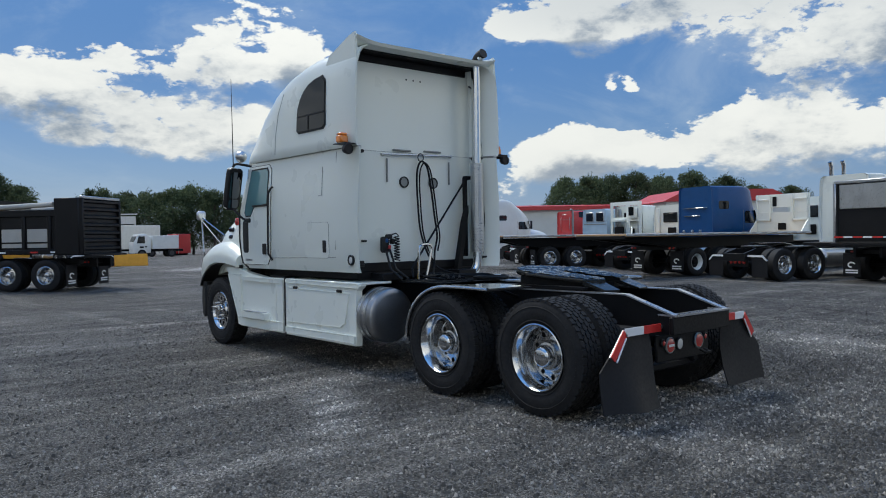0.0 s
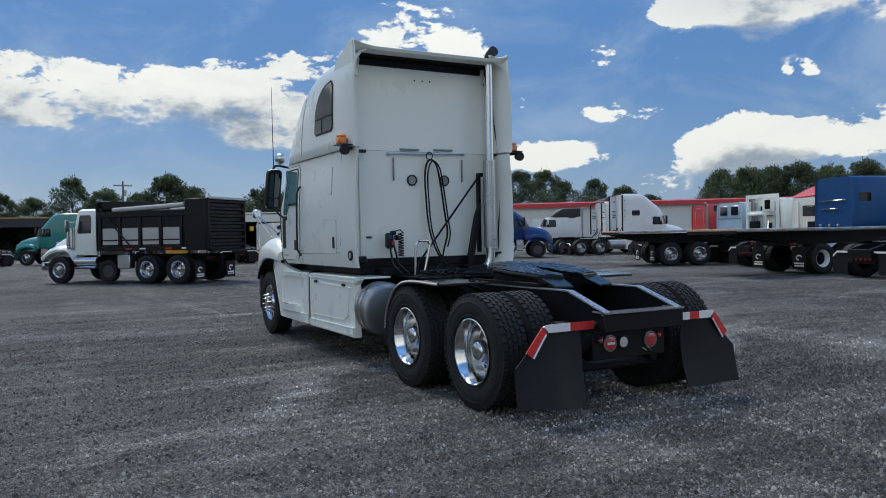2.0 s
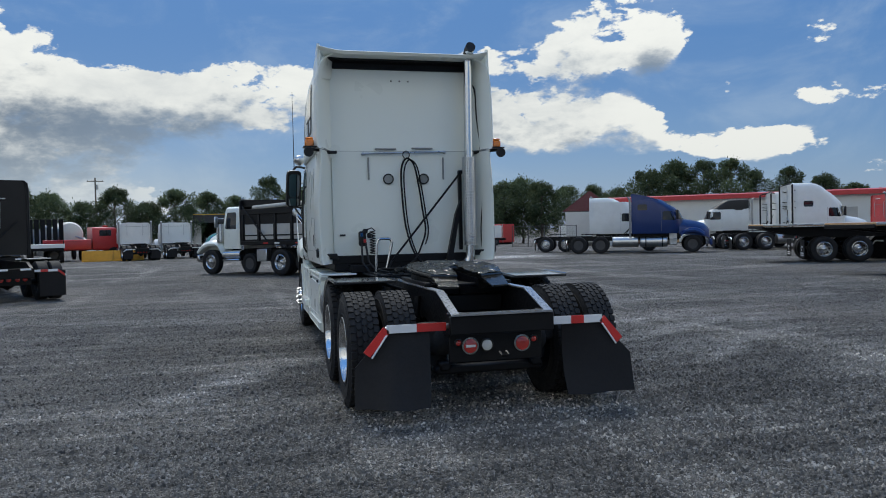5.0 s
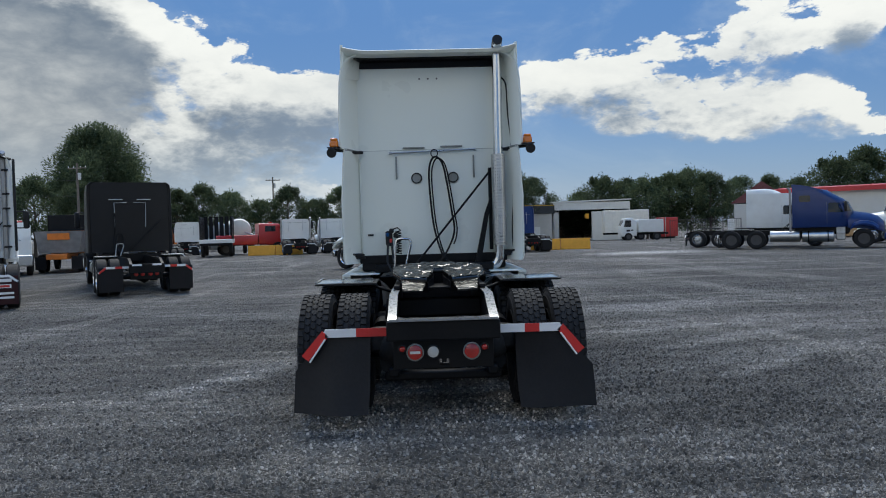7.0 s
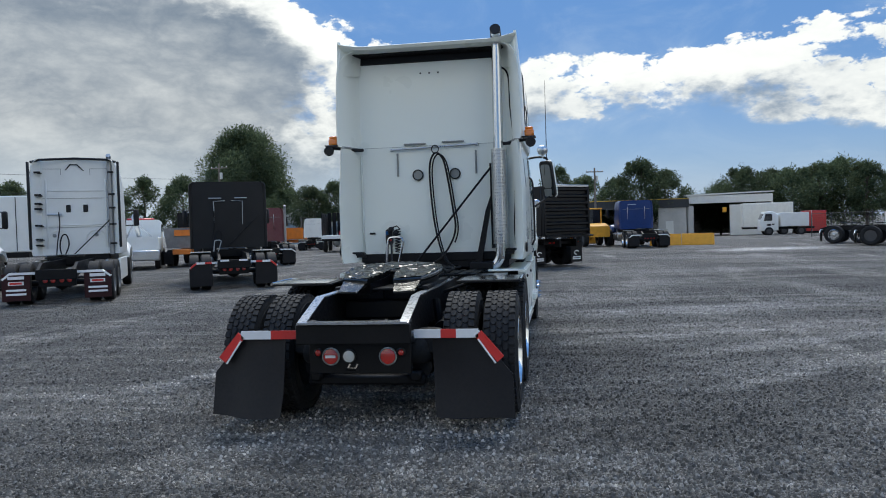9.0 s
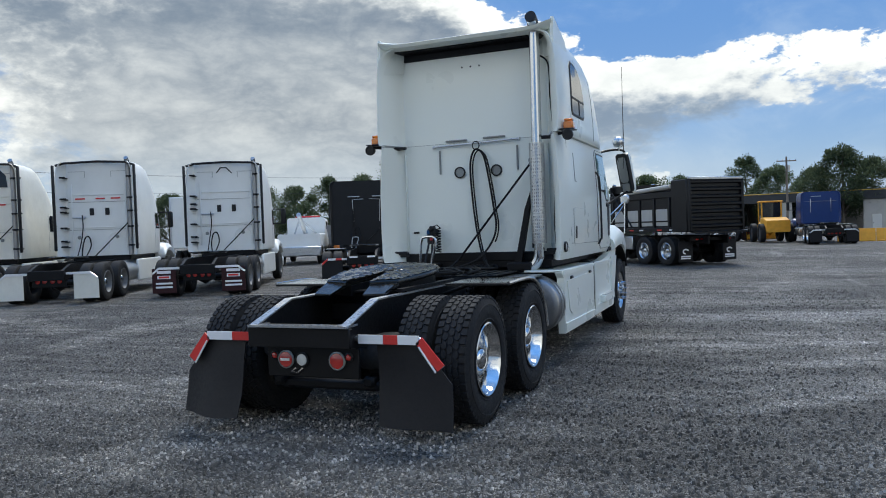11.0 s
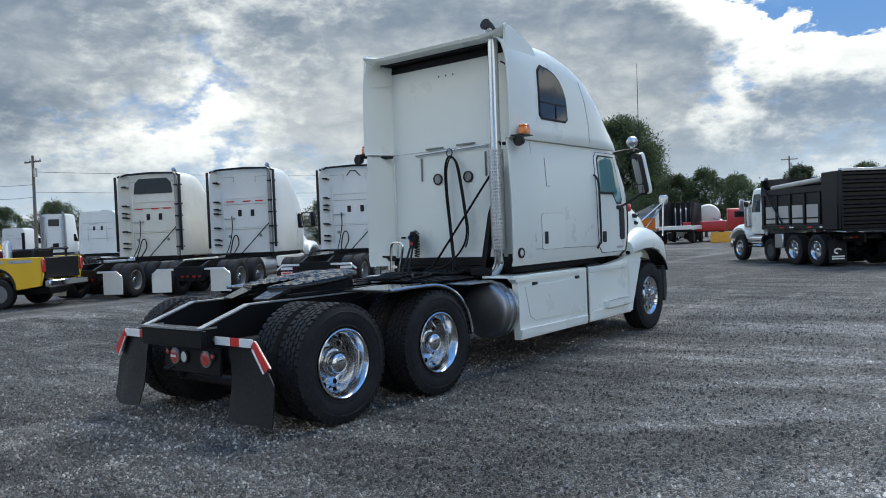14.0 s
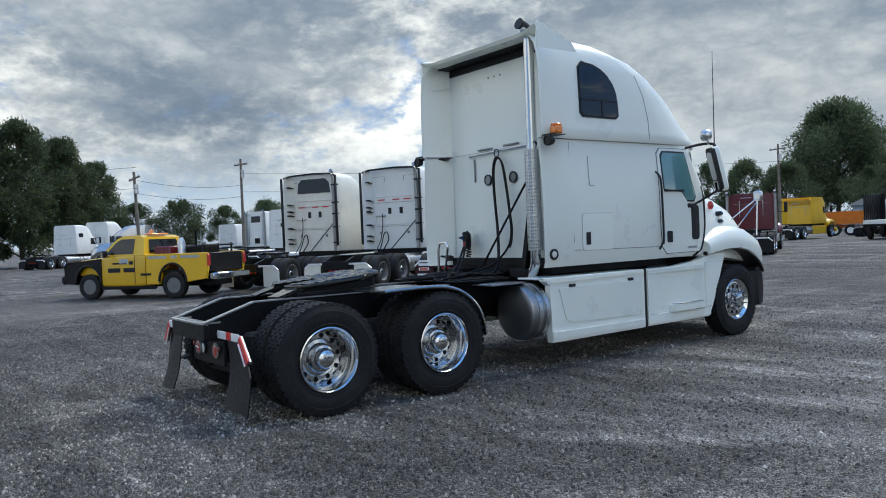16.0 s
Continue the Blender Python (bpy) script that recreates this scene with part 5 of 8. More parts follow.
# extra black clutter, added low to deepen the dark between the flaps
for y in (0.0, 1.31):
    for s in (-1, 1):
        part("air_spring", Geo().lathe([(0, 0.10), (0.03, 0.13), (0.10, 0.14), (0.17, 0.13), (0.22, 0.10)], 16, Matrix.Translation((s * 0.42, y - 0.42, 0.50)) @ Matrix.Rotation(-math.pi / 2, 4, "Y")), RUBBER, hero)
        part("brake_chamber", Geo().tube([(s * 0.46, y - 0.20, 0.44), (s * 0.46, y - 0.42, 0.46)], 0.085, 14), CHASSIS, hero)
        part("trailing_arm", Geo().box((s * 0.42, y - 0.12, 0.40), (0.10, 0.85, 0.09), 0.02), CHASSIS, hero)
    part("cross_tube", Geo().box((0, y - 0.45, 0.36), (1.0, 0.10, 0.08), 0.02), CHASSIS, hero)
part("air_tank", Geo().tube([(-0.33, 2.55, 0.70), (0.33, 2.55, 0.70)], 0.13, 16), CHASSIS, hero)

# rear wall fittings
part("wall_rail", Geo().tube([(-0.54, 3.165, 2.625), (0.58, 3.165, 2.655)], 0.012, 8).box((-0.54, 3.18, 2.625), (0.035, 0.04, 0.035), 0.005).box((0.58, 3.18, 2.655), (0.035, 0.04, 0.035), 0.005), STEEL, cab, "steel hose rail")
for x0, z in ((-0.37, 2.69), (0.13, 2.70)):
    part("wall_handle", Geo().box((x0 + 0.14, 3.18, z), (0.29, 0.025, 0.022), 0.006), GRILLE, cab)
for x in (-0.465, 0.56):
    part("wall_strip", Geo().box((x, 3.187, 2.43), (0.022, 0.02, 0.30), 0.005), GRILLE, cab)
for x in (-0.20, 0.285):
    vn = part("wall_vent", Geo().lathe([(0, 0.072), (0.02, 0.072), (0.024, 0.058), (0.012, 0.056)], 28, Matrix.Translation((x, 3.198, 2.29)) @ Matrix.Rotation(-math.pi / 2, 4, "Z")), PLASTIC, cab, "round vent with black ring")
    part("vent_mesh", Geo().lathe([(0, 0.058), (0.013, 0.057), (0.014, 0.001)], 24, Matrix.Translation((x, 3.198, 2.29)) @ Matrix.Rotation(-math.pi / 2, 4, "Z")), GRILLE, vn)
for k in range(3):
    part("rivet", Geo().lathe([(0, 0.012), (0.006, 0.008)], 8, Matrix.Translation((-0.13 + 0.115 * k, 3.198, 3.60)) @ Matrix.Rotation(-math.pi / 2, 4, "Z")), PLASTIC, cab)
part("wall_slot", Geo().box((-0.83, 3.19, 1.55), (0.075, 0.02, 0.025), 0.004), PLASTIC, cab)
part("wall_crease", Geo().box((-0.945, 3.185, 1.95), (0.018, 0.03, 1.25), 0.006), WHITE, cab)
part("wall_crease", Geo().box((0.945, 3.185, 1.95), (0.018, 0.03, 1.25), 0.006), WHITE, cab)
part("wall_sill", Geo().box((0, 3.17, 1.225), (1.95, 0.06, 0.11), 0.01), CHASSIS, cab)
# hose loop hung from the rail
loop = smooth_path([(0.32, 2.75, 1.10), (0.14, 3.0, 1.22), (0.02, 3.12, 1.60), (-0.03, 3.13, 2.1), (-0.03, 3.13, 2.42), (0.04, 3.13, 2.56), (0.14, 3.13, 2.48), (0.20, 3.13, 2.20), (0.25, 3.13, 1.85), (0.28, 3.12, 1.60), (0.22, 3.10, 1.40), (0.08, 2.95, 1.20), (-0.15, 2.7, 1.10)], 8)
part("air_hose", Geo().tube([tuple(p) for p in loop], 0.013, 8), HOSE, cab, "black air hose loop")
part("air_hose", Geo().tube([tuple(p + Vector((0.035, -0.012, -0.02))) for p in loop[6:80]], 0.010, 8), HOSE, cab)
part("hose_ring", Geo().tube([(0.04 + 0.045 * math.cos(a), 3.14, 2.61 + 0.05 * math.sin(a)) for a in [2 * math.pi * k / 16 for k in range(17)]], 0.007, 6), PLASTIC, cab)
part("support_strut", Geo().tube([(0.77, 3.08, 2.36), (-0.20, 3.05, 1.20), (-0.30, 2.9, 1.08)], 0.014, 8), CHASSIS, cab, "slanted black strut")
part("pipe_stand", Geo().box((0.765, 3.10, 1.85), (0.045, 0.06, 1.06), 0.006).prism([(0.52, 1.06), (0.60, 1.06), (0.755, 1.90), (0.755, 2.0), (0.68, 1.8)], "y", 3.02, 3.10).box((0.79, 3.08, 2.37), (0.10, 0.08, 0.05), 0.006), CHASSIS, cab, "black exhaust stand")
# exhaust stack: elbow, perforated heat guard, bright pipe, curved tip
st = part("exhaust_pipe", Geo().tube([tuple(p) for p in smooth_path([(0.52, 3.0, 1.06), (0.70, 2.985, 1.07), (0.825, 2.975, 1.16), (0.862, 2.97, 1.36), (0.865, 2.97, 2.0), (0.87, 2.97, 3.0), (0.875, 2.97, 3.7), (0.875, 2.97, 3.86), (0.878, 2.93, 3.95), (0.88, 2.84, 4.0)], 6)], 0.062, 18), CHROME, cab, "bright exhaust stack")
part("exhaust_tip", Geo().tube([tuple(p) for p in smooth_path([(0.877, 2.965, 3.90), (0.878, 2.935, 3.95), (0.879, 2.89, 3.985), (0.88, 2.82, 4.01)], 4)], 0.066, 18), PLASTIC, st, "sooty exhaust tip")
guard = Geo()
for k in range(14):
    a0 = math.radians(-200 + k * 230 / 14)
    a1 = a0 + math.radians(11)
    guard.loft([[(0.865 + r * math.cos(a), 2.97 + r * math.sin(a), z) for r, a in ((0.085, a0), (0.085, a1), (0.089, a1), (0.089, a0))] for z in (1.38, 2.56)])
for k in range(30):
    z = 1.38 + 1.16 * k / 29
    guard.loft([[(0.865 + r * math.cos(a), 2.97 + r * math.sin(a), zz) for r, zz in ((0.086, z), (0.090, z), (0.090, z + 0.02), (0.086, z + 0.02))] for a in [math.radians(-200 + 240 * j / 12) for j in range(13)]])
part("heat_guard", guard, STEEL, st, "perforated heat guard")
part("cable", Geo().tube([tuple(p) for p in smooth_path([(0.88, 3.12, 3.62), (1.0, 3.10, 3.5), (1.02, 3.08, 3.1), (1.05, 3.05, 2.75), (1.04, 3.04, 2.5), (1.06, 3.02, 2.0), (1.04, 3.04, 1.6), (1.05, 3.05, 1.3)], 6)], 0.011, 6), HOSE, cab, "black cable on the wall")
# coupling box, coiled lead, bent grab tube
part("gladhand_box", Geo().box((-0.585, 3.10, 1.50), (0.09, 0.10, 0.20), 0.02).box((-0.55, 3.06, 1.60), (0.06, 0.10, 0.06), 0.015).box((-0.50, 3.06, 1.54), (0.05, 0.08, 0.07), 0.015).tube([(-0.60, 3.05, 1.42), (-0.61, 2.95, 1.2), (-0.55, 2.8, 1.08)], 0.014).tube([(-0.55, 3.05, 1.45), (-0.53, 2.95, 1.2), (-0.45, 2.8, 1.08)], 0.014), PLASTIC, cab, "black coupling box with hoses")
part("gladhand", Geo().box((-0.60, 3.035, 1.55), (0.035, 0.03, 0.05), 0.008), BLUE2, cab)
part("gladhand", Geo().box((-0.56, 3.035, 1.47), (0.035, 0.03, 0.05), 0.008), RED2, cab)
coil = [(-0.46 + 0.035 * math.cos(2 * math.pi * k / 8), 3.02 + 0.035 * math.sin(2 * math.pi * k / 8), 1.60 - 0.30 * k / 72) for k in range(73)]
part("coiled_lead", Geo().tube([(-0.53, 3.05, 1.62), (-0.47, 3.02, 1.64)] + coil, 0.008, 5), HOSE, cab, "coiled black lead")
part("grab_tube", Geo().tube([tuple(p) for p in smooth_path([(-0.50, 2.55, 1.07), (-0.49, 2.55, 1.35), (-0.475, 2.55, 1.46), (-0.44, 2.55, 1.495), (-0.33, 2.55, 1.495), (-0.295, 2.55, 1.46), (-0.30, 2.55, 1.40), (-0.38, 2.55, 1.07)], 4)], 0.016, 8), CHROME, hero, "bent bright grab tube")
lead = Geo()
for k in range(9):
    x, y = random.uniform(-0.4, 0.4), random.uniform(1.95, 2.3)
    lead.tube([tuple(p) for p in smooth_path([(x, y, 1.09), (x + random.uniform(-0.3, 0.3), y + 0.3, 1.12), (random.uniform(-0.4, 0.4), 2.75, 1.10), (random.uniform(-0.3, 0.3), 3.05, 1.12)], 5)], 0.016, 6)
part("hose_bundle", lead, HOSE, hero, "tangled black hoses on the deck")
part("rope_coil", Geo().tube([(0.02 + (0.20 + 0.012 * (k // 20)) * math.cos(2 * math.pi * k / 20), 1.85 + 0.17 * math.sin(2 * math.pi * k / 20), 1.10 + 0.006 * (k // 20)) for k in range(62)], 0.014, 6), HOSE, hero)

# ---------------------------------------------------------------- parked tractors
def section(y, w, z0, z1, r=0.12, n=4, taper=1.0):
    """Rounded rectangle across a body at y; taper narrows its top."""
    pts = []
    for cx, cz, a in ((w - r, z1 - r, 0), (-w + r, z1 - r, 90), (-w + r, z0 + r, 180), (w - r, z0 + r, 270)):
        for k in range(n + 1):
            t = radians(a + 90 * k / n)
            z = cz + r * math.sin(t)
            f = 1 + (taper - 1) * (z - z0) / (z1 - z0)
            pts.append(((cx + r * math.cos(t)) * f, y, z))
    return pts


def shell(kind, top):
    """Levels of a cab shell: high aero roof, mid roof, flat sleeper or day cab."""
    if kind == "high":
        rows = [(1.15, 1.16, 5.0, 6.0), (1.25, 1.18, 5.0, 6.1), (2.0, 1.18, 5.0, 6.15), (2.5, 1.17, 4.95, 5.9), (2.62, 1.16, 4.9, 5.95), (2.85, 1.16, 4.8, 5.8), (3.2, 1.16, 4.6, 5.45), (top - 0.45, 1.15, 4.3, 5.0), (top - 0.2, 1.12, 4.1, 4.7), (top - 0.07, 1.06, 3.9, 4.45), (top, 0.96, 3.6, 4.1)]
    elif kind == "mid":
        rows = [(1.15, 1.12, 5.0, 6.0), (1.25, 1.15, 5.0, 6.1), (2.0, 1.15, 5.0, 6.15), (2.5, 1.12, 4.95, 5.85), (2.65, 1.10, 4.8, 5.7), (top - 0.3, 1.08, 4.4, 5.2), (top - 0.08, 1.02, 4.1, 4.9), (top, 0.9, 3.7, 4.5)]
    elif kind == "flat":
        rows = [(1.15, 1.05, 4.8, 5.95), (1.25, 1.10, 4.8, 6.0), (2.0, 1.10, 4.8, 6.0), (top - 0.2, 1.07, 4.6, 5.7), (top - 0.05, 1.02, 4.5, 5.6), (top, 0.92, 4.2, 5.4)]
    else:
        rows = [(1.15, 0.98, 5.2, 5.95), (1.25, 1.02, 5.2, 6.0), (2.0, 1.02, 5.2, 6.0), (top - 0.2, 0.98, 5.0, 5.7), (top - 0.05, 0.93, 4.9, 5.6), (top, 0.82, 4.7, 5.4)]
    back = 4.3 if kind == "day" else 3.2
    ext = 0.33 if kind == "high" else 0.05
    return [dict(z=z, w=w, rear=back, edge=back - ext, side=max(s, back + 0.5), front=f, power=3.0, inner=0.93 if kind == "high" else w * 0.9) for z, w, s, f in rows]


RAIL_G = Geo().prism([(-0.86, 0.62), (-0.86, 0.88), (-0.36, 1.03), (5.9, 1.03), (5.9, 0.76), (0.2, 0.76)], "x", 0.37, 0.44)
RAILS = RAIL_G.mesh("frame_rail", CHASSIS)
RAILS_L = RAIL_G.flip().mesh("frame_rail", CHASSIS)
FW_MESH = Geo().prism(fw_poly, "z", 1.14, 1.20, 0.012).mesh("fifth_wheel", GREASE)
TANK_MESH = Geo().lathe([(0.0, 0.02), (0.0, 0.27), (0.03, 0.31), (1.5, 0.31), (1.53, 0.27), (1.53, 0.02)], 28, Matrix.Rotation(math.pi / 2, 4, "Z")).mesh("fuel_tank", STEEL)
SADDLE_MESH = Geo().lathe([(0.0, 0.02), (0.0, 0.26), (0.03, 0.30), (1.55, 0.30), (1.58, 0.26), (1.58, 0.02)], 28, Matrix.Rotation(math.pi / 2, 4, "Z")).mesh("fuel_tank", STEEL)
STRAP_MESH = Geo().lathe([(0.0, 0.298), (0.0, 0.31), (0.06, 0.31), (0.06, 0.298)], 28, Matrix.Rotation(math.pi / 2, 4, "Z"), closed=True).mesh("strap", CHASSIS)
AXLE_MESH = Geo().tube([(-1.0, 0, 0.52), (1.0, 0, 0.52)], 0.08, 10).lathe([(-0.2, 0.1), (0, 0.22), (0.2, 0.1)], 16, Matrix.Translation((0, 0, 0.52))).mesh("axle", CHASSIS)
STRUT_MESH = Geo().tube([(0.9, 3.05, 2.15), (-0.1, 3.0, 1.15)], 0.018, 6).mesh("support_strut", CHASSIS)
HOSES_MESH = Geo().tube([tuple(p) for p in smooth_path([(-0.35, 2.6, 1.1), (-0.45, 2.95, 1.4), (-0.40, 3.05, 1.7), (-0.28, 3.05, 1.72), (-0.22, 3.0, 1.45), (-0.30, 2.8, 1.15)], 5)], 0.02, 6).tube([tuple(p) for p in smooth_path([(-0.5, 2.6, 1.1), (-0.52, 3.0, 1.5), (-0.45, 3.05, 2.0), (-0.47, 3.08, 2.4)], 5)], 0.016, 6).mesh("air_hose", HOSE)
STACK_MESH = Geo().tube([tuple(p) for p in smooth_path([(0, 0, 1.1), (0, 0, 2.0), (0, 0, 3.5), (0, -0.03, 3.8), (0, -0.14, 3.93)], 5)], 0.065, 14).mesh("exhaust_pipe", DULL)
MIRROR_G = Geo().box((1.45, 5.75, 2.25), (0.17, 0.12, 0.55), 0.04).tube([(1.0, 5.7, 2.5), (1.45, 5.75, 2.5)], 0.02, 6).tube([(1.0, 5.7, 2.0), (1.45, 5.75, 2.0)], 0.02, 6)
MIRROR_R, MIRROR_L = MIRROR_G.mesh("mirror", PLASTIC), MIRROR_G.flip().mesh("mirror", PLASTIC)
PORT_MESH = Geo().box((0, 0, 0), (0.13, 0.03, 0.22), 0.03).mesh("port", PLASTIC)
BRACKET_G = Geo().box((1.04, 3.0, 0), (0.30, 0.06, 0.05), 0.01).box((0.93, 3.1, -0.02), (0.10, 0.16, 0.035), 0.008)
BRACKET_R, BRACKET_L = BRACKET_G.mesh("extender_bracket", PLASTIC), BRACKET_G.flip().mesh("extender_bracket", PLASTIC)
FLAP_G = Geo().prism([(0.62, 0.14), (1.24, 0.14), (1.24, 0.62), (1.08, 0.78), (0.62, 0.78)], "y", -0.725, -0.71)
FLAPSQ_G = Geo().prism([(0.60, 0.14), (1.22, 0.14), (1.22, 0.80), (0.60, 0.80)], "y", -0.725, -0.71)
HANGER_G = Geo().tube([(0.43, -0.72, 0.80), (1.05, -0.72, 0.80), (1.22, -0.72, 0.66)], 0.024, 8)
TAPE_G = Geo().loft([[(x, -0.75, z - 0.03), (x, -0.735, z - 0.03), (x, -0.735, z + 0.03), (x, -0.75, z + 0.03)] for x, z in ((0.45, 0.80), (1.04, 0.80), (1.20, 0.67))])


def tractor(label, m, paint, kind="high", top=3.95, flap=FLAP, square=False, stack=1, ports=0, rims=None, extender=False, roof_dark=False, white_edge=True, group="parked tractors", hood_paint=None, chassis_flange=True, rear_window=False, grab=False, strut=True, sleeper_window=False, twin_window=False, chrome_bars=False, blank_wall=False, half=0.0):
    t = thing("tractor_truck", label, "truck", m, group)
    lv = shell(kind, top)
    if half:
        for l, k in zip(lv, [1.0] * (len(lv) - 2) + [0.98, 0.90]):
            l["w"], l["inner"] = half * k, half * k * 0.92
    back = lv[0]["rear"]
    cb = part("cab", Geo().loft([contour(**l) for l in lv]), paint, t)
    hp = hood_paint or paint
    hd = part("hood", Geo().loft([hood_ring(*a) for a in ((5.85, 0.98, 2.02, 1.1), (6.3, 0.92, 1.96, 1.05), (6.9, 0.85, 1.85, 1.0), (7.3, 0.78, 1.70, 0.95), (7.55, 0.68, 1.45, 0.85), (7.62, 0.58, 1.0, 0.7))]), hp, t)
    part("grille", Geo().box((0, 7.61, 1.15), (0.8, 0.06, 0.6), 0.03), STEEL, hd)
    for s in (-1, 1):
        low = [(5.95, 0.95), (6.12, 1.12), (6.4, 1.2), (6.7, 1.2), (7.0, 1.12), (7.25, 0.92)]
        rings = [[(s * 0.65, y, z + 0.03), (s * 1.17, y, z), (s * 1.20, y + 0.02, z + 0.1), (s * 1.1, y + 0.04, z + 0.24), (s * 0.65, y + 0.04, z + 0.30)] for y, z in low]
        part("fender", Geo().loft(rings), hp, hd)
        fr_y = back + (1.6 if kind != "day" else 0.65)
        w = [(fr_y + 0.12, 1.95), (fr_y + 0.12, 2.40), (fr_y + 0.2, 2.47), (fr_y + 0.66, 2.45), (fr_y + 0.84, 1.98), (fr_y + 0.8, 1.93)]
        part("side_window", patch(lv, w, 0.008, s, 0.02), GLASS, cb, "dark cab side window")
        if sleeper_window and kind != "day":
            part("sleeper_window", patch(lv, rounded(3.5, 2.55, 4.05, 2.9, 0.08), 0.008, s, 0.02), GLASS, cb)
        part("mirror", MIRROR_R if s > 0 else MIRROR_L, None, cb)
        wheel(t, s * 1.04, 6.6, 0.51, s, "steer", TYRE_FAR, 0.98, rims)
        if kind == "high":
            part("side_skirt", Geo().box((s * 1.10, 4.3, 0.68), (0.08, 2.5, 0.66), 0.03), hp, t)
        else:
            tk = part("fuel_tank", SADDLE_MESH, None, t, m=Matrix.Translation((s * 0.86, 3.62, 0.66)))
            for dy in (0.30, 1.25):
                part("strap", STRAP_MESH, None, tk, m=Matrix.Translation((0, dy, 0)))
            part("cab_step", Geo().box((s * 0.98, 5.52, 0.52), (0.32, 0.42, 0.06), 0.015).box((s * 0.98, 5.52, 0.84), (0.28, 0.42, 0.06), 0.015).box((s * 0.86, 5.52, 0.80), (0.06, 0.44, 0.72), 0.015), STEEL, t)
        part("door_line", patch(lv, [(fr_y + 0.05, 1.3), (fr_y + 0.06, 1.3), (fr_y + 0.06, 2.5), (fr_y + 0.05, 2.5)], 0.004, s, 0.008), GRILLE, cb)
    part("windscreen", Geo().loft([[(p[0] * 0.96, p[1] + 0.012, z) for p in contour(**dict(lv[2], z=z, front=f, side=5.4 if kind != "day" else 5.3))[12:28]] for z, f in ((2.0, 6.15 if kind in ("high", "mid") else 6.0), (2.5, 5.9 if kind in ("high", "mid") else 5.75))], closed=False), GLASS, cb)
    part("bumper", Geo().box((0, 7.62, 0.62), (2.3, 0.16, 0.36), 0.05), STEEL if kind in ("flat", "day") else hp, t)
    part("frame_rail", RAILS, None, t)
    part("frame_rail", RAILS_L, None, t)
    part("fifth_wheel", FW_MESH, None, t)
    part("rear_crossmember", Geo().box((0, -0.845, 0.755), (0.92, 0.05, 0.25), 0.01).box((0, -0.67, 0.57), (0.84, 0.03, 0.24), 0.006), CHASSIS, t)
    part("under_cab", Geo().box((0, 4.6, 1.0), (1.7, 2.7, 0.34), 0.03), CHASSIS, t)
    for y in (0.0, 1.31):
        part("axle", AXLE_MESH, None, t, m=Matrix.Translation((0, y, 0)))
        for s in (-1, 1):
            wheel(t, s * 1.105, y, 0.52, s, "outer", TYRE_FAR, 1.0, rims)
            wheel(t, s * 0.775, y, 0.52, -s, "inner", TYRE_FAR)
    for s in (-1, 1):
        part("fuel_tank", TANK_MESH, None, t, m=Matrix.Translation((s * 0.82, 2.0, 0.68)))
        hg = part("flap_hanger", HANGER_G if s > 0 else HANGER_G.flip(), STEEL, t)
        part("tape", TAPE_G if s > 0 else TAPE_G.flip(), RED_T if not white_edge else WHITE_T, hg)
        if grab:
            for x0, x1 in ((0.46, 0.62), (0.80, 1.03)):
                part("tape", Geo().box((s * (x0 + x1) / 2, -0.753, 0.80), (x1 - x0, 0.008, 0.062)), WHITE_T, hg, "white reflective tape")
        fg = FLAPSQ_G if square else FLAP_G
        part("mud_flap", fg if s > 0 else fg.flip(), flap, t)
        for x, r in ((0.10, 0.055), (0.27, 0.055)):
            part("tail_light", Geo().lathe([(0, r), (0.03, r), (0.04, r * 0.6)], 16, Matrix.Translation((s * x, -0.69, 0.6)) @ Matrix.Rotation(-math.pi / 2, 4, "Z")), RED_L if r else CLEAR_L, t)
        for y in (1.31,):
            pr = [(0.7, 1.09), (1.3, 1.09), (1.6, 0.98), (1.83, 0.7), (1.82, 0.68), (1.58, 0.96), (1.3, 1.07), (0.7, 1.07)]
            if kind in ("flat", "day") or grab:
                part("quarter_fender", Geo().prism(pr, "x", s * 0.62, s * 1.22), STEEL, t)
    for k in range(stack):
        s = 1 if k == 0 else -1
        x = 0.93 if kind == "high" else (1.12 if kind != "day" else 0.9)
        part("exhaust_pipe", STACK_MESH, None, t, m=Matrix.Translation((s * x, back - (0.12 if kind == "high" else 0.14), 0)) @ Matrix.Diagonal((1, 1, (top + 0.1) / 3.93, 1)))
    if strut:
        part("support_strut", STRUT_MESH, None, t, m=Matrix.Translation((0, back - 3.2, 0)))
        part("air_hose", HOSES_MESH, None, t, m=Matrix.Translation((0, back - 3.2, 0)))
    if ports:
        for x in (-0.22, 0.24):
            part("port", PORT_MESH, None, cb, m=Matrix.Translation((x, back - 0.01, 2.5)))
        part("wall_joint", Geo().box((0, back - 0.004, 2.80), (1.8, 0.02, 0.012)), GRILLE, cb)
        part("wall_joint", Geo().box((0, back - 0.004, 1.95), (1.8, 0.02, 0.010)), GRILLE, cb)
    if extender:
        for s in (-1, 1):
            part("extender_edge", Geo().box((s * 1.185, back - 0.36, (1.3 + top) / 2 - 0.03), (0.07, 0.10, top - 1.42), 0.02), PLASTIC, cb, "black rubber extender edge")
            for z in (1.45, 1.62, 2.02, 2.5, 2.65, 2.9, 3.55):
                if (s > 0 and z in (1.62, 2.65)) or (ports == 0 and z == 2.02):
                    continue
                part("extender_bracket", BRACKET_R if s > 0 else BRACKET_L, None, cb, m=Matrix.Translation((0, back - 3.2, z)))
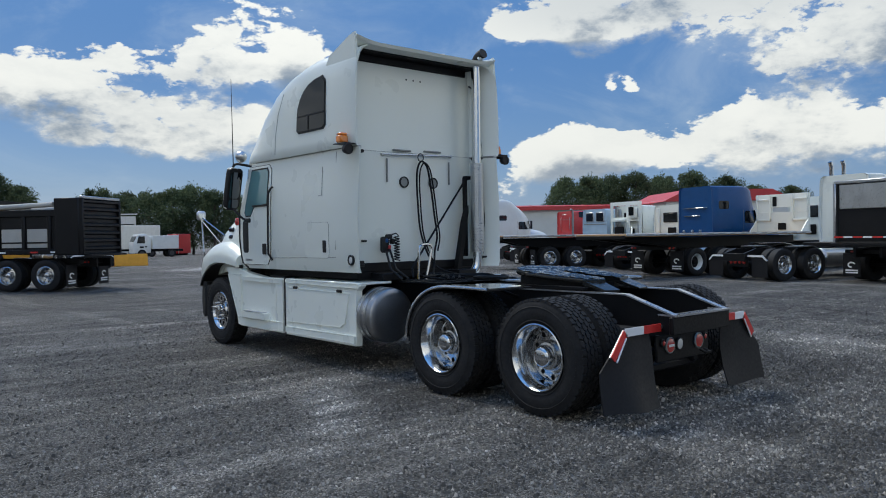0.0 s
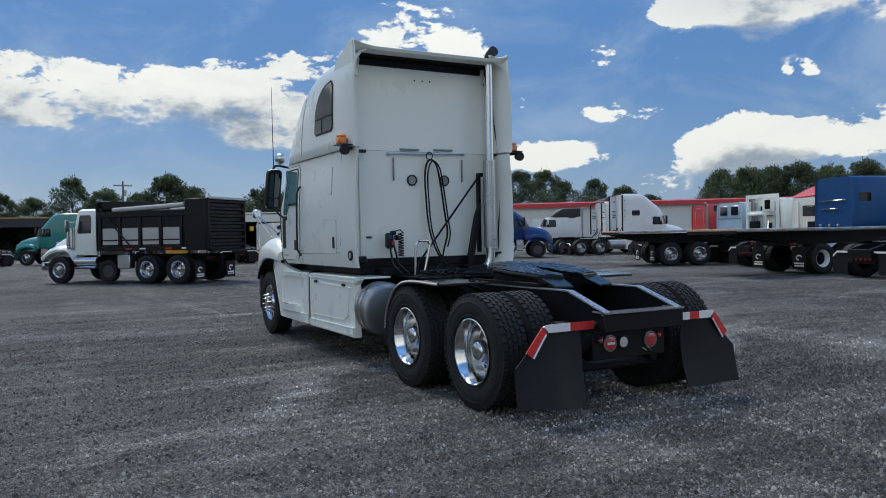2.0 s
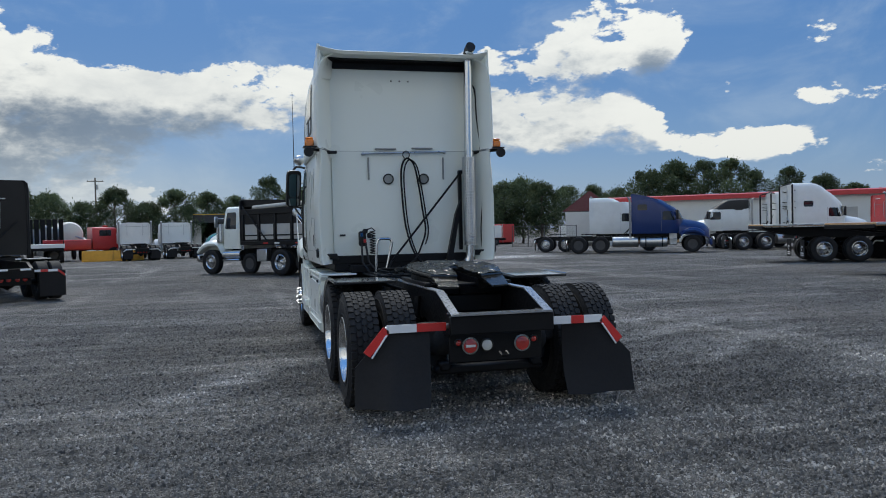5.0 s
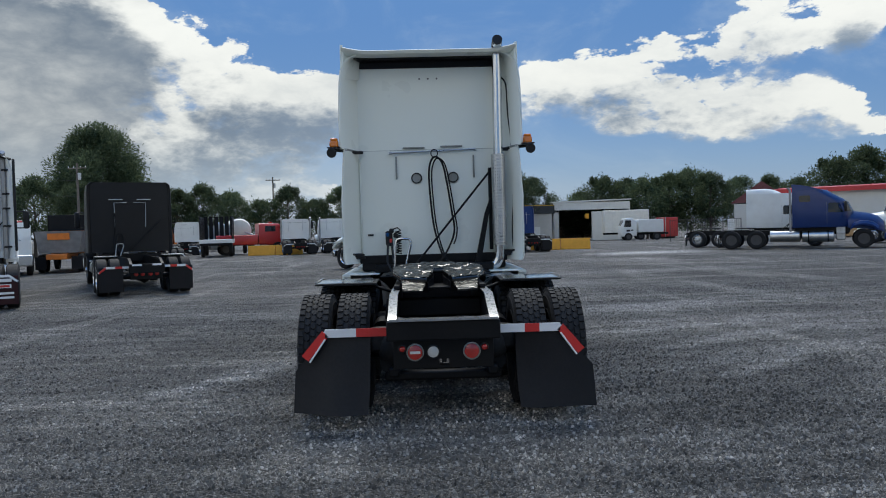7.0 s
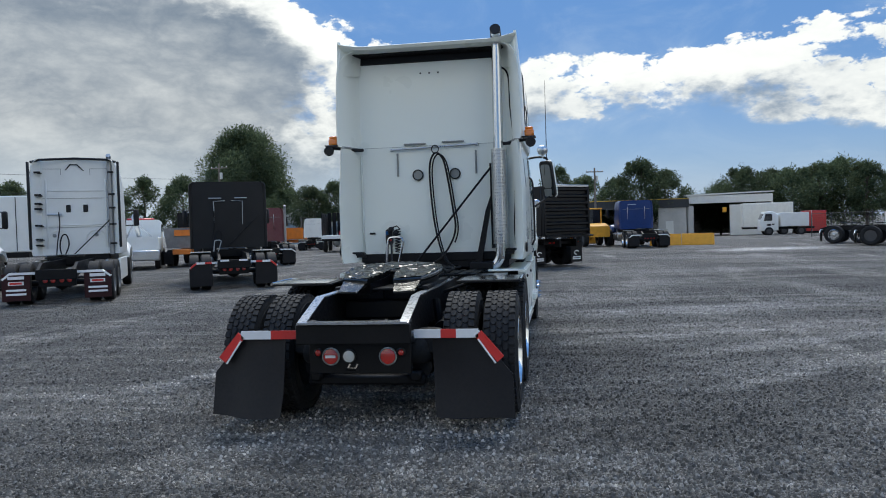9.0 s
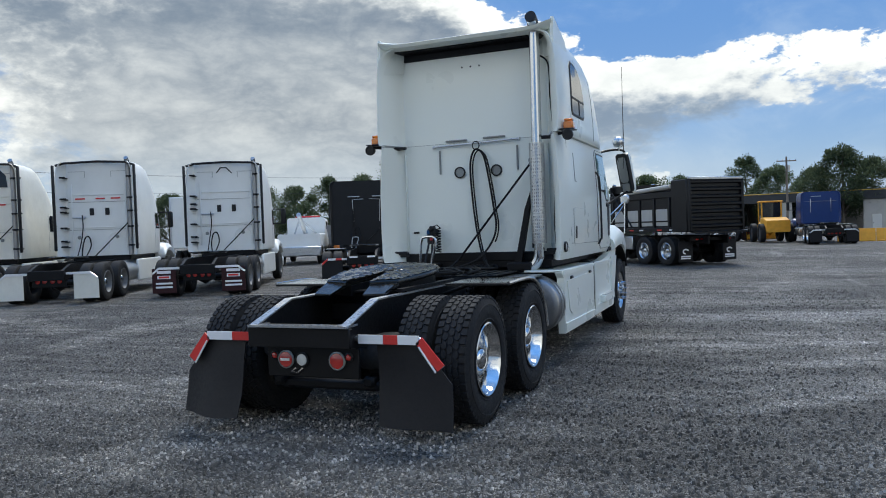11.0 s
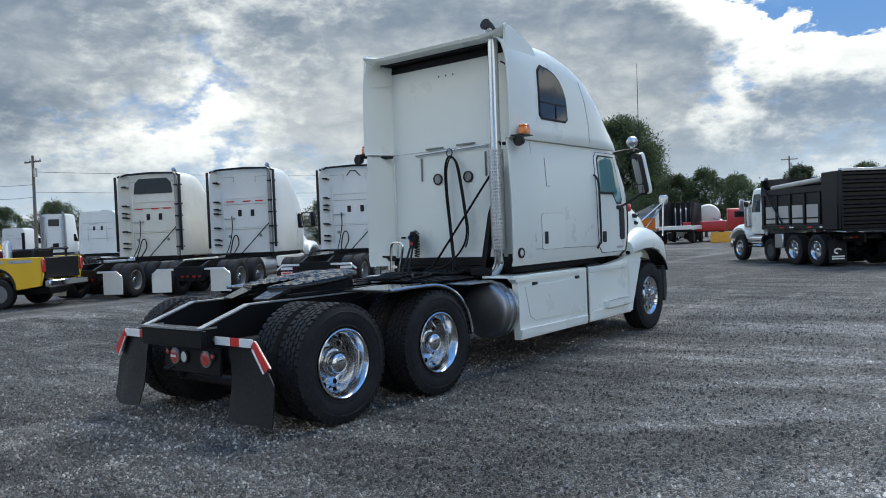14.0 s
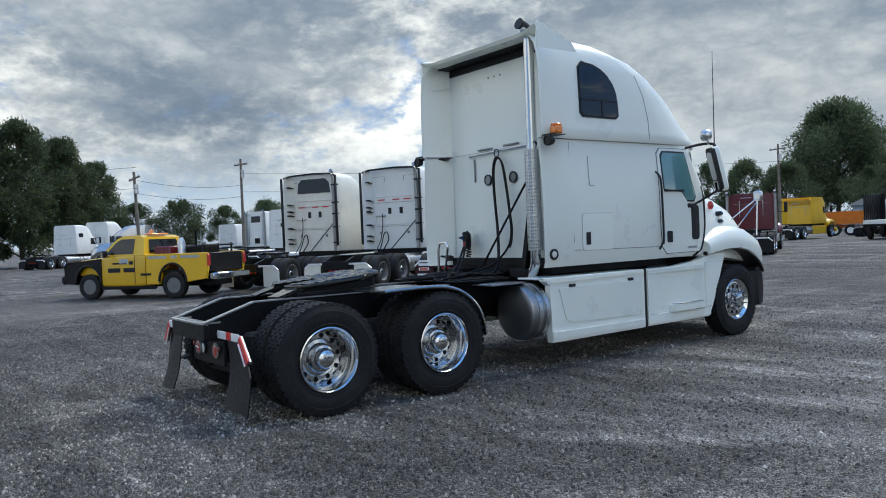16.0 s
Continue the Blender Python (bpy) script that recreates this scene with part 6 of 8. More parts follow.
        part("roof_edge", Geo().tube([(-1.12, back - 0.33, top - 0.10), (-0.9, back - 0.2, top - 0.02), (0, back - 0.05, top + 0.03), (0.9, back - 0.2, top - 0.02), (1.12, back - 0.33, top - 0.10)], 0.035, 8), PLASTIC, cb, "black roof seal")
    if rear_window:
        part("rear_recess", Geo().prism([(-0.72, 3.30), (0.72, 3.30), (0.68, 3.66), (0.52, 3.82), (-0.52, 3.82), (-0.68, 3.66)], "y", back - 0.02, back + 0.02), GLASS, cb, "dark recess under the roof")
    if roof_dark:
        part("roof_cap", Geo().loft([contour(**dict(l, w=l["w"] * 1.008, front=l["front"] + 0.01, z=l["z"] + 0.006)) for l in lv if l["z"] > 2.6]), PLASTIC, cb, "black roof top")
        for s in (-1, 1):
            part("roof_panel", patch(lv, [(3.25, 2.62), (3.25, top - 0.12), (4.3, top - 0.12), (5.0, 2.75), (5.1, 2.62)], 0.008, s, 0.02), PLASTIC, cb, "black upper side panel")
    if chrome_bars:
        for z, x0, x1 in ((2.62, -0.75, 0.75), (2.28, -0.7, 0.3)):
            part("wall_bar", Geo().box(((x0 + x1) / 2, back - 0.04, z), (x1 - x0, 0.05, 0.05), 0.015), CHROME, cb, "chrome bar")
        for x in (-0.75, -0.2, 0.3):
            part("coupling", Geo().lathe([(0, 0.06), (0.06, 0.06), (0.08, 0.02)], 12, Matrix.Translation((x, back, 1.62)) @ Matrix.Rotation(-math.pi / 2, 4, "Z")), STEEL, cb)
    if kind == "day" and twin_window:
        for x in (-0.42, 0.42):
            fr = part("rear_window_frame", Geo().box((x, back - 0.01, top - 0.45), (0.66, 0.04, 0.56), 0.08), STEEL, cb)
            part("rear_window", Geo().box((x, back - 0.03, top - 0.45), (0.56, 0.02, 0.46), 0.01), GLASS, fr, "rounded rear cab window")
        part("cab_stripe", Geo().box((0, back - 0.005, 2.1), (1.9, 0.02, 0.05)), GRILLE, cb)
    elif kind == "day" and not blank_wall:
        fr = part("rear_window_frame", Geo().box((0, back - 0.01, top - 0.62), (0.86, 0.04, 0.50), 0.03), PLASTIC, cb)
        part("rear_window", Geo().box((0, back - 0.03, top - 0.62), (0.76, 0.02, 0.40), 0.01), GLASS, fr, "dark rear cab window")
        for s in (-1, 1):
            part("rear_post", Geo().box((s * 0.72, back - 0.05, (top + 1.2) / 2), (0.22, 0.06, top - 1.5), 0.02), STEEL if stack == 2 else paint, cb)
        part("rear_hatch", Geo().box((0.1, back - 0.02, 1.62), (0.5, 0.04, 0.42), 0.02), CHASSIS, cb)
    elif not extender and not grab and not chrome_bars and not blank_wall:
        for s in (-1, 1):
            part("wall_handle", Geo().tube([(s * 0.55, back - 0.02, 1.8), (s * 0.55, back - 0.06, 1.9), (s * 0.55, back - 0.06, 2.5), (s * 0.55, back - 0.02, 2.6)], 0.014, 6), STEEL, cb)
        part("wall_joint", Geo().box((0, back - 0.004, 2.45), (1.7, 0.02, 0.014)), GRILLE, cb)
        part("wall_vent", Geo().box((-0.25, back - 0.01, 2.75), (0.55, 0.03, 0.04), 0.01), STEEL, cb)
    if extender and ports:
        for s in (-1, 1):
            arch = [(s * (0.50 + 0.26 * math.cos(a)), back - 0.006, 1.62 + 0.24 * math.sin(a)) for a in [math.pi * k / 12 for k in range(13)]]
            part("embossed_arch", Geo().tube([(arch[0][0], back - 0.006, 1.36)] + arch + [(arch[-1][0], back - 0.006, 1.36)], 0.014, 6), paint, cb)
            part("wall_rib", Geo().box((s * 0.80, back - 0.012, 2.35), (0.05, 0.03, 2.0), 0.012), paint, cb)
            part("cap_joint", Geo().box((s * 0.62, back - 0.004, top - 0.27), (0.50, 0.014, 0.010)).box((s * 0.39, back - 0.004, top - 0.36), (0.010, 0.014, 0.18)), GRILLE, cb)
        part("wall_cap", Geo().lathe([(0, 0.055), (0.02, 0.05), (0.026, 0.02), (0.027, 0.001)], 16, Matrix.Translation((0.50, back, 1.72)) @ Matrix.Rotation(-math.pi / 2, 4, "Z")), GRILLE, cb)
        part("wall_cap", Geo().lathe([(0, 0.055), (0.02, 0.05), (0.026, 0.02), (0.027, 0.001)], 16, Matrix.Translation((-0.62, back, 1.72)) @ Matrix.Rotation(-math.pi / 2, 4, "Z")), GRILLE, cb)
        part("hose_rail", Geo().tube([(-0.78, back - 0.05, 2.33), (-0.40, back - 0.05, 2.33)], 0.022, 8).box((-0.42, back - 0.03, 2.33), (0.05, 0.08, 0.07), 0.01), STEEL, cb)
        part("wall_band", Geo().box((0, back - 0.008, 2.02), (1.56, 0.02, 0.03), 0.006), paint, cb)
        part("wall_band", Geo().box((0, back - 0.008, 3.02), (1.70, 0.02, 0.035), 0.006), paint, cb)
    if grab:
        part("roof_edge", Geo().tube([(x, back + 0.02, top - 0.015 - 0.06 * (x / 1.1) ** 4) for x in [-1.12 + 0.14 * k for k in range(17)]], 0.014, 6), STEEL, cb, "thin bright roof edge")
        part("wall_handle", Geo().box((-0.42, back - 0.03, 2.83), (0.42, 0.03, 0.035), 0.008), STEEL, cb)
        part("wall_handle", Geo().box((0.42, back - 0.03, 2.83), (0.42, 0.03, 0.035), 0.008), STEEL, cb)
        part("grab_tube", Geo().tube([tuple(p) for p in smooth_path([(-0.52, 2.6, 1.05), (-0.48, 2.6, 1.38), (-0.42, 2.6, 1.42), (-0.32, 2.6, 1.42), (-0.28, 2.6, 1.36), (-0.38, 2.6, 1.05)], 4)], 0.018, 6), STEEL, t, "bent bright grab tube")
        for s in (-1, 1):
            part("tape", Geo().box((s * 0.26, -0.874, 0.855), (0.24, 0.008, 0.05)), WHITE_T, t, "white reflective tape")
            part("grab_rail", Geo().tube([(s * 0.45, back - 0.05, 1.95), (s * 0.47, back - 0.07, 2.72), (s * 0.10, back - 0.06, 2.74)], 0.016, 6), STEEL, cb, "bright grab rail")
    return t


def at(x, y, heading, z=None):
    """A pose on the ground; heading in degrees to the left of +y."""
    return pose(x, y, slope(x, y) if z is None else z, 0, 0, heading)


def from_wall(x, y, heading, wall=3.2):
    """As at(), for a tractor whose rear wall's middle stands at (x, y)."""
    a = radians(heading)
    return at(x + math.sin(a) * wall, y - math.cos(a) * wall, heading)


def bars(parent, m, rows, mt, depth=0.004, name="lettering"):
    """Plain bars in place of writing: x, z, width, height."""
    for x, z, w, h in rows:
        part(name, Geo().box((x, 0, z), (w, depth, h)), mt, parent, m=m, smooth=0)


# the row of white sleepers
w3 = tractor("white sleeper tractor with dark lettered mud flaps, back turned", from_wall(-6.25, 18.55, 27), WHITE_OLD, "high", 3.93, square=True, flap=DARKFLAP, ports=1, extender=True, group="row of white tractors", rims=GREYRIM)
w2 = tractor("white sleeper tractor with white mud flaps, back turned", from_wall(-9.26, 16.32, 28), WHITE_OLD, "high", 4.0, flap=WHITEFLAP, ports=1, extender=True, group="row of white tractors", rims=GREYRIM)
w1 = tractor("yellowed white sleeper tractor with dark roof recess and white flaps", from_wall(-11.95, 14.52, 28), CREAM, "high", 3.98, flap=WHITEFLAP, ports=1, extender=True, rear_window=True, stack=1, hood_paint=WHITE_OLD, group="row of white tractors", rims=GREYRIM)
for s in (-1, 1):
    mm = pose(s * 0.91, -0.73, 0.0)
    bars(w3, mm, ((0, 0.70, 0.36, 0.075), (0, 0.565, 0.34, 0.085), (0, 0.40, 0.44, 0.05), (0, 0.30, 0.44, 0.05)), WHITE_T)
    bars(w3, pose(s * 0.91, -0.733, 0.0), ((0, 0.565, 0.27, 0.05),), RED_T)
for tr, zz in ((w2, 2.9), (w1, 2.78)):
    for x in (-0.55, 0.05, 0.5):
        part("reflector_strip", Geo().box((x, 3.185, zz), (0.28, 0.01, 0.04)), RED_T, tr)
part("wall_badge", Geo().prism([(-0.28, 3.62), (-0.14, 3.80), (0.06, 3.80), (0.24, 3.60), (0.20, 3.60), (0.04, 3.765), (-0.12, 3.765), (-0.24, 3.62)], "y", 3.18, 3.19), PLASTIC, w3)
tractor("white mid-roof sleeper tractor with dark ports, back turned", from_wall(-28.0, 20.85, 28), WHITE_OLD, "mid", 3.42, ports=1, strut=False, stack=0, group="row of white tractors")
tractor("white day-cab tractor beside the sleepers", from_wall(-44.2, 26.0, 30, 4.3), WHITE_OLD, "day", 3.95, stack=2, strut=False, group="row of white tractors")
tractor("small white sleeper tractor far down the yard", from_wall(-61.4, 30.3, 30), WHITE_OLD, "mid", 3.4, strut=False, stack=0, rear_window=False, group="row of white tractors")

# black and dark red tractors beyond the row
tractor("black sleeper tractor with bright grab rails, back turned", from_wall(-3.3, 22.4, 26), BLACK, "mid", 3.38, square=True, grab=True, stack=0, white_edge=False, strut=True, half=1.26, group="dark tractors")
tractor("dark red flat-roof tractor, back turned", from_wall(-7.9, 36.8, 26), REDP, "flat", 2.95, square=True, stack=2, strut=False, group="dark tractors")
# white flat-roof tractors and the teal one far behind the dump truck
tractor("white square-back sleeper tractor with twin stacks", from_wall(-3.9, 58.2, 14), WHITE_OLD, "flat", 2.72, square=True, stack=2, strut=False, group="square-back white tractors")
tractor("white square-back sleeper tractor with chrome stacks", from_wall(-1.2, 60.5, 14), WHITE_OLD, "flat", 2.72, square=True, stack=2, strut=False, group="square-back white tractors")
tractor("teal green sleeper tractor behind the dump truck", from_wall(5.2, 56.8, 62), GREENP, "mid", 3.5, stack=1, strut=False)
tractor("dark blue square-back sleeper tractor before the workshop", from_wall(12.6, 49.4, 6), BLUEP, "flat", 3.02, square=True, stack=0, strut=False)
# blue tractors and white ones on the open side
blue = tractor("blue sleeper tractor with chrome tanks, seen from its side", at(24.1, 41.5, -118), BLUEP, "mid", 3.25, stack=1, rims=DARKRIM, strut=True, sleeper_window=True)
part("roof_spoiler", Geo().loft([[(x, 3.16, 3.12), (x * 0.97, 3.12, 3.52), (x * 0.97, 3.24, 3.53), (x * 0.95, 3.9, 3.42), (x * 0.9, 4.6, 3.2), (x * 0.95, 4.7, 3.1)] for x in (-1.04, 1.04)]), BLUEP, blue, "raised blue roof spoiler")
tractor("white sleeper tractor standing behind the blue one", at(23.8, 46.0, -118), WHITE_OLD, "high", 3.5, stack=1, strut=False)

# more parked tractors on the open side of the yard
tractor("white sleeper tractor with black roof top, nose away from the flatbeds", from_wall(37.6, 43.4, 50), WHITE_OLD, "mid", 3.3, stack=1, strut=False, roof_dark=True, sleeper_window=True, group="tractors behind the flatbeds")
tractor("white mid-roof tractor beside a taller white one", from_wall(37.6, 41.1, -111), WHITE_OLD, "mid", 3.6, stack=0, strut=True, extender=True, sleeper_window=True, group="tractors behind the flatbeds")
tractor("large white sleeper tractor with black extender edges", from_wall(36.7, 38.0, -111), WHITE_OLD, "high", 3.98, stack=0, extender=True, strut=True, sleeper_window=True, group="tractors behind the flatbeds")
tractor("bright red flat-roof tractor with one stack", from_wall(36.0, 30.5, -112), RED2, "flat", 2.95, stack=1, strut=False, sleeper_window=True, group="tractors behind the flatbeds")
tractor("pale blue old day-cab tractor with two rear windows", from_wall(34.6, 27.2, -100, 4.3), LIGHTBLUE, "day", 2.95, stack=0, strut=False, twin_window=True, group="tractors behind the flatbeds")
rack_truck = tractor("white day-cab tractor with cut-out headache rack and bright stacks", from_wall(34.4, 24.7, -100, 4.3), WHITE, "day", 3.05, stack=2, strut=False, group="tractors behind the flatbeds")
tractor("white day-cab tractor with dark door window", from_wall(33.6, 21.7, -95, 4.3), WHITE, "day", 2.95, stack=0, strut=False, group="tractors behind the flatbeds")
tractor("bright blue square sleeper tractor with chrome wall bars", from_wall(30.3, 18.3, -108), BLUE2, "flat", 3.55, stack=0, strut=False, chrome_bars=True, sleeper_window=True, group="tractors behind the flatbeds")
tall = tractor("tall white tractor with plain grey flaps and two bright stacks", at(23.9, 12.36, -106), WHITE, "day", 3.5, square=True, stack=0, blank_wall=True, strut=False, group="tractors behind the flatbeds")
tractor("white day-cab tractor with pale headache rack under a flatbed", from_wall(33.0, 14.6, -100, 4.3), WHITE, "day", 3.0, stack=1, strut=False, group="tractors behind the flatbeds")


def plate(g, x0, x1, z0, z1, y, thick=0.05):
    return g.box(((x0 + x1) / 2, y, (z0 + z1) / 2), (x1 - x0, thick, z1 - z0), 0.006)


def cut_out_rack(t, y):
    """White steel rack behind a cab, with shelves and dark openings."""
    r = part("headache_rack", plate(Geo(), -0.95, 0.95, 2.2, 2.42, y), WHITE, t, "white cut-out headache rack")
    for x0, x1, z0, z1 in ((-1.15, -0.95, 1.2, 3.25), (0.95, 1.15, 1.2, 3.25), (-0.95, 0.95, 3.05, 3.25), (0.05, 0.32, 2.42, 3.05), (0.05, 0.32, 1.45, 2.2), (-0.95, 0.95, 1.2, 1.45)):
        part("rack_bar", plate(Geo(), x0, x1, z0, z1, y), WHITE, r)
    part("rack_shelf", Geo().box((-0.40, y - 0.15, 2.25), (0.9, 0.30, 0.12), 0.02), WHITE, r)
    part("rack_box", Geo().box((0.62, y - 0.12, 2.65), (0.5, 0.22, 0.55), 0.02), WHITE, r)
    # no hole: a dark plate on the box paints the shaded opening
    part("rack_opening", plate(Geo(), 0.45, 0.82, 2.5, 2.95, y - 0.24, 0.02), GLASS, r, "dark plate for the shade in an opening")
    part("hose_tray", Geo().box((-0.45, y - 0.05, 1.7), (0.65, 0.12, 0.45), 0.02), CHASSIS, r)
    part("rack_brace", Geo().tube([(0.5, y - 0.05, 1.9), (0.9, y - 0.5, 1.3)], 0.04, 8), WHITE, r)


cut_out_rack(rack_truck, 4.0)
for px in (-0.75, -0.25):
    part("exhaust_pipe", Geo().tube([(px, 4.6, 3.3), (px, 4.6, 3.85), (px, 4.52, 4.02)], 0.07, 12), CHROME, tall, "bright curved stack")
# far left and far end of the yard
tractor("white sleeper tractor near the far trees", from_wall(-57.6, 14.6, 40), WHITE_OLD, "mid", 3.6, stack=0, strut=False, sleeper_window=True, group="far tractors")
tractor("tall white sleeper tractor near the far trees", from_wall(-61.5, 18.2, 40), WHITE_OLD, "high", 3.95, stack=0, strut=False, group="far tractors")
tractor("dark teal sleeper tractor near the far trees", from_wall(-66.5, 21.8, 20), BLUEP, "mid", 3.5, stack=0, strut=False, group="far tractors")
tractor("silver grey sleeper tractor near the far trees", at(-50.0, 22.5, 150), STEEL, "mid", 3.3, stack=1, strut=False, group="far tractors")
tractor("yellow sleeper tractor at the end of the yard", from_wall(-17.6, 59.4, 5), YELLOW, "high", 3.05, stack=0, strut=False, group="far tractors")
tractor("white aero tractor at the end of the yard", from_wall(-15.6, 68.9, 12), WHITE_OLD, "mid", 3.0, stack=1, strut=False, group="far tractors")


# ---------------------------------------------------------------- dump truck
def dump_truck(label, m, cab_paint, box_paint, gate_only=False):
    t = thing("dump_truck", label, "dump truck", m, "dump trucks")
    L = 4.9                      # rear axle to steer axle
    part("frame_rail", Geo().box((0.42, 2.4, 0.9), (0.09, 7.4, 0.28), 0.01), CHASSIS, t)
    part("frame_rail", Geo().box((-0.42, 2.4, 0.9), (0.09, 7.4, 0.28), 0.01), CHASSIS, t)
    for y, kinds in ((0.0, 2), (1.32, 2)):
        part("axle", AXLE_MESH, None, t, m=Matrix.Translation((0, y, 0)))
        for s in (-1, 1):
            wheel(t, s * 1.10, y, 0.52, s, "outer", TYRE_FAR)
            if kinds == 2:
                wheel(t, s * 0.78, y, 0.52, -s, "inner", TYRE_FAR)
    for s in (-1, 1):
        wheel(t, s * 1.06, L + 0.40, 0.52, s, "steer", TYRE_FAR)
        wheel(t, s * 1.02, 3.12, 0.46, s, "outer", TYRE_FAR, 0.80, DARKRIM)
        part("side_step", Geo().box((s * 1.05, 4.1, 0.60), (0.35, 0.95, 0.10), 0.03).tube([(s * 1.02, 3.6, 0.82), (s * 1.02, 4.6, 0.82)], 0.17, 14), CHROME, t, "bright tank and step")
        part("tool_box", Geo().box((s * 1.05, 2.35, 0.80), (0.3, 0.55, 0.50), 0.03), STEEL, t)
        for y in (-0.72,):
            fl = part("mud_flap", Geo().box((s * 0.95, y, 0.50), (0.60, 0.015, 0.72), 0.004), FLAP, t)
            bars(fl, pose(s * 0.95, y - 0.011, 0.0), ((0, 0.26, 0.42, 0.04), (0, 0.33, 0.42, 0.05)), WHITE_T, name="marking")
            part("marking", Geo().loft([[(s * 0.95 + (0.14 - w) * math.cos(a), y - 0.011, 0.50 + (0.10 - w) * math.sin(a)) for w in (0.0, 0.05)] + [(s * 0.95 + (0.14 - w) * math.cos(a), y - 0.014, 0.50 + (0.10 - w) * math.sin(a)) for w in (0.05, 0.0)] for a in [radians(20 + 25 * k) for k in range(11)]]), WHITE_T, fl)
    if not gate_only:
        lv = [dict(z=z, w=w, rear=3.74, edge=3.72, side=4.45, front=f, power=3.4, inner=w * 0.9) for z, w, f in ((1.05, 0.98, 4.88), (1.15, 1.02, 4.92), (1.95, 1.02, 4.92), (2.55, 0.98, 4.74), (2.70, 0.95, 4.68), (2.77, 0.86, 4.55))]
        cb = part("cab", Geo().loft([contour(**l) for l in lv]), cab_paint, t, "white day cab")
        hd = part("hood", Geo().loft([hood_ring(*a) for a in ((4.75, 0.90, 1.96, 1.0), (5.2, 0.84, 1.88, 1.0), (5.7, 0.77, 1.76, 0.95), (6.05, 0.69, 1.60, 0.9), (6.15, 0.62, 1.2, 0.8))]), cab_paint, t)
        part("grille", Geo().box((0, 6.15, 1.2), (0.8, 0.07, 0.75), 0.03), CHROME, hd)
        part("bumper", Geo().box((0, 6.16, 0.66), (2.24, 0.16, 0.32), 0.05), CHROME, t)
        part("windscreen", Geo().loft([[(p[0] * 0.95, p[1] + 0.012, z) for p in contour(**dict(lv[2], z=z, front=f))[12:28]] for z, f in ((1.98, 4.92), (2.48, 4.76))], closed=False), GLASS, cb)
        for s in (-1, 1):
            part("side_window", patch(lv, [(3.92, 1.86), (3.92, 2.46), (3.98, 2.54), (4.44, 2.54), (4.56, 1.94), (4.52, 1.86)], 0.008, s, 0.02), GLASS, cb)
            low = [(4.65, 0.86), (4.78, 1.08), (5.0, 1.20), (5.4, 1.20), (5.75, 1.10), (6.08, 0.86)]
            part("fender", Geo().loft([[(s * 0.62, y, z + 0.03), (s * 1.19, y, z), (s * 1.22, y + 0.02, z + 0.08), (s * 1.1, y + 0.04, z + 0.2), (s * 0.62, y + 0.04, z + 0.26)] for y, z in low]), cab_paint, hd)
            part("air_cleaner", Geo().tube([(s * 1.02, 4.86, 1.35), (s * 1.02, 4.86, 2.08)], 0.15, 16), CHROME, t, "bright air cleaner")
            part("exhaust_pipe", Geo().tube([(s * 0.92, 3.66, 1.0), (s * 0.92, 3.66, 2.9), (s * 0.92, 3.60, 3.10)], 0.07, 12), CHROME, t)
            part("mirror", Geo().box((s * 1.35, 4.72, 2.15), (0.18, 0.08, 0.45), 0.03).tube([(s * 1.0, 4.66, 2.3), (s * 1.35, 4.72, 2.3)], 0.018, 6), STEEL, t)
    # box with posts, rails, tarp roll and ribbed gate
    z0, z1, yb, yf = 1.22, 2.62, -1.15, 3.55
    bx = part("dump_box", Geo().box((0, (yb + yf) / 2, z0 + 0.06), (2.3, yf - yb, 0.12), 0.02).box((1.10, (yb + yf) / 2, (z0 + z1) / 2), (0.06, yf - yb, z1 - z0), 0.01).box((-1.10, (yb + yf) / 2, (z0 + z1) / 2), (0.06, yf - yb, z1 - z0), 0.01).box((0, yf, 2.12), (2.3, 0.06, 1.76), 0.01), box_paint, t, "black steel dump box")
    part("cab_guard", Geo().prism([(yf, 3.02), (yf + 0.1, 3.06), (yf - 0.03, 2.72), (yf - 1.6, 2.76), (yf - 1.6, 2.98)], "x", -1.0, 1.0), box_paint, bx)
    part("tarp_roll", Geo().tube([(-1.12, yf - 0.75, 2.68), (-1.12, yb + 0.9, 2.80)], 0.085, 12), CONCRETE, bx, "rolled white tarpaulin")
    part("tarp_roll", Geo().tube([(1.12, yf - 0.75, 2.68), (1.12, yb + 0.9, 2.80)], 0.085, 12), CONCRETE, bx)
    for s in (-1, 1):
        part("top_rail", Geo().box((s * 1.14, (yb + yf) / 2, z1 - 0.10), (0.10, yf - yb, 0.22), 0.02), box_paint, bx)
        part("bottom_rail", Geo().box((s * 1.14, (yb + yf) / 2, z0 + 0.06), (0.10, yf - yb, 0.16), 0.02), box_paint, bx)
        for k in range(5):
            y = yf - 0.15 - k * 0.88
            part("side_post", Geo().box((s * 1.14, y, (z0 + z1) / 2), (0.09, 0.13, z1 - z0), 0.02), box_paint, bx)
            if k < 4:
                part("side_panel", Geo().box((s * 1.135, y - 0.46, z0 + 0.50), (0.012, 0.70, 0.60), 0.003), CONCRETE, bx, "dull grey side panel")
                part("panel_bar", Geo().box((s * 1.145, y - 0.46, z0 + 0.36), (0.02, 0.76, 0.05), 0.004), box_paint, bx)
        part("corner_post", Geo().box((s * 1.12, yb + 0.42, 2.09), (0.16, 0.85, 1.83), 0.03), box_paint, bx)
        for y, mt in ((2.1, RED_T), (1.5, WHITE_T), (0.4, RED_T), (-0.3, WHITE_T)):
            part("tape", Geo().box((s * 1.195, y, z0 + 0.05), (0.008, 0.26, 0.05)), mt, bx, smooth=0)
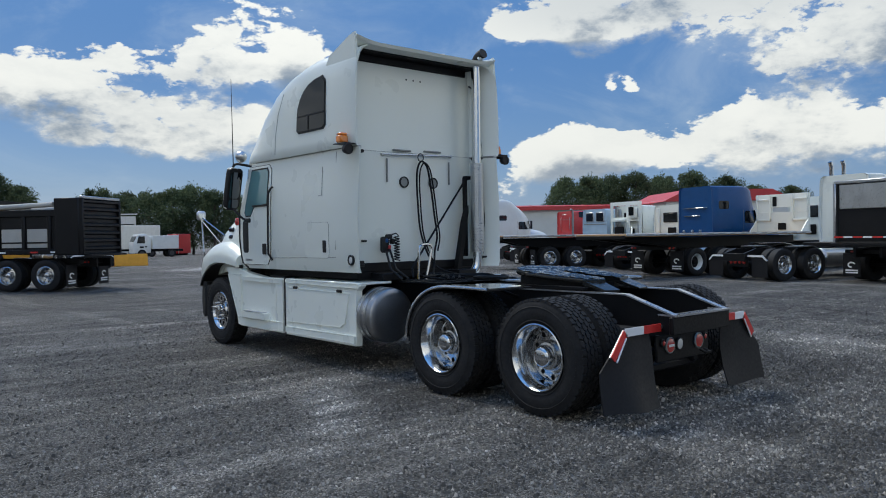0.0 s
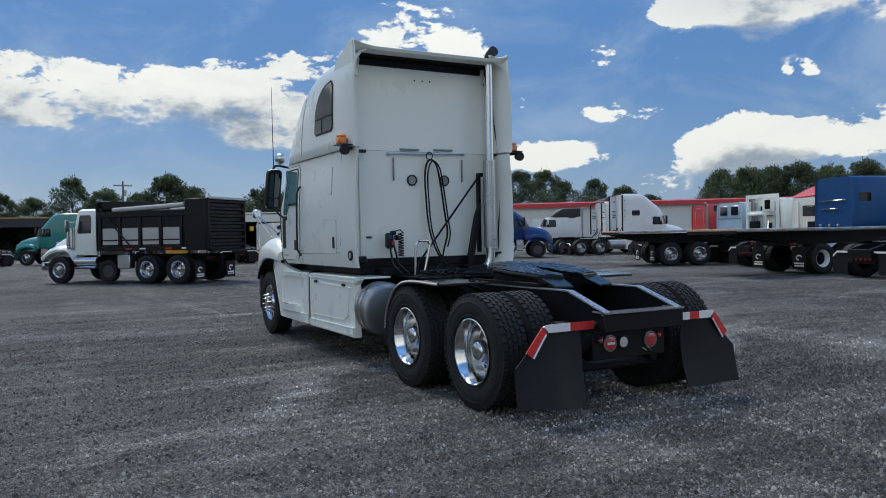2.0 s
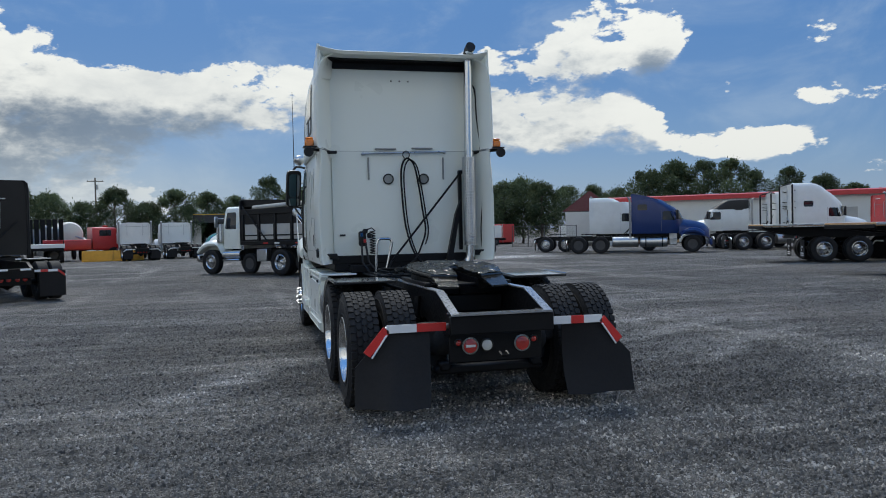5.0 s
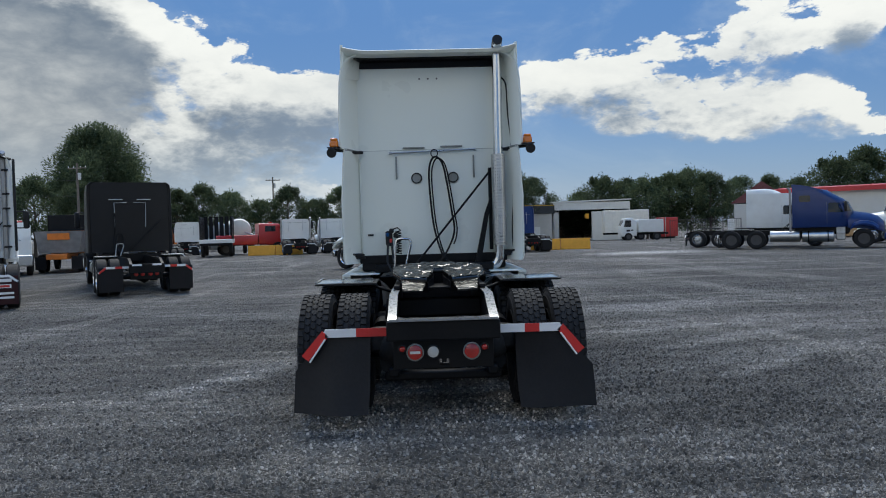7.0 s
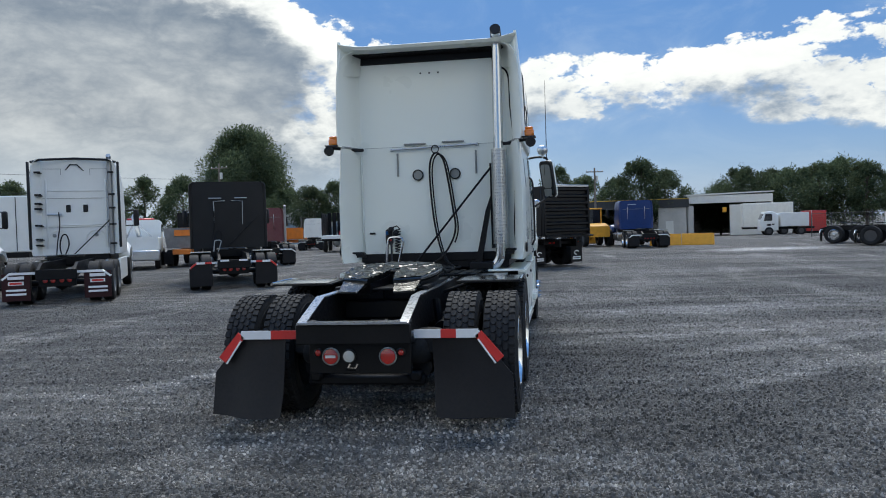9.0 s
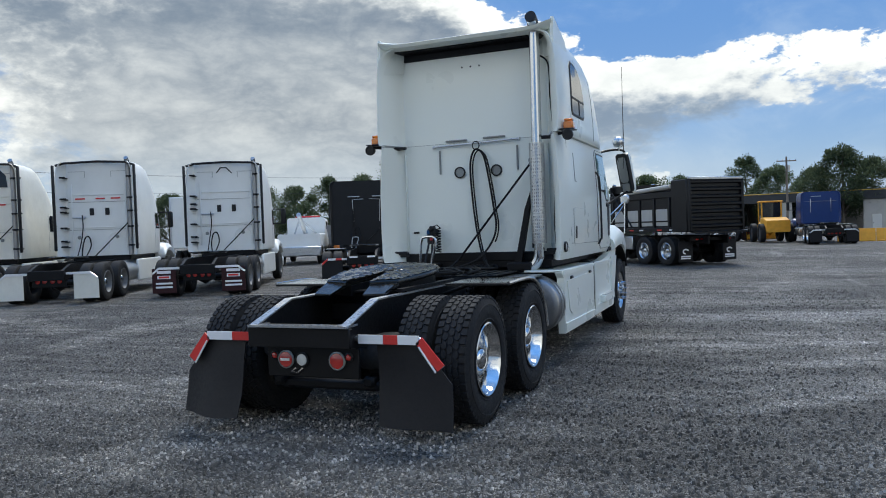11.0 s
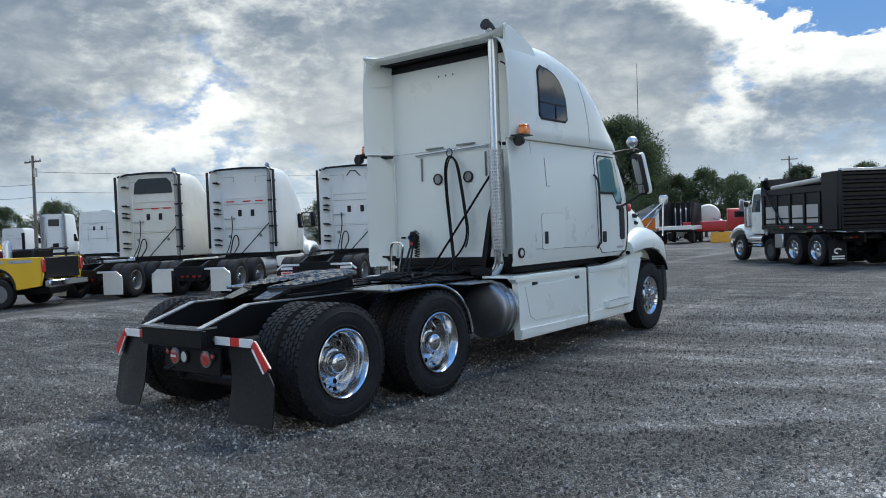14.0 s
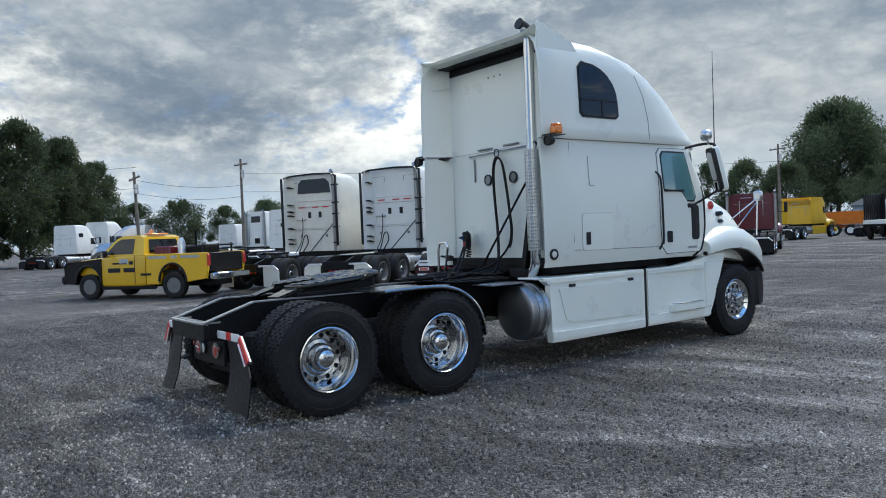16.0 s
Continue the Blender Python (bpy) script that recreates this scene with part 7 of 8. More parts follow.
        part("brace", Geo().tube([(s * 1.21, yf - 0.2, 2.75), (s * 1.21, yf - 1.5, 1.4)], 0.03, 8), box_paint, bx)
    gt = part("tailgate", Geo().box((0, yb, 2.10), (2.26, 0.07, 1.80), 0.02), box_paint, t, "ribbed black tailgate")
    if gate_only:
        part("gate_panel", Geo().box((0, yb - 0.06, 2.58), (1.95, 0.05, 0.75), 0.02), STEEL, gt, "grey upper gate panel")
        for k in range(7):
            part("tape", Geo().box((-0.96 + 0.32 * k, yb - 0.14, 1.36), (0.30, 0.006, 0.05)), WHITE_T if k % 2 else RED_T, gt, smooth=0)
    for k in range(0 if gate_only else 7):
        part("gate_rib", Geo().prism([(yb - 0.03, 1.30 + 0.255 * k), (yb - 0.12, 1.34 + 0.255 * k), (yb - 0.12, 1.40 + 0.255 * k), (yb - 0.03, 1.46 + 0.255 * k)], "x", -1.08, 1.08), box_paint, gt)
    for s in (-1, 1):
        part("gate_edge", Geo().box((s * 1.12, yb - 0.05, 2.10), (0.10, 0.16, 1.82), 0.02), STEEL if gate_only else box_paint, gt)
    part("gate_edge", Geo().box((0, yb - 0.05, 3.02), (2.3, 0.14, 0.10), 0.02), STEEL, gt)
    part("spill_apron", Geo().prism([(yb - 0.35, 1.12), (yb + 0.2, 1.2), (yb + 0.2, 1.26), (yb - 0.35, 1.18)], "x", -1.1, 1.1), box_paint, gt)
    part("light_bar", Geo().box((0, yb + 0.15, 0.92), (1.9, 0.06, 0.12), 0.01), CHASSIS, t)
    for x in (-0.7, -0.5, 0.5, 0.7):
        part("tail_light", Geo().box((x, yb + 0.11, 0.92), (0.12, 0.03, 0.05), 0.01), RED_L, t)
    return t


dump_truck("white-cab dump truck with black ribbed box and rolled tarp", at(7.15, 27.75, 43.5), WHITE, BLACK)
dump_truck("dump truck with dark box and bright gate edge, seen from behind", at(25.3, 8.6, -106), WHITE_OLD, BLACK, True)


# ---------------------------------------------------------------- flatbed trailers
def flatbed(label, x, y, heading, length, axle_at, rims=None, headboard=False):
    """(x, y): the rear end of the deck."""
    t = thing("flatbed_trailer", label, "trailer", at(x, y, heading), "flatbed trailers")
    dk = part("deck", Geo().box((0, length / 2, 1.50), (2.55, length, 0.10), 0.01), LUMBER, t, "worn flat deck")
    for s in (-1, 1):
        part("side_rail", Geo().box((s * 1.29, length / 2, 1.515), (0.05, length, 0.075), 0.01), FLANGE, dk, "pale aluminium side rail")
        for k in range(int(length / 0.6)):
            part("tape", Geo().box((s * 1.317, 0.5 + 0.6 * k, 1.515), (0.006, 0.30, 0.03)), GRILLE, dk, smooth=0)
        part("main_beam", Geo().prism([(0.1, 1.42), (length - 0.1, 1.42), (length - 0.1, 1.12), (4.5, 1.0), (axle_at[0], 0.95), (axle_at[0] - 1.2, 1.12), (0.1, 1.36)], "x", s * 0.48, s * 0.58), CHASSIS, t)
    yl = axle_at[0] - 0.95
    part("rear_sill", Geo().box((0, 0.0, 1.435), (2.5, 0.06, 0.12), 0.01), CHASSIS, t)
    part("light_bar", Geo().box((0, yl, 1.02), (2.1, 0.06, 0.13), 0.01).box((0.53, yl, 1.15), (0.08, 0.06, 0.22)).box((-0.53, yl, 1.15), (0.08, 0.06, 0.22)), CHASSIS, t)
    for x2 in (-1.0, -0.85, 0.85, 1.0):
        part("tail_light", Geo().box((x2, yl - 0.04, 1.02), (0.11, 0.02, 0.07), 0.01), RED_L, t)
    for y2 in axle_at:
        part("axle", AXLE_MESH, None, t, m=Matrix.Translation((0, y2, 0)))
        for s in (-1, 1):
            wheel(t, s * 1.10, y2, 0.52, s, "outer", TYRE_FAR, 1.0, rims)
            wheel(t, s * 0.78, y2, 0.52, -s, "inner", TYRE_FAR)
    if headboard:
        hb = part("headboard", plate(Geo(), -1.25, 1.25, 1.55, 2.35, length), WHITE, t, "white steel headboard with framed panels")
        for x0, x1, z0 in ((-1.25, -0.45, 2.35), (0.45, 1.25, 2.35), (-0.45, 0.45, 2.55)):
            part("upper_panel", plate(Geo(), x0, x1, z0, 3.1, length), WHITE, hb)
        for s in (-1, 1):
            for x0, x1, z0, z1 in ((0.50, 0.56, 2.0, 3.08), (1.14, 1.20, 2.0, 3.08), (0.50, 1.20, 2.0, 2.08), (0.50, 1.20, 2.86, 2.92)):
                part("panel_frame", plate(Geo(), min(s * x0, s * x1), max(s * x0, s * x1), z0, z1, length - 0.05, 0.05), WHITE, hb)
            part("gusset", Geo().prism([(length, 1.55), (length - 0.5, 1.55), (length, 2.1)], "x", s * 1.20 - 0.02, s * 1.20 + 0.02), WHITE, hb)
        # no holes here: dark plates on the headboard paint the shaded openings
        part("opening", plate(Geo(), -0.16, 0.2, 1.62, 1.9, length - 0.04, 0.04), CHASSIS, hb, "dark plate for the shade in a cable opening")
        part("opening", plate(Geo(), -0.42, -0.24, 2.6, 3.0, length - 0.03, 0.04), CHASSIS, hb, "dark plate for the shade in a slot")
    for y2 in (axle_at[0] - 0.75,):
        for s in (-1, 1):
            fl = part("mud_flap", Geo().box((s * 0.95, y2, 0.55), (0.60, 0.015, 0.72), 0.004), FLAP, t)
            bars(fl, pose(s * 0.95, y2 - 0.011, 0.0), ((0, 0.29, 0.42, 0.05), (0, 0.37, 0.42, 0.05)), WHITE_T, name="marking")
            part("marking", Geo().loft([[(s * 0.95 + (0.14 - w) * math.cos(a), y2 - 0.011, 0.56 + (0.10 - w) * math.sin(a)) for w in (0.0, 0.05)] + [(s * 0.95 + (0.14 - w) * math.cos(a), y2 - 0.014, 0.56 + (0.10 - w) * math.sin(a)) for w in (0.05, 0.0)] for a in [radians(20 + 25 * k) for k in range(11)]]), WHITE_T, fl)
    return t


flatbed("empty flatbed trailer with pale side rail", 24.6, 25.2, -114, 11.0, (2.3, 3.6))
flatbed("empty flatbed trailer with white headboard and steel rims", 21.5, 16.7, -100, 10.0, (3.5, 4.8), RINGRIM, True)


# ---------------------------------------------------------------- yellow pickup
PICKRIM = disc_with_holes(Geo().lathe([(0.12, 0.298), (0.125, 0.285), (0.09, 0.268), (0.04, 0.262)], 32, closed=False).lathe([(0.04, 0.15), (0.06, 0.11), (0.09, 0.09), (0.10, 0.001)], 24), 0.04, 0.15, 0.262, 6, 0.042, 0.205, depth=0.05).mesh("rim", DUSTBOX)


def pickup(m):
    t = thing("pickup_truck", "yellow pickup with black front fender and loaded bed", "pickup", m)
    # lower body: stations along y (front is +y)
    def body(y, w, z0, z1, r=0.10):
        return section(y, w, z0, z1, r)
    part("bed_side", Geo().prism([(-2.55, 0.56), (-2.62, 0.86), (-2.62, 1.30), (-0.55, 1.30), (-0.55, 0.42), (-0.96, 0.42), (-1.03, 0.78), (-1.28, 1.0), (-1.62, 1.02), (-1.88, 0.80), (-1.96, 0.47)], "x", 0.86, 0.99, 0.03), YELLOW, t, "yellow bed side")
    part("bed_side", Geo().prism([(-2.55, 0.56), (-2.62, 0.86), (-2.62, 1.30), (-0.55, 1.30), (-0.55, 0.42), (-0.96, 0.42), (-1.03, 0.78), (-1.28, 1.0), (-1.62, 1.02), (-1.88, 0.80), (-1.96, 0.47)], "x", -0.99, -0.86, 0.03), YELLOW, t, "yellow bed side")
    part("bed_floor", Geo().box((0, -1.6, 0.78), (1.74, 2.05, 0.06), 0.01), CHASSIS, t)
    part("bed_front", Geo().box((0, -0.58, 1.04), (1.74, 0.05, 0.52), 0.01), YELLOW, t)
    cbm = part("cab", Geo().loft([body(-0.52, 0.97, 0.38, 1.30), body(-0.3, 0.99, 0.36, 1.31), body(0.6, 0.99, 0.36, 1.30), body(1.02, 0.98, 0.38, 1.24)]), YELLOW, t)
    gh = [(-0.50, 1.28), (-0.42, 1.80), (-0.25, 1.87), (0.30, 1.86), (0.52, 1.78), (1.05, 1.28)]
    g = Geo()
    half = [0.97 - 0.16 * (z - 1.28) / 0.6 for y, z in gh]
    g.loft([[(w * s, y, z) for (y, z), w in zip(gh, half)] for s in (-1, -0.9, 0.9, 1)])
    part("roof", g, YELLOW, cbm)
    for s in (-1, 1):
        def pane(o):
            return Geo().loft([[(s * (0.97 - 0.16 * (z - 1.28) / 0.6 + d), y, z) for y, z in o] for d in (0.004, 0.012)])
        part("side_window", pane([(-0.12, 1.33), (-0.12, 1.77), (0.34, 1.77), (0.50, 1.70), (0.86, 1.33)]), GLASS, cbm, "dark cab window")
        part("door_line", Geo().box((s * 0.992, -0.17, 0.88), (0.006, 0.02, 0.84)), PLASTIC, cbm)
        part("front_fender", Geo().prism([(1.0, 0.38), (1.06, 0.42), (1.10, 0.80), (1.32, 1.0), (1.68, 1.0), (1.90, 0.82), (1.97, 0.46), (2.32, 0.48), (2.36, 1.02), (2.2, 1.12), (1.0, 1.22)], "x", s * 0.80, s * 0.985, 0.03), BLACK if s < 0 else YELLOW, t, "black replacement fender" if s < 0 else "yellow fender")
        for y in (1.50, -1.45):
            wheel(t, s * 0.86, y, 0.385, s, "steer" if y > 0 else "outer", TYRE_FAR, 0.755, PICKRIM)
            part("wheel_arch", Geo().tube([(s * 0.985, y + 0.46 * math.cos(a), 0.50 + 0.52 * math.sin(a)) for a in [math.pi * k / 12 for k in range(13)]], 0.035, 8), BLACK, t, "black wheel arch")
        part("headlight", Geo().box((s * 0.72, 2.37, 0.95), (0.3, 0.06, 0.16), 0.02), CLEAR_L, t)
        part("tail_light", Geo().box((s * 0.93, -2.63, 1.08), (0.13, 0.06, 0.34), 0.02), RED_L, t)
        part("mirror", Geo().box((s * 1.12, 0.75, 1.36), (0.16, 0.10, 0.20), 0.03), PLASTIC, t)
        part("sill", Geo().box((s * 0.93, 0.1, 0.34), (0.10, 1.9, 0.10), 0.02), CHASSIS, t)
    part("rear_window", Geo().loft([[(x, -0.505 + d + 0.08 * (z - 1.3) / 0.5, z) for x, z in ((-0.72, 1.35), (0.72, 1.35), (0.64, 1.74), (-0.64, 1.74))] for d in (-0.02, 0.0)]), GLASS, cbm)
    part("windscreen", Geo().loft([[(x, 1.01 - 0.53 * (z - 1.33) / 0.46 + d, z) for x, z in ((-0.84, 1.33), (0.84, 1.33), (0.74, 1.74), (-0.74, 1.74))] for d in (0.0, 0.03)]), GLASS, cbm)
    part("hood", Geo().loft([section(1.0, 0.88, 0.7, 1.25, 0.08), section(1.7, 0.86, 0.7, 1.20, 0.08), section(2.2, 0.82, 0.7, 1.12, 0.08), section(2.34, 0.78, 0.72, 1.04, 0.08)]), YELLOW, t)
    part("bumper", Geo().box((0, 2.45, 0.60), (1.95, 0.18, 0.26), 0.05), BLACK, t)
    part("grille", Geo().box((0, 2.38, 0.92), (1.1, 0.05, 0.3), 0.02), BLACK, t)
    part("rear_bumper", Geo().box((0, -2.72, 0.62), (1.9, 0.16, 0.18), 0.03), CHROME, t, "bright rear bumper")
    part("tailgate", Geo().box((0, -2.60, 1.04), (1.66, 0.06, 0.50), 0.02), BLACK, t, "black tailgate")
    part("chassis", Geo().box((0, -0.2, 0.42), (0.9, 4.6, 0.18), 0.02), CHASSIS, t)
    bd = part("beacon_bar", Geo().box((-0.1, -0.32, 1.90), (0.9, 0.16, 0.05), 0.02).lathe([(0, 0.06), (0.08, 0.06), (0.12, 0.03)], 14, Matrix.Translation((-0.35, -0.32, 1.91)) @ Matrix.Rotation(-math.pi / 2, 4, "Y")), AMBER, t)
    # bars in place of the writing on both sides
    for s in (-1, 1):
        for y0, z, w, h, mt in ((0.55, 0.86, 0.44, 0.13, PLASTIC), (0.02, 0.86, 0.40, 0.13, PLASTIC), (-0.55, 0.72, 0.36, 0.07, PLASTIC), (0.2, 1.12, 0.30, 0.14, STEEL), (0.35, 1.06, 0.5, 0.05, PLASTIC), (-0.05, 1.07, 0.14, 0.10, PLASTIC)):
            part("lettering", Geo().box((s * 0.995, y0, z), (0.008, w, h), 0.002), mt, cbm, smooth=0)
        for y0, w in ((-0.95, 0.62), (-1.52, 0.20), (-2.05, 0.62)):
            part("lettering", Geo().box((s * 0.993, y0, 1.20), (0.008, w, 0.075), 0.002), STEEL, t, smooth=0)
    # load in the bed
    part("tool_chest", Geo().box((0, -0.95, 1.22), (1.5, 0.55, 0.60), 0.03), REDP, t, "dark red tool chest")
    part("welder", Geo().box((0.1, -1.75, 1.20), (0.9, 0.6, 0.62), 0.05).tube([(0.0, -1.6, 1.5), (0.0, -1.6, 1.95)], 0.04, 8), CHASSIS, t, "black welding set")
    part("gas_bottle", Geo().tube([(-0.5, -1.45, 0.82), (-0.5, -1.45, 1.62), (-0.5, -1.45, 1.75)], [0.12, 0.12, 0.05], 12), STEEL, t)
    for x in (-0.7, 0.0, 0.7):
        part("rack_post", Geo().tube([(x, -2.35, 0.8), (x, -2.35, 1.55)], 0.03, 6), BLACK, t)
    part("rack_bar", Geo().tube([(-0.8, -2.35, 1.5), (0.8, -2.35, 1.5)], 0.03, 6), BLACK, t)
    return t


pickup(pose(-11.4, 8.4, 0.0, 0, 0, 125) @ Matrix.Diagonal((1.0, 1.06, 1.04, 1)))

# ---------------------------------------------------------------- buildings
def workshop():
    t = thing("workshop", "long low workshop with dark fascia, yellow stripe and open bays", "building", pose(-2.4, 102.5, slope(0, 102.5)) @ Matrix.Diagonal((1.275, 1.33, 1.13, 1)))
    x0, x1, dep, h = 0.0, 20.8, 16.0, 4.5
    part("roof", Geo().box(((x0 + x1) / 2, dep / 2, h - 0.1), (x1 - x0 + 0.3, dep, 0.2), 0.02), DARKSIDE, t)
    part("fascia", Geo().box(((x0 + x1) / 2, -0.1, h - 0.55), (x1 - x0 + 0.3, 0.2, 1.0), 0.02), DARKSIDE, t, "dark metal fascia")
    part("stripe", Geo().box(((x0 + x1) / 2, -0.21, h - 0.06), (x1 - x0 + 0.3, 0.03, 0.07)), YELLOW, t, "thin yellow stripe")
    part("wall", Geo().box(((x0 + x1) / 2, dep, h / 2), (x1 - x0, 0.2, h)), CONCRETE, t)
    part("wall", Geo().box((x0, dep / 2, h / 2), (0.2, dep, h)), CONCRETE, t)
    for x, w in ((0.3, 0.6), (5.6, 0.9), (11.4, 0.9), (15.6, 0.5), (19.3, 2.8)):
        part("pier", Geo().box((x, 0.1, (h - 1.0) / 2), (w, 0.3, h - 1.0), 0.01), CONCRETE, t, "pale block pier")
    dr = part("door", Geo().box((19.0, -0.07, 0.93), (0.75, 0.06, 1.86), 0.01), SIDING, t, "pale steel door")
    part("door_handle", Geo().box((18.72, -0.12, 0.95), (0.05, 0.05, 0.12), 0.01), PLASTIC, dr)
    part("bay_lamp", Geo().box((12.2, 3.0, 2.85), (1.2, 0.15, 0.06)), SIDING, t)
    part("bench", Geo().box((12, 12, 0.5), (4, 0.8, 1.0), 0.03), STEEL, t)
    return t


workshop()


def hall():
    t = thing("hall", "white metal hall with an open bay beside the workshop", "building", pose(24.2, 102.5, slope(0, 102.5)) @ Matrix.Diagonal((1.25, 1.33, 1.13, 1)))
    W, D, h = 8.4, 14.0, 4.7
    part("roof", Geo().prism([(-0.2, h - 0.02), (W + 0.2, h + 0.2), (W + 0.2, h + 0.32), (-0.2, h + 0.16)], "y", -0.2, D), SIDING, t)
    part("wall", Geo().box((W / 2, D, h / 2), (W, 0.2, h)), SIDING, t)
    part("wall", Geo().box((W, D / 2, h / 2), (0.2, D, h)), SIDING, t)
    part("wall", Geo().box((0.05, D / 2, h / 2), (0.2, D, h)), CONCRETE, t)
    part("header", Geo().box((W / 2, 0, h - 0.45), (W, 0.25, 0.9), 0.01), SIDING, t)
    for k in range(19):
        part("panel_rib", Geo().box((0.2 + k * 0.4, -0.135, h - 0.45), (0.05, 0.02, 0.88)), SIDING, t)
    part("pier", Geo().box((0.3, 0, 1.8), (0.5, 0.25, 3.5)), CONCRETE, t)
    part("pier", Geo().box((5.9, 0, 1.8), (3.4, 0.25, 3.5)), SIDING, t)
    part("sign_box", Geo().box((3.6, -0.3, 3.0), (0.4, 0.3, 0.6), 0.03), BARRIER, t)
    return t


hall()


def long_hall():
    """White hall with the red metal roof; its front faces the yard."""
    t = thing("red_roof_hall", "long white hall with a red metal roof", "building", pose(53.0, 61.5, 0, 0, 0, -36.9))
    L0, L1, D, eave, ridge = -16.4, 62.0, 14.0, 4.35, 4.75
    cx, ln = (L0 + L1) / 2, L1 - L0
    part("wall", Geo().box((cx, 0, eave / 2), (ln, 0.2, eave)), SIDING, t, "white ribbed metal wall")
    part("wall", Geo().box((cx, D, eave / 2), (ln, 0.2, eave)), SIDING, t)
    for x in (L0, L1):
        part("gable", Geo().prism([(0, 0), (D, 0), (D, eave), (D / 2, ridge), (0, eave)], "x", x - 0.1, x + 0.1), REDP if x == L0 else SIDING, t)
    part("roof", Geo().prism([(-0.5, eave - 0.15), (D / 2, ridge), (D + 0.5, eave - 0.15), (D + 0.5, eave + 0.02), (D / 2, ridge + 0.17), (-0.5, eave + 0.02)], "x", L0 - 0.4, L1 + 0.4), ROOFRED, t, "red metal roof")
    part("fascia", Geo().box((cx, -0.52, eave - 0.02), (ln + 0.8, 0.05, 0.42)), ROOFRED, t)
    for k in range(40):
        part("roof_rib", Geo().prism([(-0.5, eave + 0.02), (D / 2, ridge + 0.17), (D / 2, ridge + 0.22), (-0.5, eave + 0.07)], "x", L0 + k * 2.05, L0 + k * 2.05 + 0.06), ROOFRED, t)
    for k, x in enumerate((-12, -4, 6, 16, 26, 38, 50)):
        part("door", Geo().box((x, -0.12, 1.5), (3.2, 0.06, 3.0), 0.01), WHITE_OLD if k % 2 else CONCRETE, t, "closed roller door")
    part("lumber_stack", Geo().box((-10.0, -2.5, 0.9), (4.5, 1.2, 1.8), 0.02), LUMBER, t)
    # raised roof over the middle part
    part("raised_roof", Geo().prism([(22, 4.7), (36, 4.7), (33.5, 5.9), (24.5, 5.9)], "y", -4.5, 7.0), ROOFRED, t, "raised red roof")
    part("raised_wall", Geo().box((29, 1.0, 2.46), (13.2, 10.5, 4.9)), SIDING, t)
    return t


long_hall()
shed = thing("shed", "small dark red barn gable behind the yard", "building", pose(45.8, 86.0, 0, 0, 0, -25))
part("wall", Geo().box((0, 3, 1.8), (6, 7, 3.6)), SIDING, shed)
part("roof", Geo().prism([(-3.4, 3.7), (0, 6.2), (3.4, 3.7)], "y", -0.4, 7), REDP, shed)
cottage = thing("cottage", "small pale house with a grey gable at the far end", "house", pose(-27.0, 98.0, 0, 0, 0, 20))
part("wall", Geo().box((0, 3, 1.5), (8, 6, 3.0)), LIGHTBLUE, cottage)
part("roof", Geo().prism([(-4.6, 2.9), (0, 5.0), (4.6, 2.9)], "y", -0.4, 6.4), CONCRETE, cottage)
part("window", Geo().box((-1.5, -0.02, 1.5), (1.1, 0.08, 1.2)), GLASS, cottage)


# ---------------------------------------------------------------- barriers, containers, plant
def barrier(x, y, heading, n, label):
    for k in range(n):
        a = radians(heading)
        b = thing("steel_barrier", label, "barrier", pose(x + math.cos(a) * (2.04 * k), y + math.sin(a) * 2.04 * k, slope(x, y), 0, 0, heading), "yellow barriers")
        part("face", Geo().prism([(-0.28, 0.0), (0.28, 0.0), (0.24, 0.22), (0.10, 0.75), (-0.10, 0.75), (-0.24, 0.22)], "x", -1.0, 1.0), BARRIER, b)
        part("foot", Geo().box((-0.7, 0, 0.04), (0.25, 0.7, 0.08), 0.02), BARRIER, b)
        part("foot", Geo().box((0.7, 0, 0.04), (0.25, 0.7, 0.08), 0.02), BARRIER, b)


barrier(14.5, 50.0, -6, 2, "yellow painted barrier block on the gravel")
barrier(-6.1, 55.9, 3, 2, "yellow painted barrier block on the gravel")


def loader(m):
    t = thing("wheel_loader", "yellow wheel loader parked before the workshop", "loader", m)
    part("rear_body", Geo().loft([section(-2.4, 0.85, 0.8, 1.7, 0.1), section(-1.2, 0.9, 0.8, 1.95, 0.1), section(-0.2, 0.85, 0.8, 1.9, 0.1)]), BARRIER, t)
    part("cab", Geo().loft([section(-0.2, 0.72, 1.6, 3.15, 0.08), section(0.9, 0.72, 1.6, 3.15, 0.08)]), GLASS, t, "dark glazed cab")
    part("cab_roof", Geo().box((0, 0.35, 3.18), (1.6, 1.5, 0.12), 0.04), BARRIER, t)
    for x in (-0.72, 0.72):
        for y in (-0.2, 0.9):
            part("cab_post", Geo().box((x, y, 2.35), (0.10, 0.10, 1.6), 0.02), BARRIER, t)
    part("front_frame", Geo().box((0, 1.6, 1.0), (0.9, 1.4, 0.7), 0.1), BARRIER, t)
    for s in (-1, 1):
        part("lift_arm", Geo().prism([(1.3, 1.4), (1.6, 1.6), (3.0, 0.7), (2.9, 0.45), (1.5, 1.2)], "x", s * 0.45, s * 0.6), BARRIER, t)
        for y in (-1.4, 1.6):
            wheel(t, s * 1.0, y, 0.75, s, "outer", TYRE_FAR, 1.45, DARKRIM)
    part("bucket", Geo().prism([(2.9, 0.2), (3.7, 0.1), (3.6, 0.2), (3.1, 0.35), (3.0, 1.0), (2.9, 1.0)], "x", -1.3, 1.3), BARRIER, t)


loader(at(9.9, 52.6, 12) @ Matrix.Scale(0.82, 4))


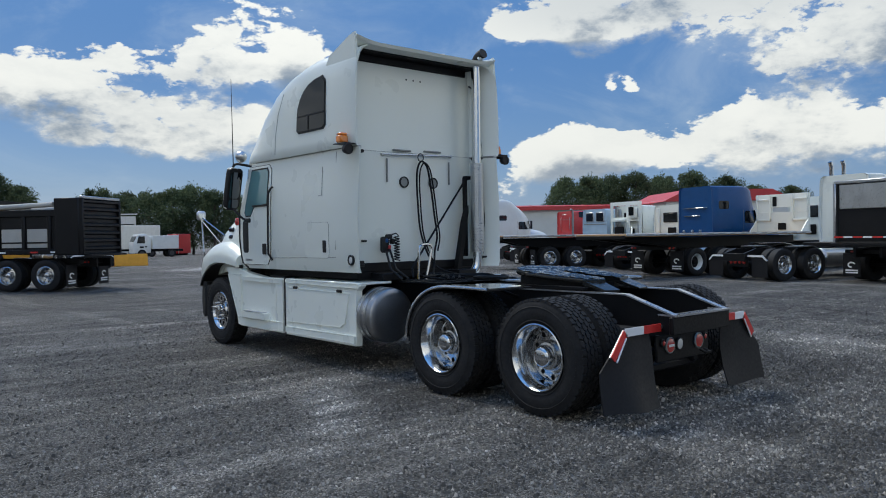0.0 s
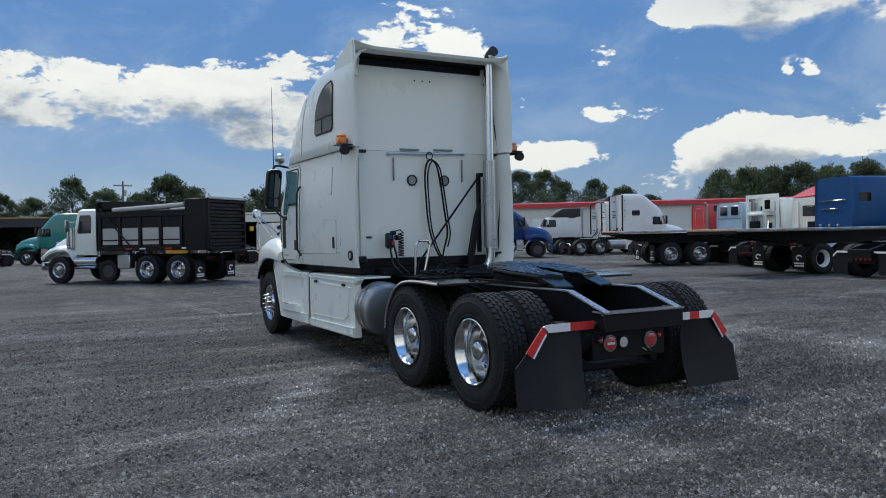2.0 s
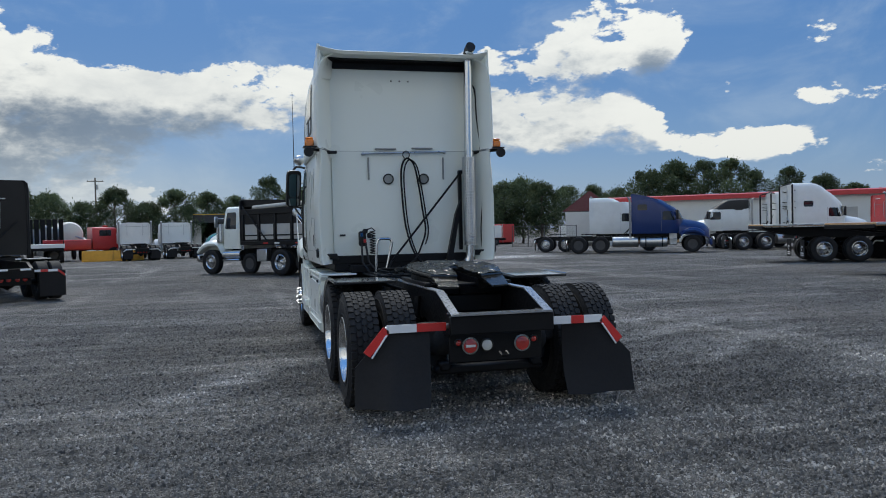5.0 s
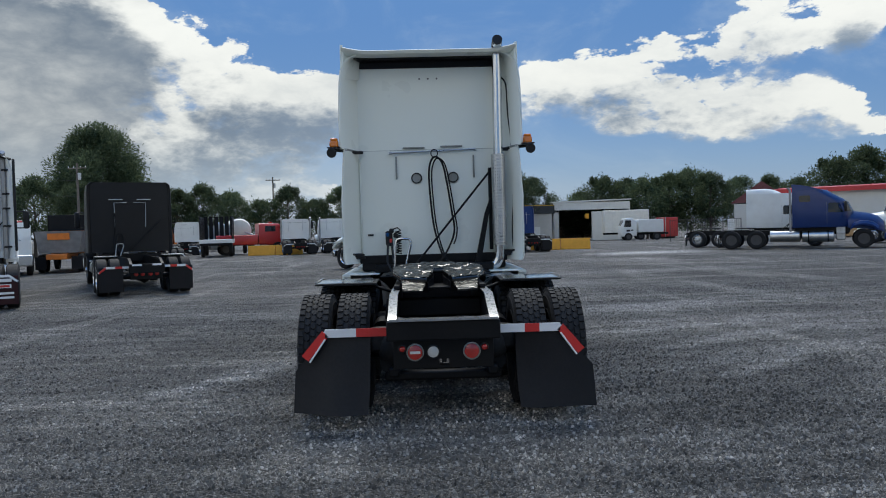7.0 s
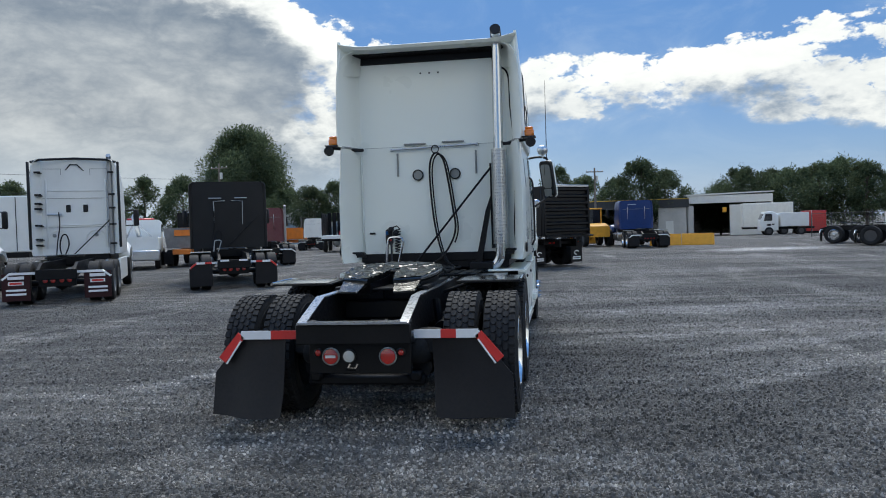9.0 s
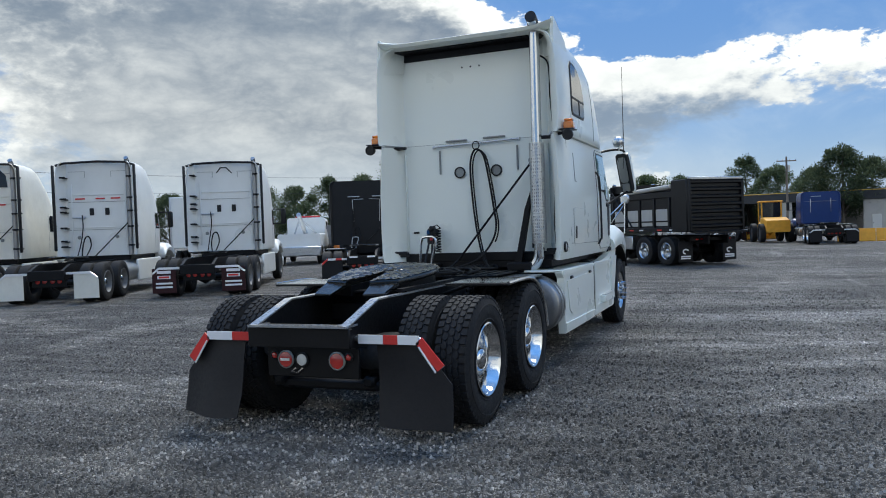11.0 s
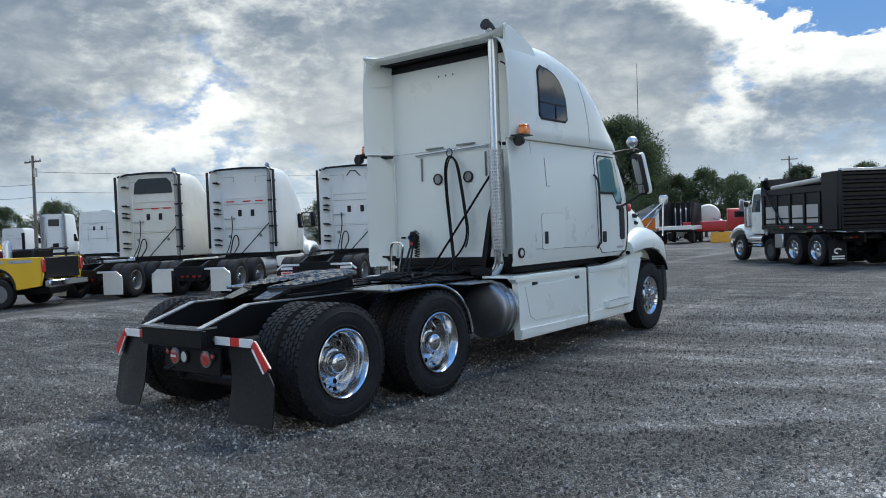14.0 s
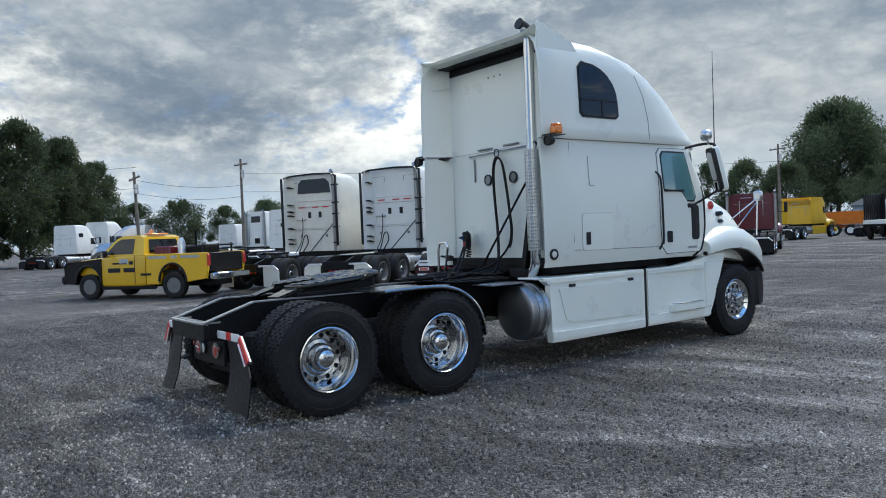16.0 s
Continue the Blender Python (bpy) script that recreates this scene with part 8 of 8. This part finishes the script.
def box_body(name, label, m, w, l, h, z, paint, wheels_at=(), cat="trailer", ribs=0):
    t = thing(name, label, cat, m)
    part("body", Geo().box((0, l / 2, z + h / 2), (w, l, h), 0.04), paint, t)
    for k in range(ribs):
        for s in (-1, 1):
            part("rib", Geo().box((s * (w / 2 + 0.01), 0.3 + k * (l - 0.6) / max(1, ribs - 1), z + h / 2), (0.03, 0.06, h * 0.94)), paint, t)
    part("chassis", Geo().box((0, l / 2, z - 0.12), (0.9, l, 0.24), 0.02), CHASSIS, t)
    for y in wheels_at:
        for s in (-1, 1):
            wheel(t, s * (w / 2 - 0.16), y, 0.5, s, "outer", TYRE_FAR, 0.95, DARKRIM)
    for s in (-1, 1):
        part("door_post", Geo().box((s * (w / 2 - 0.04), -0.02, z + h / 2), (0.08, 0.06, h), 0.01), STEEL, t)
    part("door_gap", Geo().box((0, -0.005, z + h / 2), (0.03, 0.02, h * 0.95)), PLASTIC, t)
    return t


box_body("box_trailer", "dull white box trailer beside the hall", at(35.2, 96.0, 84), 2.5, 5.6, 2.9, 1.0, CREAM, (1.0,), ribs=8)


def service_truck(m):
    t = thing("service_truck", "small white cab-forward truck with a white service box", "truck", m)
    c = part("cab", Geo().loft([section(3.3, 1.0, 0.55, 2.35, 0.12), section(3.9, 1.02, 0.5, 2.75, 0.15), section(4.7, 1.02, 0.5, 2.70, 0.15), section(5.2, 0.98, 0.5, 1.7, 0.12)]), WHITE_OLD, t, "white tilt cab")
    for s in (-1, 1):
        part("side_window", Geo().prism([(3.95, 1.65), (4.85, 1.65), (4.65, 2.45), (3.95, 2.45)], "x", s * 1.012, s * 1.03), GLASS, c)
        bars(c, pose(s * 1.035, 4.2, 0, 0, 0, 90), ((0.1, 1.2, 0.45, 0.22), (-0.35, 1.25, 0.25, 0.14)), PLASTIC)
        for y in (0.9, 4.3):
            wheel(t, s * 0.95, y, 0.48, s, "outer", TYRE_FAR, 0.92, DARKRIM)
    part("windscreen", Geo().box((0, 4.98, 2.15), (1.7, 0.08, 0.7), 0.03, Matrix.Translation((0, 4.98, 2.15)) @ Matrix.Rotation(radians(24), 4, "X") @ Matrix.Translation((0, -4.98, -2.15))), GLASS, c)
    part("service_box", Geo().box((0, 1.6, 1.75), (2.15, 3.0, 1.55), 0.04), WHITE_OLD, t, "white service box")
    part("chassis", Geo().box((0, 2.2, 0.8), (0.9, 5.6, 0.26), 0.02), CHASSIS, t)


service_truck(at(35.3, 90.0, 86))
box_body("container", "white tool container on the gravel", at(44.0, 90.0, -80), 2.3, 3.2, 2.0, 0.3, WHITE_OLD, (0.8,), cat="container")
box_body("container", "red steel container by the fence", at(36.2, 93.5, -70), 2.0, 1.9, 2.4, 0.35, RED2, (), cat="container")
box_body("container", "white storage container behind the yard", at(45.0, 70.0, -60), 2.4, 5.0, 2.3, 0.15, WHITE_OLD, (), cat="container", ribs=8)
box_body("salt_silo", "white bulk box with a red edge behind the blue tractor", at(37.0, 62.0, -40), 2.6, 7.0, 2.2, 1.5, WHITE_OLD, (1.0,), cat="container")


def stake_truck(m):
    t = thing("stake_truck", "white flatbed truck with dark stake sides", "truck", m)
    part("deck", Geo().box((0, 2.0, 1.15), (2.4, 5.0, 0.30), 0.02), WHITE_OLD, t)
    for s in (-1, 1):
        for k in range(9):
            part("stake", Geo().box((s * 1.12, -0.3 + k * 0.58, 2.15), (0.06, 0.34, 1.7), 0.01), CHASSIS, t)
        for y in (0.6, 4.6):
            wheel(t, s * 1.0, y, 0.5, s, "outer", TYRE_FAR, 0.96, DARKRIM)
    for k in range(6):
        part("stake", Geo().box((-1.0 + k * 0.4, 4.45, 2.15), (0.3, 0.06, 1.9), 0.01), CHASSIS, t)
    part("cab", Geo().loft([section(4.6, 1.0, 0.8, 2.4, 0.15), section(5.6, 1.02, 0.7, 2.4, 0.15), section(6.2, 0.95, 0.7, 1.6, 0.12)]), WHITE_OLD, t)
    part("light_bar", Geo().box((0, -0.52, 0.95), (2.3, 0.08, 0.18), 0.02), CHASSIS, t)


stake_truck(at(-9.1, 54.4, 12))


def tank_truck(m):
    t = thing("tank_truck", "pale tank truck behind the stake truck", "truck", m)
    part("tank", Geo().lathe([(-2.2, 0.3), (-2.1, 0.85), (-1.9, 0.95), (1.6, 0.95), (1.85, 0.8), (1.95, 0.3)], 28, Matrix.Translation((0, 0, 2.0)) @ Matrix.Rotation(math.pi / 2, 4, "Z")), CREAM, t, "cream round tank")
    part("frame", Geo().box((0, 0.6, 0.95), (1.0, 6.2, 0.3), 0.02), CHASSIS, t)
    part("cab", Geo().loft([section(2.2, 1.0, 0.8, 2.5, 0.15), section(3.2, 1.02, 0.7, 2.5, 0.15), section(3.9, 0.9, 0.7, 1.7, 0.12)]), WHITE_OLD, t)
    for s in (-1, 1):
        for y in (-1.6, -0.4, 3.1):
            wheel(t, s * 1.0, y, 0.5, s, "outer", TYRE_FAR, 0.96, DARKRIM)


tank_truck(at(-9.3, 61.5, 20))


def wrecker(m, paint, label):
    t = thing("tow_truck", label, "tow truck", m)
    part("body", Geo().loft([section(-2.0, 1.1, 0.8, 1.6, 0.1), section(1.2, 1.1, 0.8, 1.6, 0.1)]), paint, t)
    part("cab", Geo().loft([section(1.3, 1.05, 0.8, 2.5, 0.15), section(2.9, 1.05, 0.7, 2.45, 0.15), section(3.9, 0.9, 0.7, 1.6, 0.12)]), paint, t)
    part("cab_window", Geo().box((0, 2.2, 2.05), (2.14, 0.9, 0.5), 0.05), GLASS, t)
    part("boom", Geo().tube([(0, 0.9, 1.6), (0, -1.8, 2.6)], 0.12, 8).tube([(0.6, 0.9, 1.6), (0, -1.2, 2.4)], 0.05, 6).tube([(-0.6, 0.9, 1.6), (0, -1.2, 2.4)], 0.05, 6), STEEL, t)
    part("light_bar", Geo().box((0, 2.3, 2.56), (1.4, 0.3, 0.12), 0.04), RED_L, t)
    part("step_rack", Geo().box((0, -2.2, 0.7), (2.3, 0.5, 0.5), 0.05), STEEL, t)
    for s in (-1, 1):
        for y in (-1.3, 2.8):
            wheel(t, s * 1.0, y, 0.5, s, "outer", TYRE_FAR, 0.96, DARKRIM)


wrecker(at(-8.6, 59.9, -70), RED2, "bright red tow truck behind the yellow barrier")
wrecker(at(-13.6, 34.2, 26), WHITE_OLD, "white tow truck beyond the sleepers")


def orange_dump(m, box_paint):
    t = thing("spreader_truck", "orange cab truck with open-topped spreader box", "truck", m)
    part("cab", Geo().loft([section(2.4, 1.05, 0.8, 2.6, 0.15), section(3.6, 1.05, 0.7, 2.6, 0.15), section(5.0, 0.9, 0.7, 1.8, 0.12)]), ORANGE, t)
    part("box", Geo().prism([(-1.0, 1.1), (1.0, 1.1), (1.2, 2.3), (-1.2, 2.3)], "y", -1.6, 2.2), box_paint, t, "open-topped spreader box")
    part("box_board", Geo().box((0, -1.63, 2.0), (1.1, 0.05, 0.35)), ORANGE, t)
    part("guard", Geo().box((0, 2.2, 2.8), (2.3, 0.1, 0.9), 0.02).box((0, 2.6, 3.25), (2.3, 0.9, 0.08), 0.02), CHASSIS, t)
    part("chassis", Geo().box((0, 0.5, 0.9), (1.0, 6.0, 0.3), 0.02), ORANGE, t)
    for s in (-1, 1):
        part("mud_flap", Geo().box((s * 0.9, -1.75, 0.55), (0.55, 0.02, 0.7)), FLAP, t)
        for y in (-0.9, 0.4, 4.0):
            wheel(t, s * 1.0, y, 0.52, s, "outer", TYRE_FAR, 1.0, WHITERIM)


box_body("box_trailer", "plain white box trailer behind the white tractors", at(-16.0, 28.5, 27), 2.5, 6.0, 2.5, 1.1, WHITE_OLD, (1.0, 2.2), ribs=6)
orange_dump(at(-21.5, 75.2, -66), ORANGE)
orange_dump(at(-11.9, 36.4, 16) @ Matrix.Scale(0.88, 4), DUSTBOX)


# ---------------------------------------------------------------- poles and cables
def pole(x, y, h, arms=True, lean=0.0):
    t = thing("utility_pole", "grey wooden utility pole with cross-arm", "utility pole", pose(x, y, slope(x, y), 0, lean, random.uniform(-20, 20)), "utility poles")
    part("post", Geo().tube([(0, 0, 0), (0, 0, h)], [0.16, 0.10], 10), WOOD, t)
    if arms:
        part("cross_arm", Geo().box((0, 0, h - 0.5), (2.2, 0.10, 0.12), 0.01), WOOD, t)
        for k in (-1.0, -0.4, 0.4, 1.0):
            part("insulator", Geo().lathe([(0, 0.05), (0.10, 0.06), (0.16, 0.03)], 8, Matrix.Translation((k, 0, h - 0.44)) @ Matrix.Rotation(-math.pi / 2, 4, "Y")), STEEL, t)
        part("transformer", Geo().tube([(0.25, 0, h - 1.7), (0.25, 0, h - 1.0)], 0.16, 10), STEEL, t)


pole(-51.2, 27.8, 8.9, True, 0.5)
pole(-47.0, 17.8, 7.3, True, -4.5)
pole(-17.0, 118.0, 11.2)
pole(-29.0, 77.0, 9.6)
pole(12.0, 96.0, 9.0)
for a, b, z in (((-47.0, 17.8), (-51.2, 27.8), 6.6), ((-47.0, 17.8), (-51.2, 27.8), 5.6), ((-51.2, 27.8), (-29.0, 77.0), 7.6), ((-51.2, 27.8), (-29.0, 77.0), 6.0), ((-62.0, -6.0), (-47.0, 17.8), 7.6), ((-62.0, -6.0), (-47.0, 17.8), 6.0)):
    pts = [(a[0] + (b[0] - a[0]) * k / 12, a[1] + (b[1] - a[1]) * k / 12, z - 0.35 * (1 - (k / 6 - 1) ** 2)) for k in range(13)]
    solid("overhead_cable", Geo().tube(pts, 0.015, 5), WIRE, "thin black overhead cable between poles", "cable", group="overhead cables")


# ---------------------------------------------------------------- wire fence beside the hall
def wire_fence(x, y, heading, n, span=1.5):
    t = thing("wire_fence", "grey steel wire fence at the end of the yard", "fence", pose(x, y, slope(x, y), 0, 0, heading))
    for k in range(n + 1):
        part("post", Geo().tube([(k * span, 0, 0), (k * span, 0, 2.0)], 0.035, 8), DUSTRIM, t)
    for z in (0.08, 1.95):
        part("rail", Geo().tube([(0, 0, z), (n * span, 0, z)], 0.022, 8), DUSTRIM, t)
    upright = Geo().box((0, 0, 1.01), (0.010, 0.010, 1.86)).mesh("wire", DUSTRIM)
    for k in range(n * 10):
        part("wire", upright, None, t, m=Matrix.Translation((0.075 + 0.15 * k, 0, 0)))
    across = Geo().box((n * span / 2, 0.008, 0), (n * span, 0.008, 0.010)).mesh("wire", DUSTRIM)
    for i in range(9):
        part("wire", across, None, t, m=Matrix.Translation((0, 0, 0.2 + 0.2 * i)))


wire_fence(28.5, 66.3, -22, 4)

# ---------------------------------------------------------------- trees
def leaf_material():
    m = bpy.data.materials.new("foliage")
    m.use_nodes = True
    n, l = m.node_tree.nodes, m.node_tree.links
    b = n["Principled BSDF"]
    gi = n.new("ShaderNodeNewGeometry")
    oi = n.new("ShaderNodeObjectInfo")
    r = n.new("ShaderNodeValToRGB")
    l.new(gi.outputs["Random Per Island"], r.inputs[0])
    r.color_ramp.elements[0].color = (0.054, 0.076, 0.042, 1)
    r.color_ramp.elements[1].color = (0.145, 0.180, 0.098, 1)
    e = r.color_ramp.elements.new(0.6)
    e.color = (0.095, 0.126, 0.068, 1)
    h = n.new("ShaderNodeHueSaturation")
    l.new(r.outputs[0], h.inputs["Color"])
    mp = n.new("ShaderNodeMapRange")
    l.new(oi.outputs["Random"], mp.inputs[0])
    mp.inputs[3].default_value, mp.inputs[4].default_value = 0.75, 1.2
    l.new(mp.outputs[0], h.inputs["Value"])
    l.new(h.outputs[0], b.inputs["Base Color"])
    b.inputs["Roughness"].default_value = 0.85
    b.inputs["Specular IOR Level"].default_value = 0.12
    tl = n.new("ShaderNodeBsdfTranslucent")
    l.new(h.outputs[0], tl.inputs[0])
    mx = n.new("ShaderNodeMixShader")
    mx.inputs[0].default_value = 0.38
    l.new(b.outputs[0], mx.inputs[1])
    l.new(tl.outputs[0], mx.inputs[2])
    l.new(mx.outputs[0], n["Material Output"].inputs[0])
    return m


LEAF = leaf_material()


def tree_meshes(seed, h, spread, leaves, leaf, low=0.22, lobes=16):
    """Trunk with limbs, and a crown of leaf clumps gathered about the limbs' ends."""
    rnd = random.Random(seed)
    tg = Geo()
    base = h * low
    trunk = [(0, 0, 0), (rnd.uniform(-0.1, 0.1), 0, base), (rnd.uniform(-0.3, 0.3), rnd.uniform(-0.3, 0.3), h * 0.55), (rnd.uniform(-0.4, 0.4), rnd.uniform(-0.4, 0.4), h * 0.88)]
    tg.tube([tuple(p) for p in smooth_path(trunk, 3)], [h * 0.022 * (1 - k / 11) + 0.02 for k in range(10)], 7)
    ends = []
    for k in range(lobes):
        u = (k + 0.5) / lobes
        z = base + (h * 0.94 - base) * u ** 0.85
        prof = math.sin(math.pi * min(1, 0.18 + 0.80 * u)) ** 0.75
        a = k * 2.4 + rnd.uniform(-0.5, 0.5)
        r = spread * prof * rnd.uniform(0.45, 0.95)
        e = Vector((r * math.cos(a), r * math.sin(a), z + rnd.uniform(-0.3, 0.5)))
        s0 = Vector((0, 0, max(base * 0.9, z - r * 0.7)))
        tg.tube([tuple(s0), tuple(s0.lerp(e, 0.5) + Vector((0, 0, 0.1 * r))), tuple(e)], [h * 0.008, h * 0.005, 0.01], 5)
        ends.append((e, spread * rnd.uniform(0.20, 0.40) * (0.55 + 0.55 * prof)))
    ends.append((Vector((0, 0, h * 0.9)), spread * 0.3))
    lg = Geo()
    per = leaves // len(ends)
    for e, r in ends:
        for _ in range(per):
            d = Vector((rnd.gauss(0, 1), rnd.gauss(0, 1), rnd.gauss(0, 0.8))).normalized() * r * rnd.random() ** 0.4 * rnd.choice((1, 1, 1, 1.25))
            c = e + d
            if c.z < base * 0.7:
                continue
            a = (d.normalized() + Vector((rnd.gauss(0, 0.55), rnd.gauss(0, 0.55), rnd.gauss(0.1, 0.4)))).normalized()
            n1 = a.cross(Vector((rnd.gauss(0, 1), rnd.gauss(0, 1), rnd.gauss(0, 0.5)))).normalized()
            b = n1.cross(a)
            s = leaf * rnd.uniform(0.5, 1.3)
            ph = 0.0
            pts = []
            for j, q in enumerate((1.55, 0.50, 1.1, 0.45)):
                t = ph + j * 1.5708
                pts.append(tuple(c + (a * math.cos(t) + b * math.sin(t)) * s * q + n1 * s * 0.2 * (j % 2)))
            lg.put(pts, [(0, 1, 2, 3)])
    tm = tg.mesh("trunk", BARK)
    cm = bpy.data.meshes.new("crown")
    cm.from_pydata(lg.v, [], lg.f)
    cm.materials.append(LEAF)
    return tm, cm


KINDS = [tree_meshes(11, 15.0, 7.0, 70000, 0.145, lobes=46), tree_meshes(12, 12.0, 4.8, 13000, 0.16, lobes=22), tree_meshes(13, 10.0, 4.4, 12000, 0.15, lobes=20), tree_meshes(14, 13.0, 3.8, 7500, 0.16, 0.30, 15), tree_meshes(15, 11.0, 5.6, 17000, 0.16, 0.12, 26), tree_meshes(16, 16.0, 4.8, 32000, 0.16, 0.08, 34)]
random.seed(5)


def tree(x, y, kind, s=1.0, label="leafy deciduous tree behind the yard", group="trees round the yard"):
    t = thing("tree", label, "tree", pose(x, y, slope(x, y), 0, 0, random.uniform(0, 360)) @ Matrix.Diagonal((s, s, s * random.uniform(0.94, 1.06), 1)), group)
    part("trunk", KINDS[kind][0], None, t)
    part("crown", KINDS[kind][1], None, t)


def polar(eye, az, dist):
    a = radians(az)
    return eye[0] - math.sin(a) * dist, eye[1] + math.cos(a) * dist


tree(*polar((13.6, 1.3), 25.8, 150), 0, 1.40, "large round deciduous tree standing alone")
for az, d, k, s in ((85, 78, 5, 0.78), (82, 80, 5, 0.82), (79.5, 84, 5, 0.80), (77.5, 88, 5, 0.66), (88, 80, 5, 0.76), (91, 82, 5, 0.8), (95, 84, 5, 0.76)):
    tree(*polar((13.6, 1.3), az, d), k, s, "tall dense tree in a dark row", "tall trees at the far left")
# the wood and single trees along the horizon, seen from the walk's middle
MIDP = (7.0, -1.5)
for az, d, k, s in ((-11.5, 120, 4, 0.70), (-13, 118, 4, 0.82), (-14.8, 122, 1, 0.82), (-16.2, 118, 4, 0.86), (-17.8, 120, 1, 0.86), (-19.2, 122, 4, 0.90), (-20.6, 118, 1, 0.82), (-22.5, 126, 2, 0.86), (-24.5, 128, 1, 0.74), (-26.2, 124, 4, 0.74),
                    (-28.5, 118, 4, 0.9), (-30.3, 120, 1, 0.95), (-32.2, 118, 3, 0.95), (-34.2, 116, 3, 0.95), (-35.8, 122, 3, 0.85), (-38.0, 120, 3, 0.8), (-40.2, 124, 1, 0.75), (-42, 122, 2, 0.75),
                    (-46.8, 112, 1, 0.85), (-48.6, 110, 4, 0.9), (-50.2, 112, 1, 0.9), (-52.0, 110, 1, 0.92), (-54.0, 112, 4, 0.85), (-56.2, 114, 1, 0.85), (-58.5, 114, 4, 0.85), (-60.5, 116, 2, 0.85), (-63, 118, 2, 0.75), (-66, 118, 2, 0.7), (-69, 118, 2, 0.75), (-72, 118, 1, 0.8), (-76, 118, 4, 0.8),
                    (-6.2, 105, 1, 0.85), (-7.8, 108, 2, 0.85), (-4.4, 112, 2, 0.8), (-2.2, 108, 1, 0.75), (-0.2, 112, 3, 0.8), (2.2, 110, 2, 0.72), (4.2, 112, 1, 0.72), (6.4, 106, 2, 0.85), (8.4, 104, 2, 0.68), (10.4, 106, 1, 0.68), (12.4, 106, 2, 0.70), (14.4, 108, 4, 0.72), (16.4, 104, 1, 0.76), (18.2, 102, 2, 0.76), (20, 118, 4, 0.8)):
    x, y = polar(MIDP, az, d)
    tree(x, y, k, s)
for az, d, k, s in ((29, 92, 2, 0.75), (31.5, 96, 1, 0.75), (34, 98, 3, 0.75), (36.5, 94, 2, 0.7), (39, 100, 4, 0.72), (42, 98, 1, 0.7), (45, 104, 2, 0.7), (48, 102, 4, 0.62), (51, 108, 2, 0.6), (54, 110, 4, 0.6), (57, 112, 2, 0.55), (60, 110, 4, 0.55), (63, 108, 2, 0.6), (66, 110, 4, 0.62), (69, 106, 2, 0.62), (72, 104, 4, 0.66), (75, 104, 2, 0.7)):
    x, y = polar((13.6, 1.3), az, d)
    tree(x, y, k, s)
